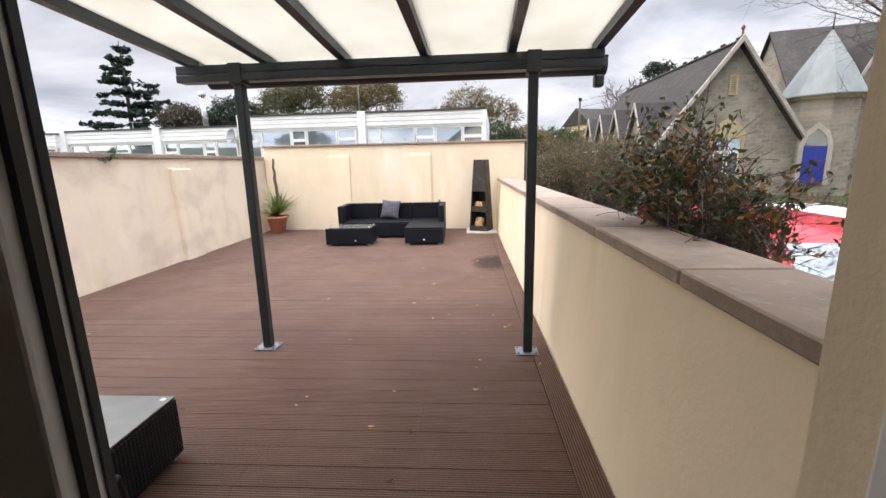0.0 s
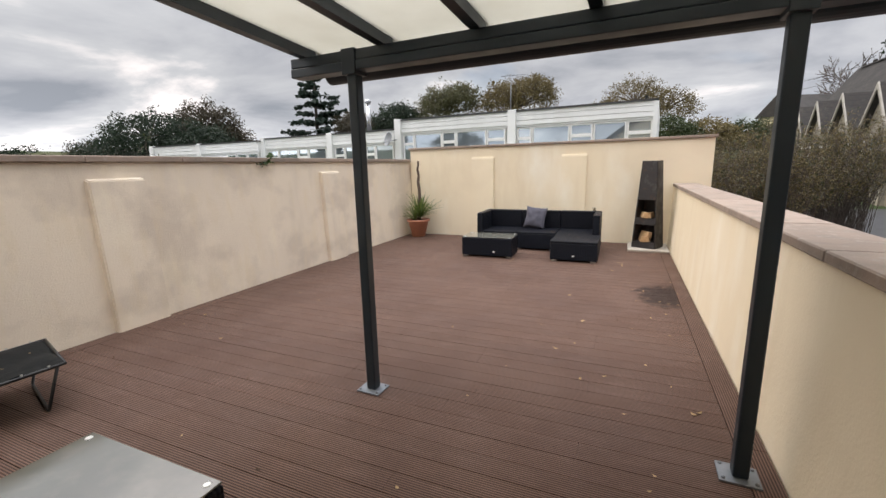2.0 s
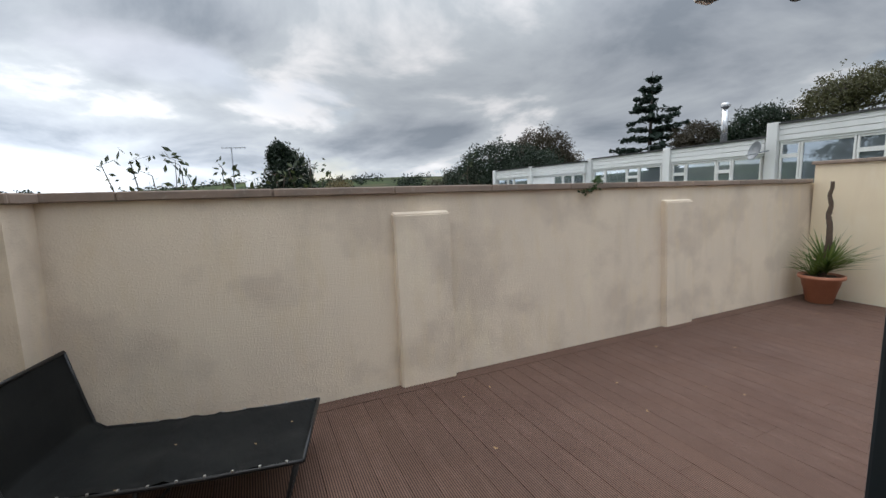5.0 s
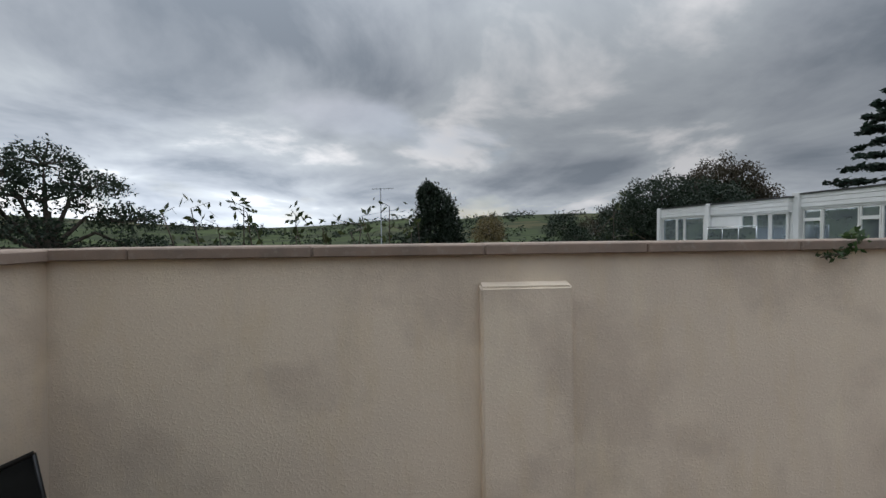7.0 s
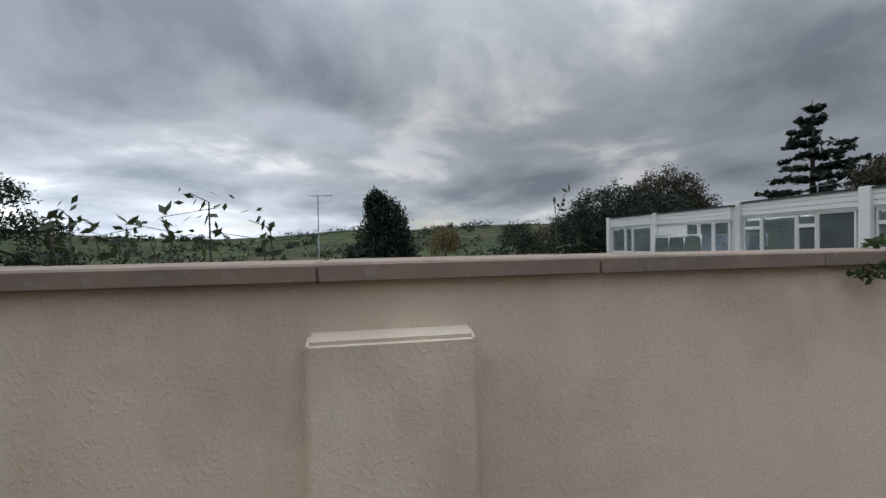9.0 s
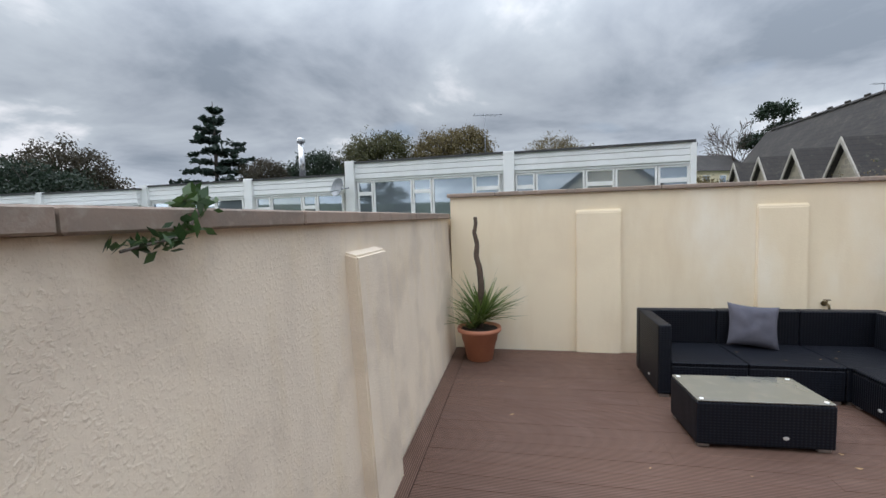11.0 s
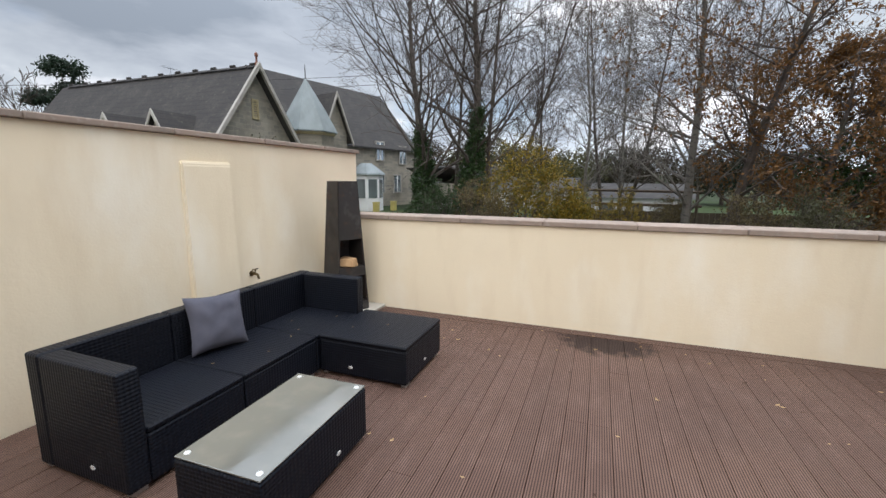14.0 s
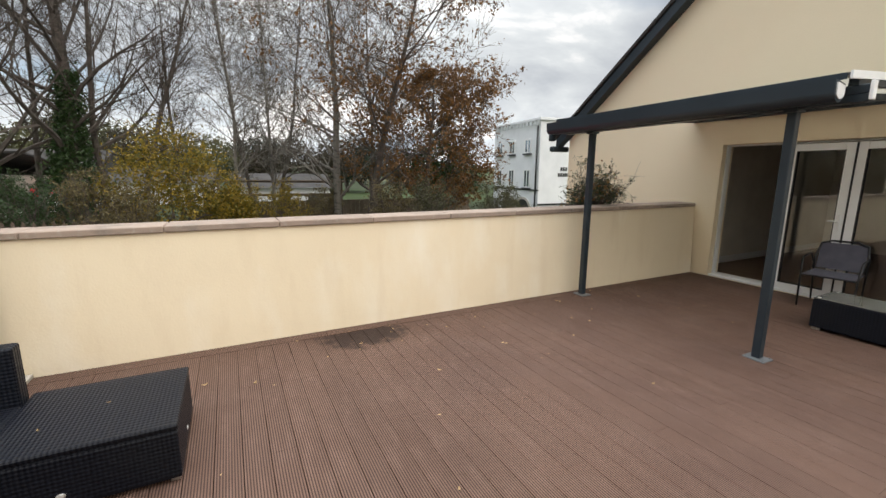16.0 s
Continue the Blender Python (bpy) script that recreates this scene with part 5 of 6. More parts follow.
for i, (x, y, cz, r, mt) in enumerate(((-15.2, 42, 11.9, 3.2, M_OLIVE), (-8.4, 43, 11.9, 3.7, M_TWIGLEAF), (-27.0, 46, 9.6, 3.0, M_BEECH))):
    blob_tree("broadleaf_tree", "thinning broadleaf tree behind the flat roofs", gz(x, y), ((0, 0, cz - 1.6, r, 2.6), (r * 0.4, 0, cz - 0.4, r * 0.6, 1.5), (-r * 0.4, 0, cz - 1.0, r * 0.55, 1.6), (0, 0, cz - 4.2, r * 1.15, 2.4)), mt, 54 + i, 1150, 0.105, 5, 0.28, 26, "trees behind the houses")
blob_tree("broadleaf_tree", "thinning broadleaf tree with bare twigs", gz(3.2, 62), ((-1, 0, 7.0, 3.8, 3.2), (2.4, 0, 6.0, 3.8, 2.4), (-3.4, 0, 5.6, 3.4, 2.2)), M_TWIGLEAF, 59, 1300, 0.12, 4, 0.3, 40, "trees behind the houses")
for i, (x, y, cz, rr, mt) in enumerate(((4.6, 43, 4.4, 1.9, M_HEDGE), (7.6, 45, 4.0, 2.3, M_TWIGLEAF), (11.0, 47, 3.6, 2.2, M_HEDGE), (14.5, 50, 3.4, 2.4, M_TWIGLEAF))):
    blob_tree("hedge_tree", "overgrown hedge on the slope behind the houses", gz(x, y), ((0, 0, cz * 0.72, rr, cz * 0.34), (rr * 0.7, 0.4, cz * 0.55, rr * 0.8, cz * 0.3), (-rr * 0.7, 0.2, cz * 0.5, rr * 0.8, cz * 0.3)), mt, 160 + i, 900, 0.11, 1.5, 0.12, 6, "hedge behind the houses")
blob_tree("scots_pine", "tall pine with tufted crown beyond the hall", gz(27, 61), ((0, 0, 10.8, 1.9, 0.9), (1.2, 0, 8.8, 1.6, 0.9), (-1.6, 0, 7.4, 1.6, 0.8), (0.6, 0, 5.6, 2.2, 1.6)), M_PINE, 60, 380, 0.2, 8, 0.25, 4)
bare_tree("bare_tree", "bare branching tree beyond the flat roofs", gz(24.0, 62), 9.0, 0.2, 61, level=3, kids=4, minr=0.025)
bare_tree("bare_tree", "bare branching tree beyond the flat roofs", gz(34.0, 60), 9.5, 0.2, 62, level=3, kids=4, minr=0.025)
# west
blob_tree("stone_pine", "spreading dark pine against the bright sky", gz(-23.5, -14.95, -0.7), ((0, 0, 10.8, 1.7, 1.1), (1.1, -1.5, 9.9, 1.7, 0.95), (-1.1, 1.5, 9.7, 1.7, 0.95), (0, 0, 9.0, 2.2, 1.0), (1.9, -2.5, 8.3, 1.6, 0.9), (-1.9, 2.5, 8.0, 1.7, 0.9), (0.8, -0.6, 7.4, 1.9, 0.9), (2.3, -3.1, 6.5, 1.7, 0.9), (-2.3, 3.1, 6.3, 1.7, 0.9), (-0.6, 0.6, 6.0, 2.2, 1.0), (2.0, -3.4, 4.9, 2.2, 1.3), (-2.4, 3.6, 4.8, 2.2, 1.3), (0, 0, 4.4, 2.6, 1.3)), M_PINE, 70, 430, 0.10, 8.5, 0.3, 12)
blob_tree("cypress_tree", "dark pointed evergreen below the wall", gz(-26.0, 4.75), ((0, 0, 3.8, 2.6, 2.6), (0, 0.2, 6.2, 1.7, 2.0), (0.2, 0.3, 7.7, 1.0, 1.3), (0.1, -0.2, 8.7, 0.45, 0.7), (0.2, 1.5, 3.4, 1.5, 1.8), (0, -1.4, 3.4, 1.5, 1.8), (0, 0.9, 5.6, 1.0, 1.2), (0, -0.9, 5.2, 1.0, 1.2)), M_PINE, 71, 1300, 0.10, 5, 0.2, 0)
for i, (x, y, cz, r) in enumerate(((-33, 23.6, 9.2, 3.2), (-30.5, 25.2, 8.4, 3.0), (-38, 24.4, 8.0, 3.4), (-35, 29.5, 8.6, 3.0))):
    blob_tree("pine_tree", "dark pine in a group beside the houses", gz(x, y), ((0, 0, cz, r, 1.8), (r * 0.5, 0.5, cz - 1.9, r * 0.9, 1.6), (-r * 0.5, -0.5, cz - 3.0, r, 2.0)), M_PINE, 72 + i, 1500, 0.115, 6, 0.25, 6, "pine group")
blob_tree("beech_tree", "round-headed bare beech above the pines", gz(-36, 31.0), ((0, 0, 9.8, 3.2, 2.6), (1, 1, 8.2, 3.0, 2.4)), M_BEECH, 78, 2400, 0.12, 6, 0.3, 40)
blob_tree("beech_tree", "russet round-headed tree across the valley", gz(-62, 36), ((0, 0, 7.6, 3.2, 3.0),), M_BEECH, 79, 1500, 0.15, 4, 0.3, 30)
rng = random.Random(90)
for i in range(9):
    a = radians(rng.uniform(58, 84))
    d = rng.uniform(75, 120)
    x, y = -math.sin(a) * d, math.cos(a) * d + 3
    blob_tree("woodland_tree", "dark tree in the wood across the valley", gz(x, y), ((0, 0, rng.uniform(5, 8), rng.uniform(2.6, 4), rng.uniform(2.5, 4.5)),), rng.choice((M_PINE, M_PINE, M_BEECH, M_TWIGLEAF)), 91 + i, 900, 0.2, 4, 0.3, 8, "wood across the valley")
# hedgerows and woods over the slopes, seen from far
wv, wf = [], []
rng = random.Random(101)
pl = []
for i in range(260):
    a = radians(rng.uniform(30, 150))
    d = rng.uniform(60, 900) if i % 3 else rng.uniform(45, 130)
    x0, y0 = -math.sin(a) * d, math.cos(a) * d
    run = rng.uniform(0, 3.14)
    s = 1.0 + d / 260.0
    for j in range(7):
        x, y = x0 + math.cos(run) * j * s * 2.2, y0 + math.sin(run) * j * s * 2.2
        if x > -14:
            continue
        for _ in range(9):
            pl.append((Vector((x + rng.gauss(0, s), y + rng.gauss(0, s), land_z(x, y) + abs(rng.gauss(0, 1.1 * s)))), 0.55 * s))
for c, s in pl:
    leaf_quads(rng, [c], 2, s * 0.7, s, wv, wf)
tagged(raw("hedgerow_trees", wv, wf, M_PINE), "hedgerow trees and copses over the valley fields", "trees", kind="stuff")
# young climbing shoots over the west wall
rngc = random.Random(7)
for i in range(16):
    y = 1.85 + 0.115 * i + rngc.uniform(-0.06, 0.06)
    tt = thing("garden_shoot", "thin leafy shoot rising behind the wall", "plant", (-3.95 - rngc.random() * 0.5, y, 0.9), group="shoots behind the wall")
    h = 0.86 + rngc.uniform(0.05, 0.36) * (1.25 if i in (2, 6) else 0.8)
    wv, wf, tips = [], [], []
    pts = [Vector((0, 0, -2.5)), Vector((0.02, 0.03, h * 0.6)), Vector((0.05, rngc.uniform(-.1, .1), h)), Vector((0.08, rngc.uniform(-.18, .18), h + 0.04))]
    tube_data(pts, [0.008, 0.006, 0.004, 0.002], 4, wv, wf)
    raw("stem", wv, wf, M_BARK, tt)
    lv, lf = [], []
    leaf_quads(rngc, [pts[1].lerp(pts[2], u) for u in (0.2, 0.5, 0.8)] + pts[2:], 4, 0.04, 0.034, lv, lf)
    raw("foliage", lv, lf, M_HEDGE, tt)
shrub("garden_shrub", "leafy shrub top showing above the west wall", gz(-4.75, 5.35), 0.7, 0.95, 5.72, 77, 60, M_HEDGE, 2, 0.026, None, 0, 14, twig=0.005, low=0.88)
# ivy trailing over the west coping
iv = thing("ivy_trail", "ivy trailing over the wall coping", "plant", (-3.22, 6.05, 1.72))
lv, lf = [], []
trail = [Vector((-0.28, 0.35, 0.03)), Vector((-0.12, 0.22, 0.06)), Vector((0.02, 0.12, 0.03)), Vector((0.03, 0.03, -0.06)), Vector((0.035, -0.06, -0.07)), Vector((0.03, -0.15, -0.085))]
leaf_quads(rngc, [trail[i].lerp(trail[i + 1], u) for i in range(5) for u in (0, 0.2, 0.4, 0.6, 0.8)], 4, 0.018, 0.024, lv, lf)
raw("foliage", lv, lf, M_IVY, iv)
tube("stem", trail, 0.004, M_BARK, iv, 5)


# ---- flat-roofed white houses ----
def window_unit(parent, x0, x1, z0, z1, y, splits=(), transom=None):
    """A white framed window in a south-facing front; its panes are parts of it."""
    w = 0.055
    fr = stile_frame(x0, x1, z0, z1, y - 0.05, y + 0.04, w)
    for sxx in splits:
        box(sxx - w / 2, sxx + w / 2, y - 0.048, y + 0.038, z0 + w, z1 - w, 0, fr)
    if transom:
        a, b, zt = transom
        box(a, b, y - 0.058, y + 0.036, zt - 0.06, zt + 0.06, 0, fr)
    wo = part("window", fr, M_UPVC, parent)
    xs = [x0 + w] + list(splits) + [x1 - w]
    for a, b in zip(xs, xs[1:]):
        part("pane", box(a, b, y - 0.008, y + 0.008, z0 + w, z1 - w), M_PANE, wo)
    return wo


def flat_house(at, rz, width, roof_z, label, wins, depth=7.0, low=-3.5, boards=3, pier=0.16):
    h = thing("flat_roofed_house", label, "house", at, rz, "row of flat-roofed houses")
    zt = roof_z - 0.60
    zb = zt - 1.42
    part("wall", box(0, width, 0.12, depth, low, roof_z - 0.05), M_CLAD, h)
    part("lower_wall", box(0, width, 0.0, 0.12, low, zb), M_CLAD, h)
    bh = 0.52 / boards
    for i in range(boards):
        part("fascia_board", box(pier, width - 0.01, -0.05, 0.119, zt + 0.06 + i * bh + 0.008, zt + 0.06 + (i + 1) * bh - 0.006, 0.006, seg=1), M_CLAD, h)
    part("roof_edge", box(-0.06, width + 0.04, -0.09, depth + 0.05, roof_z - 0.035, roof_z + 0.03), M_FELT, h)
    part("pier", box(-0.16, pier, -0.14, 0.119, low, roof_z + 0.05, 0.01), M_CLAD, h)
    part("window_head", box(pier, width - 0.01, -0.02, 0.119, zt, zt + 0.06), M_CLAD, h)
    for a, b, tr in wins:
        window_unit(h, a, b, zb + 0.01, zt - 0.01, 0.05, (), (a + 0.05, b - 0.05, zt - 0.42) if tr else None)
    return h


# fronts face the terrace
fa = flat_house((-2.62, 17.9, 0), -4.0, 4.93, 3.55, "white flat-roofed house with ribbon windows", ((0.18, 0.75, 1), (0.77, 2.15, 0), (2.17, 2.95, 1), (2.97, 4.05, 0), (4.07, 4.85, 1)))
part("end_pier", box(4.85, 4.99, -0.08, 7.0, -3.5, 3.50), M_CLAD, fa)
flat_house((-7.79, 18.26, 0), -4.0, 5.05, 3.57, "white flat-roofed house with ribbon windows", ((0.2, 0.75, 1), (0.77, 2.1, 0), (2.12, 2.75, 1), (2.77, 4.1, 0), (4.12, 4.9, 1)))
flat_house((-11.7, 18.5, 0), -4.0, 3.7, 3.20, "white flat-roofed lower house with ribbon windows", ((0.2, 0.8, 1), (0.82, 2.05, 0), (2.07, 2.6, 1), (2.62, 3.6, 0)))
flat_house((-16.3, 18.8, 0), -4.0, 4.4, 3.20, "white flat-roofed lower house with ribbon windows", ((0.2, 1.0, 1), (1.02, 2.4, 0), (2.42, 3.1, 1), (3.12, 4.3, 0)))
flat_house((-25.2, 18.65, 0), -2.0, 4.1, 3.12, "white flat-roofed house end with three broad windows", ((0.25, 1.6, 0), (1.65, 2.3, 0), (2.35, 3.95, 0)), 8.0)
fd = flat_house((-21.0, 18.6, 0), -1.0, 4.6, 3.10, "white flat-roofed link with glazed balcony doors", ((2.1, 2.85, 0), (2.9, 3.65, 0), (3.7, 4.5, 0)))
part("wall_panel", box(0.165, 2.09, 0.02, 0.119, 1.09, 2.49), M_CLAD, fd)
rail = thing("balcony_rail", "glass balcony balustrade with steel handrail", "railing", (-19.6, 17.5, 0), -2.0)
tube("handrail", [(0.0, 0, 1.95), (2.9, 0, 1.95)], 0.025, M_CHROME, rail, 6)
for x in (0.0, 0.97, 1.94, 2.9):
    tube("post", [(x, 0, 0.9), (x, 0, 1.95)], 0.02, M_CHROME, rail, 6)
for x in (0.03, 1.0, 1.97):
    part("pane", box(x, x + 0.9, -0.006, 0.006, 1.0, 1.88), M_PANE, rail)
part("deck_edge", box(-0.1, 3.0, -0.1, 1.1, 0.75, 0.9, 0.01), M_CLAD, rail)
flue = thing("flue_pipe", "shiny steel stove flue on a flat roof", "flue", (-10.7, 20.4, 3.15))
part("pipe", lathe([(0.12, 0.0), (0.12, 1.62)], 14), M_CHROME, flue, "", True)
part("cowl", lathe([(0.13, 1.62), (0.165, 1.66), (0.165, 1.74), (0.14, 1.80), (0.02, 1.83)], 14), M_CHROME, flue)
dish = thing("satellite_dish", "grey satellite dish on the house pier", "satellite dish", (-7.95, 17.95, 2.75))
part("dish", lathe([(0.02, 0.0), (0.16, 0.02), (0.30, 0.08), (0.30, 0.095), (0.15, 0.035), (0.02, 0.015)], 20), M_GALV, dish).matrix_basis = pose(-0.1, -0.1, 0, 75, 0, -30)
tube("arm", [(0.15, 0.1, 0), (-0.05, -0.08, -0.05), (-0.3, -0.35, -0.12)], 0.02, M_GALV, dish, 6)


def aerial(name, at, h, rz=0.0, n=7, span=1.1):
    t = thing(name, "thin metal television aerial on a mast", "aerial", at, rz)
    tube("mast", [(0, 0, 0), (0, 0, h)], 0.022, M_GALV, t, 6)
    tube("boom", [(-span * 0.4, 0, h - 0.05), (span * 0.6, 0, h)], 0.014, M_GALV, t, 5)
    for i in range(n):
        x = -span * 0.38 + span * 0.95 * i / (n - 1)
        tube("element", [(x, -0.2, h - 0.03), (x, 0.2, h - 0.03)], 0.008, M_GALV, t, 4)
    return t


aerial("tv_aerial", (-3.6, 21.5, 3.5), 2.1, 20)
aerial("tv_aerial", (-22.0, 30.0, 2.2), 2.6, 60)
aerial("tv_aerial", (-17.0, 2.35, -4.5), 8.05, 95, 6, 0.8)
aerial("tv_aerial", (17.0, 32.0, 7.0), 1.2, 10, 6, 1.6)

# ---- stone school hall with dormers ----
def gable_roof(parent, x0, x1, xc, ze, zr, y0, y1, over=0.35, th=0.12):
    for s, xe in ((-1, x0), (1, x1)):
        dx, dz = xe - xc, ze - zr
        ex = xe + over * s * 0.6
        ez = ze + dz / abs(dx) * over * 0.6
        r = prism([(xc, zr), (ex, ez), (ex, ez + th), (xc, zr + th)], "y", y0 - over, y1 + over)
        part("roof_slope", r, M_SLATE, parent)


CX, CY, CW, CR, CE = 15.2, 23.9, 3.70, 7.05, 2.15
hall = thing("stone_hall", "old stone hall with steep slate roof and dormer gables", "building", (0, 0, 0))
part("wall", prism([(CX - CW, -3), (CX + CW, -3), (CX + CW, CE), (CX, CR), (CX - CW, CE)], "y", CY, CY + 15.0), M_STONE, hall)
gable_roof(hall, CX - CW, CX + CW, CX, CE, CR, CY, CY + 15.0)
for s in (-1, 1):
    bb = prism([(CX, CR + 0.02), (CX + s * (CW + 0.22), CE - 0.29), (CX + s * (CW + 0.22), CE - 0.02), (CX, CR + 0.32)], "y", CY - 0.5, CY - 0.36)
    part("bargeboard", bb, M_BARGE, hall, "pale weathered bargeboard")
for i in range(23):
    part("ridge_tile", prism([(CX - 0.16, CR + 0.06), (CX, CR + 0.20), (CX + 0.16, CR + 0.06), (CX, CR + 0.12)], "y", CY - 0.35 + i * 0.66, CY - 0.35 + i * 0.66 + 0.6), M_SLATE, hall)
    if i % 2 == 0:
        part("ridge_crest", box(CX - 0.05, CX + 0.05, CY - 0.2 + i * 0.66, CY + 0.15 + i * 0.66, CR + 0.19, CR + 0.30, 0.02), M_SLATE, hall)
part("finial", lathe([(0.09, 0), (0.09, 0.14), (0.05, 0.2), (0.05, 0.42), (0.09, 0.46), (0.09, 0.56), (0.01, 0.66)], 10), M_RIDGE, hall, "red clay finial").matrix_basis = pose(CX, CY - 0.3, CR + 0.15)
vent = part("vent", stile_frame(CX - 0.22, CX + 0.22, 4.6, 5.6, CY - 0.06, CY + 0.02, 0.08), M_CLAY, hall)
for i in range(8):
    part("slat", box(CX - 0.14, CX + 0.14, CY - 0.04, CY - 0.005, 4.70 + i * 0.11, 4.75 + i * 0.11), M_CLAY, vent)
gwin = part("window", stile_frame(CX - 0.85, CX + 0.85, 0.4, 2.6, CY - 0.09, CY + 0.02, 0.16), M_CLAY, hall)
part("window_arch", prism([(CX - 0.95, 2.601), (CX + 0.95, 2.601), (CX + 0.55, 3.15), (CX, 3.5), (CX - 0.55, 3.15)], "y", CY - 0.08, CY + 0.02), M_CLAY, gwin)
for a, b in ((-0.66, -0.06), (0.06, 0.66)):
    part("pane", box(CX + a, CX + b, CY - 0.03, CY - 0.01, 0.55, 2.95), M_PANE, gwin)
    part("sash", stile_frame(CX + a, CX + b, 0.55, 1.75, CY - 0.05, CY - 0.031, 0.06), M_UPVC, gwin)
    part("sash", stile_frame(CX + a, CX + b, 1.77, 2.95, CY - 0.05, CY - 0.031, 0.06), M_UPVC, gwin)
for i, dy in enumerate((1.8, 5.0, 8.0, 10.8)):
    yy = CY + dy
    x0 = CX - CW
    d = part("dormer_wall", prism([(yy - 0.85, -3), (yy + 0.85, -3), (yy + 0.85, 3.0), (yy, 4.4), (yy - 0.85, 3.0)], "x", x0 - 0.22, x0 + 2.0), M_STONE, hall)
    for s in (-1, 1):
        part("dormer_roof", prism([(yy, 4.46), (yy + s * 1.05, 2.75), (yy + s * 1.05, 2.86), (yy, 4.58)], "x", x0 - 0.45, x0 + 2.0), M_SLATE, d)
        part("dormer_barge", prism([(yy, 4.36), (yy + s * 1.08, 2.62), (yy + s * 1.08, 2.82), (yy, 4.60)], "x", x0 - 0.52, x0 - 0.46), M_BARGE, d)
    part("dormer_window", box(x0 - 0.25, x0 - 0.221, yy - 0.4, yy + 0.4, 0.6, 2.3), M_PANE, d)
    tube("downpipe", [(x0 - 0.1, yy + 1.3, 2.2), (x0 - 0.1, yy + 1.3, -2)], 0.06, M_UPVC, hall, 8)
    part("eaves_gutter", box(x0 - 0.32, x0 - 0.2, yy + 0.9, yy + 2.4, 2.05, 2.17, 0.02), M_UPVC, hall)

# ---- turret and wing ----
TX, TY = 20.15, 24.55
tur = thing("stone_turret", "octagonal stone stair turret with a pointed lead roof", "building", (TX, TY, 0), 22.5)
part("wall", lathe([(1.60, -3.0), (1.60, 4.25)], 8), M_STONE, tur)
part("cornice", lathe([(1.67, 4.251), (1.73, 4.34), (1.73, 4.44)], 8), M_CLAY, tur)
part("spire", lathe([(1.88, 4.42), (1.88, 4.49), (1.16, 5.85), (0.04, 7.70)], 8), M_LEAD, tur, "grey lead spire")
tube("finial", [(0, 0, 7.6), (0, 0, 8.55)], [0.04, 0.015], M_BLACKPAINT, tur, 6)
tube("cross_arm", [(-0.14, 0, 8.25), (0.14, 0, 8.25)], 0.018, M_BLACKPAINT, tur, 5)
dr = thing("blue_door", "bright blue arched church door in the turret", "door", (TX - 0.98, TY - 1.32, 0), -37)
part("leaf", box(-0.45, 0.45, -0.06, 0.0, 0.05, 1.95, 0.01), M_BLUE, dr)
part("fanlight", prism([(-0.45, 1.96), (0.45, 1.96), (0.32, 2.45), (0, 2.8), (-0.32, 2.45)], "y", -0.06, 0.0), M_PANE, dr)
sur = prism([(-0.66, 0.05), (-0.46, 0.05), (-0.46, 1.96), (-0.33, 2.46), (0, 2.82), (0.33, 2.46), (0.46, 1.96), (0.46, 0.05), (0.66, 0.05), (0.66, 2.0), (0.46, 2.66), (0, 3.12), (-0.46, 2.66), (-0.66, 2.0)], "y", -0.10, 0.05)
part("surround", sur, M_BARGE, dr)
wing = thing("stone_house", "large stone house with steep slate roof", "building", (26.6, 27.6, 0), -14)
part("wall", prism([(-4.2, -3), (4.2, -3), (4.2, 4.1), (0, 8.7), (-4.2, 4.1)], "x", -6.5, 5.6), M_STONE, wing)
for s in (-1, 1):
    part("roof_slope", prism([(0, 8.78), (s * 4.5, 3.85), (s * 4.5, 3.97), (0, 8.92)], "x", -6.7, 5.9), M_SLATE, wing)
    part("bargeboard", prism([(0, 8.7), (s * 4.5, 3.72), (s * 4.5, 3.98), (0, 9.0)], "x", 5.9, 6.0), M_BLACKPAINT, wing)
pg = part("porch_gable", prism([(-4.6, -3), (-2.6, -3), (-2.6, 4.6), (-3.6, 6.9), (-4.6, 4.6)], "y", -4.9, -1.0), M_STONE, wing)
for s in (-1, 1):
    part("porch_roof", prism([(-3.6, 7.0), (-3.6 + s * 1.3, 4.0), (-3.6 + s * 1.3, 4.15), (-3.6, 7.2)], "y", -5.15, -1.0), M_SLATE, pg)
    part("porch_barge", prism([(-3.6, 6.9), (-3.6 + s * 1.34, 3.8), (-3.6 + s * 1.34, 4.05), (-3.6, 7.22)], "y", -5.25, -5.16), M_BARGE, pg)
by = thing("bay_window", "white bay window with lead roof", "window", (23.9, 22.6, 0), -14)
part("body", lathe([(1.15, -1.0), (1.15, 1.9)], 8), M_WHITEPAINT, by)
part("roof", lathe([(1.35, 1.9), (1.3, 2.0), (0.4, 2.7)], 8), M_LEAD, by)
for i in range(8):
    a = radians(45 * i + 22.5)
    q = part("pane", box(-0.32, 0.32, -0.01, 0.03, 0.3, 1.6), M_PANE, by)
    q.matrix_basis = Matrix.Translation((1.075 * math.cos(a), 1.075 * math.sin(a), 0)) @ pose(0, 0, 0, 0, 0, math.degrees(a) + 90)
for i, (x, z) in enumerate(((0.9, 0.5), (2.9, 0.5), (0.9, 3.0), (3.6, 2.8))):
    ww = part("window", stile_frame(x, x + 1.0, z, z + 1.5, -4.28, -4.16, 0.1), M_BARGE, wing)
    part("pane", box(x + 0.1, x + 0.9, -4.24, -4.201, z + 0.1, z + 1.4), M_PANE, ww)
    part("mullion", box(x + 0.46, x + 0.54, -4.27, -4.21, z + 0.1, z + 1.4), M_UPVC, ww)
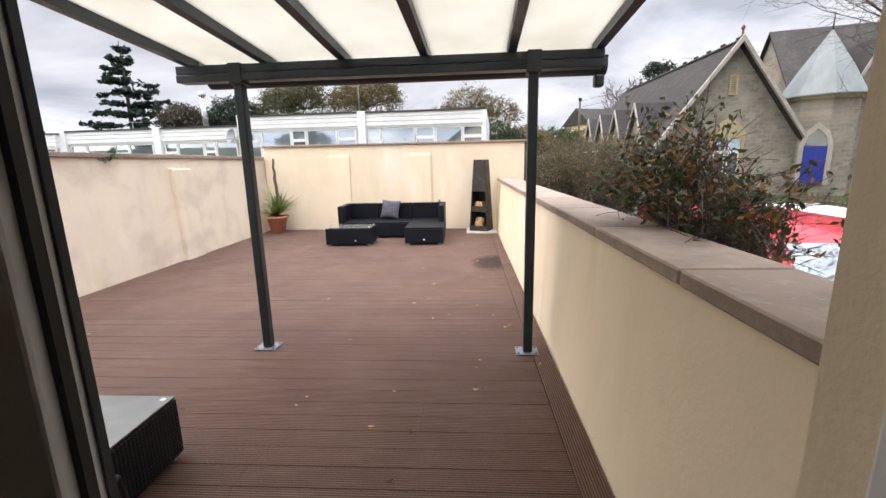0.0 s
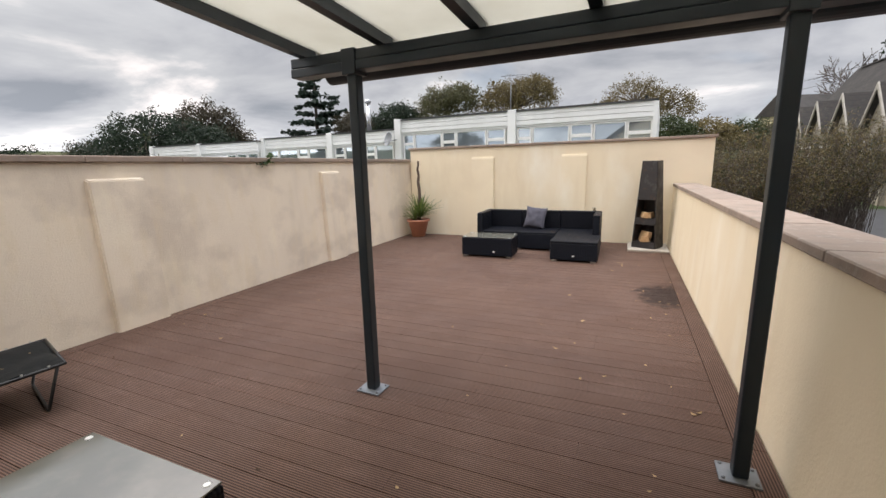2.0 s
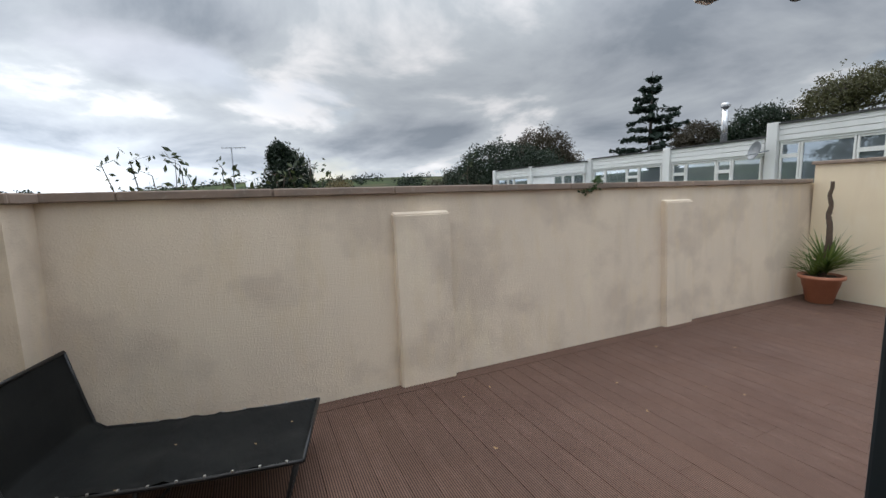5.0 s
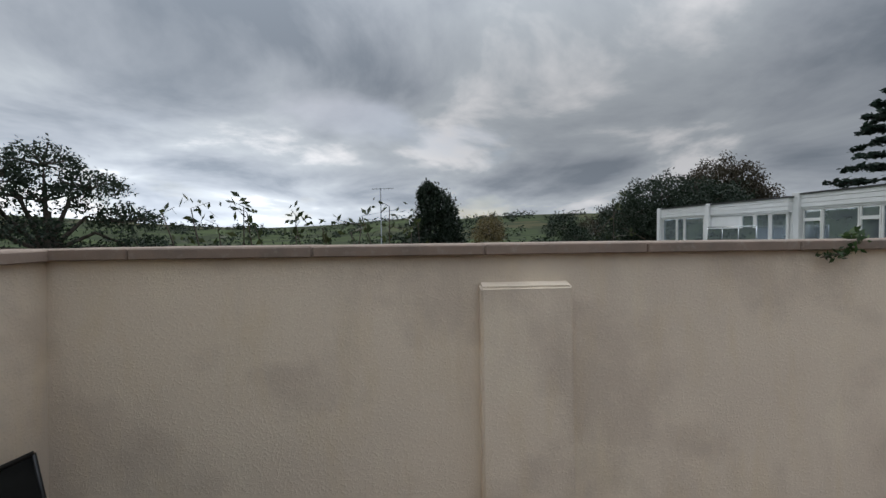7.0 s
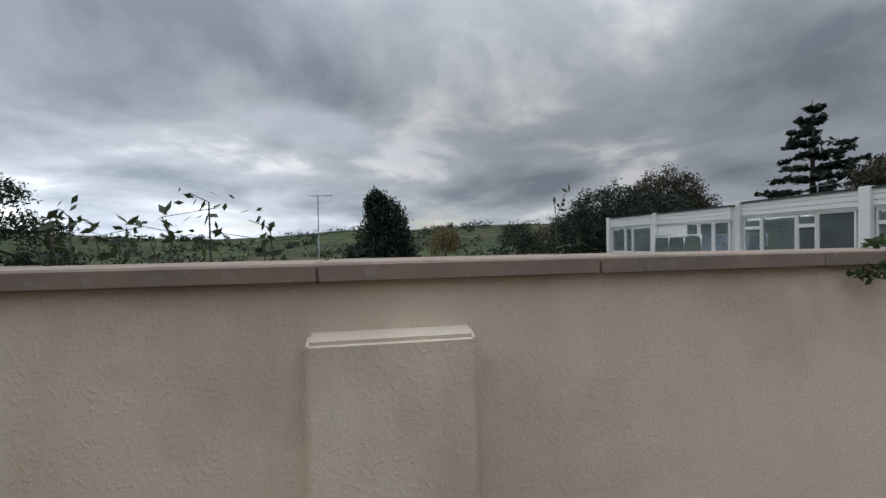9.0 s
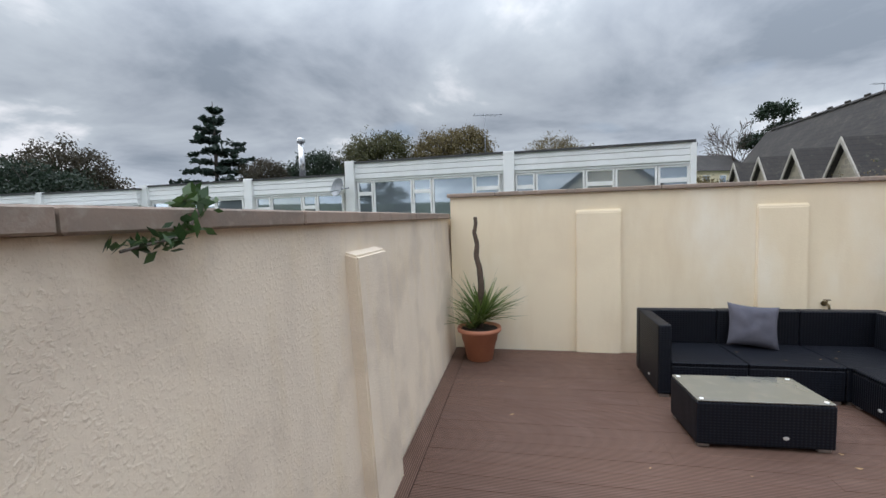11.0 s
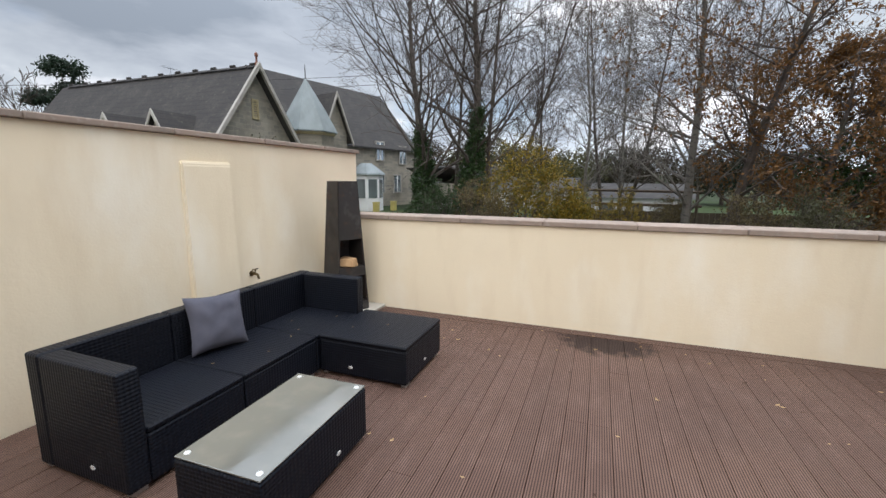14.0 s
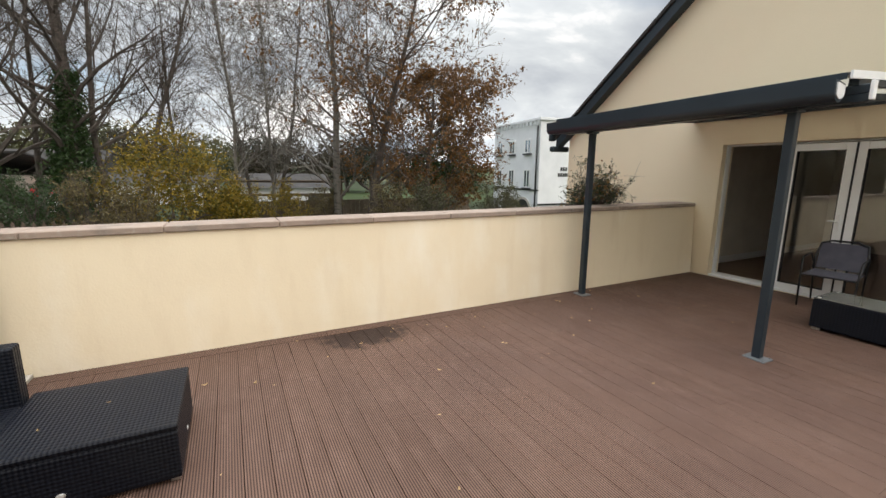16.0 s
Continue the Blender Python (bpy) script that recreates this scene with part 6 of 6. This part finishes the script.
for x, y in ((23.1, 21.4), (24.9, 21.0)):
    bn = thing("garden_crate", "yellow plastic bin beside the bay window", "bin", gz(x, y))
    part("body", box(-0.18, 0.18, -0.18, 0.18, 0, 0.62, 0.03), M_BIN, bn)
    part("lid", box(-0.2, 0.2, -0.2, 0.2, 0.62, 0.68, 0.02), M_BIN, bn)

# ---- white rendered house to the south-east ----
wb = thing("white_house", "white painted house with corbelled eaves and arched ground floor", "building", (21.2, -11.3, -1.6), -6)
part("wall", box(0, 6.6, -11, 0, -0.5, 6.75), M_WHITEPAINT, wb)
part("parapet", box(-0.12, 6.7, -11.1, 0.12, 6.751, 6.95, 0.02), M_WHITEPAINT, wb)
for i in range(14):
    part("corbel", box(0.1 + 0.47 * i, 0.3 + 0.47 * i, 0.0, 0.11, 6.5, 6.75, 0.01), M_WHITEPAINT, wb)
for z, h in ((2.15, 1.3), (4.6, 1.0)):
    for x in (1.5, 3.7, 5.6):
        ww = part("window", stile_frame(x - 0.42, x + 0.42, z, z + h, 0.0, 0.07, 0.08), M_UPVC, wb)
        part("pane", box(x - 0.36, x + 0.36, 0.005, 0.03, z + 0.08, z + h - 0.08), M_PANE, ww)
        part("mullion", box(x - 0.025, x + 0.025, 0.03, 0.06, z + 0.08, z + h - 0.08), M_UPVC, ww)
        part("window_sill", box(x - 0.52, x + 0.52, 0.0, 0.14, z - 0.12, z - 0.01, 0.01), M_BLACKPAINT, ww)
for x in (1.9, 4.0):
    arch = [(x + 0.85 * math.cos(a), 0.55 + 0.75 * math.sin(a)) for a in np.linspace(0, math.pi, 11)] + [(x - 0.85, -0.4), (x + 0.85, -0.4)]
    part("arch_trim", prism([(x + (p - x) * 1.2, q * 1.12 if q > 0 else q) for p, q in arch], "y", 0.0, 0.05), M_SLAB, wb)
    # a flat black plate paints the shade inside the arch; no hole is cut
    part("arch_opening", prism(arch, "y", 0.051, 0.07), M_BLACKPAINT, wb)
part("band", box(-0.05, 6.65, 0.0, 0.06, 1.95, 2.05), M_BLACKPAINT, wb)
part("band", box(-0.06, -0.001, -11.0, 0.0, 0.95, 1.07), M_BLACKPAINT, wb)
tube("downpipe", [(0.25, 0.09, 6.4), (0.25, 0.09, 0)], 0.06, M_BLACKPAINT, wb, 8)
sg = part("sign_board", box(3.6, 5.4, 0.06, 0.10, 1.3, 1.75, 0.01), M_UPVC, wb)
for z in (1.45, 1.6):
    part("sign_bar", box(3.8, 5.2, 0.101, 0.108, z, z + 0.05), M_BLACKPAINT, sg)
# lettering on the gable, too worn to read
for y0, y1, z in ((-2.35, -1.75, 3.35), (-2.55, -1.55, 2.95)):
    n3 = 3 if z > 3 else 5
    for i in range(n3):
        w3 = (y1 - y0) / n3
        part("lettering", box(-0.02, -0.001, y0 + i * w3 + 0.02, y0 + (i + 1) * w3 - 0.03, z, z + 0.26), M_BLACKPAINT, wb)

# ---- chimney of the next house ----
chm = thing("chimney_stack", "rendered chimney with two pots, its backlit shade painted in as grey", "chimney", (-6.9, -2.80, -2.02), 48)
# shaft, shoulder and cap are painted bluish grey for their shaded side
part("shaft", box(-0.25, 0.25, -0.25, 0.25, -2, 4.45, 0.04), M_SHADEDRENDER, chm)
part("shoulder", box(-0.28, 0.36, -0.28, 0.28, -2, 3.6, 0.05), M_SHADEDRENDER, chm)
part("cap", lathe([(0.29, 4.44), (0.30, 4.52), (0.28, 4.66), (0.08, 4.74)], 20), M_SHADEDRENDER, chm)
for x in (-0.14, 0.14):
    p = part("pot", lathe([(0.12, 4.68), (0.12, 5.05), (0.15, 5.07), (0.15, 5.12), (0.11, 5.13)], 14), M_GALV, chm)
    p.matrix_basis = pose(x, 0, -0.1 * (x > 0), 0, 0, 0)
tube("mast", [(0.14, 0, 4.7), (0.14, 0, 5.72)], 0.02, M_GALV, chm, 6)
for z in (5.48, 5.56, 5.64, 5.70):
    tube("aerial_bar", [(-0.1, 0.12, z), (0.45, -0.1, z)], 0.008, M_GALV, chm, 4)
nb = thing("neighbour_house", "neighbouring house with dark tiled roof", "house", (-10.4, -11.4, -5.7), 50)
part("wall", box(-2.0, 2.0, -3, 3, 0, 5.4), M_WHITEPAINT, nb)
part("roof", prism([(-3.3, 5.4), (3.3, 5.4), (0, 7.5)], "x", -2.2, 2.2), M_SLATE, nb)


# ---- vehicles in the lane ----
def vehicle(name, label, at, rz, paint, L=4.4, W=1.8, H=1.85, hood=1.0, taper=0.88):
    t = thing(name, label, "car", at, rz)
    prof = [(-L / 2, 0.35), (L / 2 - 0.05, 0.32), (L / 2, 0.55), (L / 2 - 0.06, 0.85), (L / 2 - hood, 1.02), (L / 2 - hood - 0.75, H - 0.06), (L / 2 - hood - 1.05, H), (-L / 2 + 0.25, H), (-L / 2 + 0.04, H - 0.12), (-L / 2, 0.9)]
    b = prism(prof, "y", -W / 2, W / 2)
    for v in b.verts:
        if v.co.z > 1.1:
            v.co.y *= taper
    bmesh.ops.bevel(b, geom=list(b.edges), offset=0.06, segments=3, affect="EDGES")
    part("body", b, paint, t, "", True)
    ws = prism([(L / 2 - hood - 0.10, 1.10), (L / 2 - hood - 0.72, H - 0.14), (L / 2 - hood - 0.76, H - 0.10), (L / 2 - hood - 0.07, 1.12)], "y", -W * 0.39, W * 0.39)
    for v in ws.verts:
        v.co.x += 0.05
    part("windscreen", ws, M_PANE, t)
    for s in (-1, 1):
        sw = prism([(L / 2 - hood - 0.25, 1.08), (L / 2 - hood - 0.80, H - 0.16), (L / 2 - hood - 1.6, H - 0.16), (L / 2 - hood - 1.6, 1.08)], "y", s * W * (0.462 if taper < 0.95 else 0.488), s * W * (0.478 if taper < 0.95 else 0.503))
        part("side_window", sw, M_PANE, t)
        mr = box(L / 2 - hood - 0.35, L / 2 - hood - 0.2, s * W / 2, s * (W / 2 + 0.2), 1.05, 1.22, 0.03)
        part("mirror", mr, paint, t)
        part("headlight", box(L / 2 - 0.12, L / 2 + 0.005, s * W * 0.33 - 0.16, s * W * 0.33 + 0.16, 0.66, 0.84, 0.03), M_CHROME, t)
        for x in (-L / 2 + 0.8, L / 2 - 0.85):
            wh = part("wheel", lathe([(0.2, -0.1), (0.31, -0.09), (0.33, -0.05), (0.33, 0.05), (0.31, 0.09), (0.2, 0.1)], 22), M_TYRE, t)
            wh.matrix_basis = pose(x, s * (W / 2 - 0.08), 0.33, 90)
            rm = part("rim", lathe([(0.2, -0.104), (0.18, -0.112), (0.04, -0.09)] if s > 0 else [(0.04, 0.09), (0.18, 0.112), (0.2, 0.104)], 16), M_CHROME, wh)
    return t


van = vehicle("red_van", "red panel van with white lettering parked in the lane", gz(5.9, 6.55, 0.03), -92, M_RED, 5.6, 1.9, 2.18, 0.9, 0.99)
for x, w, z, h in ((-0.9, 0.5, 1.70, 0.16), (-0.25, 0.4, 1.70, 0.16), (-0.7, 0.95, 1.50, 0.07), (-0.7, 0.8, 1.38, 0.05)):
    part("lettering", box(x - w / 2, x + w / 2, -0.962, -0.944, z - h / 2, z + h / 2), M_WHITECAR, van, "white lettering")
vehicle("white_van", "white van parked across the lane", gz(10.4, 11.2, 0.03), -100, M_WHITECAR, 4.5, 1.85, 1.46, 0.95, 0.9)

# ---- fences, wires, poles, far buildings ----
pf = thing("picket_fence", "low weathered picket fence across the lane", "fence", (0, 0, 0))
for i in range(64):
    x, y = 12.4 + 0.012 * i, 14.6 - 0.2 * i
    z = land_z(x, y)
    b = prism([(-0.04, 0), (0.04, 0), (0.04, 0.95), (0, 1.05), (-0.04, 0.95)], "x", -0.01, 0.01)
    p = part("picket", b, M_WOOD, pf)
    p.location = (x, y, z + 0.45)
for z in (0.75, 1.25):
    tube("rail", [(12.43, 14.7, land_z(12.4, 14.7) + z), (13.2, 1.8, land_z(13.2, 1.8) + z)], 0.035, M_WOOD, pf, 4)
bf = thing("board_fence", "dark timber board fence behind the trees", "fence", (0, 0, 0))
for i in range(60):
    x, y = 21.5, 9.0 - 0.25 * i
    p = part("board", box(-0.012, 0.012, -0.12, 0.12, 0, 1.5, 0.004, seg=1), M_WOOD, bf)
    p.location = (x, y, land_z(x, y))
fr = thing("timber_frame", "open timber post-and-rail frame behind the trees", "frame", (0, 0, 0))
for y in (8.4, 5.6, 2.8):
    tube("post", [(19.8, y, land_z(19.8, y)), (19.8, y, land_z(19.8, y) + 2.6)], 0.07, M_WOOD, fr, 5)
for z in (2.55, 1.9):
    tube("rail", [(19.8, 8.6, land_z(19.8, 8) + z), (19.8, 2.6, land_z(19.8, 3) + z)], 0.07, M_WOOD, fr, 5)


def cottage(at, rz, L, D, h, roof, wall, label, rm=None):
    t = thing("cottage", label, "house", at, rz, "houses beyond the lane")
    part("wall", box(-L / 2, L / 2, -D / 2, D / 2, -2, h), wall, t)
    part("roof", prism([(-D / 2 - 0.3, h), (D / 2 + 0.3, h), (0, h + roof)], "x", -L / 2 - 0.3, L / 2 + 0.3), rm or M_SLATE, t)
    for x in np.arange(-L / 2 + 1.2, L / 2 - 0.8, 2.2):
        w = part("window", stile_frame(x - 0.45, x + 0.45, h - 1.7, h - 0.5, -D / 2 - 0.05, -D / 2 + 0.03, 0.08), M_UPVC, t)
        part("pane", box(x - 0.38, x + 0.38, -D / 2 - 0.03, -D / 2 - 0.005, h - 1.62, h - 0.58), M_PANE, w)
    return t


cottage(gz(36, 4.0, -1.3), -92, 7, 6, 2.9, 1.1, M_WHITEPAINT, "white bungalow with dark slate roof")
cottage(gz(39, 13.0, -1.5), -95, 8, 6, 3.1, 1.2, M_WHITEPAINT, "white bungalow beyond the trees")
cottage(gz(40, 20.5, -1.2), -100, 9, 6, 2.8, 2.0, M_CREAMPAINT, "pale house beyond the trees")
cottage(gz(20.0, 62), 20, 7, 6, 4.2, 2.2, M_CREAMPAINT, "cream gabled house up the hill")
cottage(gz(25.5, 64), 10, 8, 5, 3.2, 1.6, M_WHITEPAINT, "white house up the hill")
garage = thing("garage", "small stone outbuilding with lean-to roof", "building", (29.0, 18.3, 0), -20)
part("wall", box(-2, 2, -2, 2, -2, 1.3), M_STONE, garage)
part("roof", prism([(-2.3, 2.4), (-2.3, 2.5), (2.3, 1.4), (2.3, 1.3)], "y", -2.3, 2.3), M_SLATE, garage)
part("door", box(-1.3, 1.3, -2.05, -2.0, -0.8, 1.0, 0.01), M_BLACKPAINT, garage)
for x, y, rz, m, lb in ((27.5, 17.2, 70, M_RED, "red car parked by the stone house"), (24.5, 15.2, 100, M_WHITECAR, "white car parked by the stone house")):
    vehicle("parked_car", lb, gz(x, y, 0.02), rz, m, 4.0, 1.7, 1.45, 1.0)
# utility poles and wires
for x, y, h in ((13.6, 47.5, 6.8), (3.2, 54.0, 7.2)):
    p = thing("utility_pole", "weathered timber utility pole", "pole", gz(x, y))
    tube("pole", [(0, 0, -0.5), (0, 0, h)], [0.14, 0.10], M_WOOD, p, 8)
    part("cap", box(-0.16, 0.16, -0.1, 0.1, h - 0.3, h + 0.05, 0.02), M_BLACKPAINT, p)
for dz, dx in ((0.0, 0.0), (-0.55, 0.3)):
    pts = []
    a, b = Vector((13.6 + dx, 47.5, land_z(13.6, 47.5) + 6.5 + dz)), Vector((26.0 + dx, 14.5, 8.9 + dz))
    for i in range(13):
        u = i / 12
        q = a.lerp(b, u)
        q.z -= 0.9 * 4 * u * (1 - u) * 0.35
        pts.append(q)
    w = tube("overhead_wire", pts, 0.016, M_BLACKPAINT, None, 4)
    tagged(w, "thin overhead cable strung across the lane", "cable", "overhead cables")
# white low conservatory roofs below the west wall
gh = thing("low_roofs", "pale low roofs in the valley below", "roof", (-30, -8, -4.6), 20)
part("roof", box(-7, 7, -2, 2, 0, 1.9, 0.05), M_CLAD, gh)

# ---- deck boards ----
def board_mesh(length, width, mat):
    bm = box(-length / 2, length / 2, -width / 2, width / 2, -0.024, 0.0, 0.002, seg=1) if mat is M_DECK else box(-width / 2, width / 2, -length / 2, length / 2, -0.024, 0.0, 0.002, seg=1)
    me = bpy.data.meshes.new("deck_board")
    bm.to_mesh(me)
    bm.free()
    me.materials.append(mat)
    return me


rng = random.Random(11)
PITCH, BW = 0.1465, 0.1432
X0, X1 = -3.02, 2.08
cuts = (-1.32, -0.45, 0.42, 1.28)
meshes = {}
row, y = 0, 1.135
while y + PITCH < 10.50:
    cut = cuts[(row * 3 + row // 4) % 4]
    for a, b in ((X0, cut), (cut, X1)):
        key = round(b - a - 0.0008, 4)
        if key not in meshes:
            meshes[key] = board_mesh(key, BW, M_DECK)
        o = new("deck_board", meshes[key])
        o.parent = floor
        o.location = ((a + b) / 2, y + PITCH / 2, rng.uniform(-0.0012, 0.0))
        o.rotation_euler = (0, 0, 0 if rng.random() < 0.5 else math.pi)
    y += PITCH
    row += 1
for xa in (2.155, -3.095):
    for a, b in ((1.14, 4.05), (4.05, 7.2), (7.2, 10.40)):
        key = ("l", round(b - a, 2), xa)
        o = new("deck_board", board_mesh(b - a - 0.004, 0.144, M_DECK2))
        o.parent = floor
        o.location = (xa, (a + b) / 2, 0.0)

# ---- fallen leaves ----
M_FALLEN = leaf_mat("fallen_leaf", (0.30, 0.19, 0.08), (0.50, 0.36, 0.20), 0.7)
M_FALLEN2 = leaf_mat("dark_fallen_leaf", (0.05, 0.028, 0.018), (0.10, 0.06, 0.035), 0.7)


def leaf_mesh(seed, mat):
    r = random.Random(seed)
    v, f = [], []
    n = 5
    curl = r.uniform(0.1, 0.35)
    for i in range(n + 1):
        u = i / n
        w = 0.011 * math.sin(math.pi * min(1, u * 0.93 + 0.05)) * r.uniform(0.8, 1.2)
        z = 0.003 + curl * 0.03 * (2 * u - 1) ** 2
        v += [((u - 0.5) * 0.04, -w, z + curl * 0.012), ((u - 0.5) * 0.04, 0, z), ((u - 0.5) * 0.04, w, z + curl * 0.012)]
    for i in range(n):
        a = i * 3
        f += [(a, a + 1, a + 4, a + 3), (a + 1, a + 2, a + 5, a + 4)]
    me = bpy.data.meshes.new("fallen_leaf")
    me.from_pydata(v, [], f)
    me.materials.append(mat)
    return me


lm = [leaf_mesh(i, M_FALLEN) for i in range(4)] + [leaf_mesh(9, M_FALLEN2), leaf_mesh(10, M_FALLEN2)]


def drop_leaf(x, y, z, k2=None, s=1.0):
    o = new("fallen_leaf", lm[k2 if k2 is not None else rng.randrange(6)])
    o.matrix_basis = pose(x, y, z, rng.uniform(-6, 6), rng.uniform(-6, 6), rng.uniform(0, 360)) @ Matrix.Diagonal((s, s, s, 1))
    tagged(o, "small dry curled leaf fallen on the deck", "leaf", "fallen leaves")


for _ in range(60):
    drop_leaf(rng.uniform(-2.9, 2.0), rng.uniform(2.6, 10.0), 0.001, s=rng.uniform(0.45, 1.0))
for _ in range(34):
    drop_leaf(2.15 - abs(rng.gauss(0, 0.6)), rng.uniform(2.2, 8.6), 0.001, s=rng.uniform(0.5, 1.15))
for _ in range(14):
    drop_leaf(rng.uniform(1.5, 2.1), rng.uniform(6.4, 7.5), 0.002, s=rng.uniform(0.5, 1.1))
for x, y, z in ((0.62, 8.92, 0.34), (0.79, 8.67, 0.34), (0.42, 9.32, 0.336), (0.82, 9.22, 0.336), (-0.03, 9.22, 0.336), (0.57, 9.52, 0.336), (0.27, 9.27, 0.336), (-0.33, 9.42, 0.336)):
    drop_leaf(x, y, z, rng.randrange(4), 0.6)
for x, y in ((-2.2, 2.7), (-2.4, 2.3), (-2.1, 2.1), (-2.35, 2.9)):
    drop_leaf(x, y, 0.335, rng.randrange(4), 0.4)
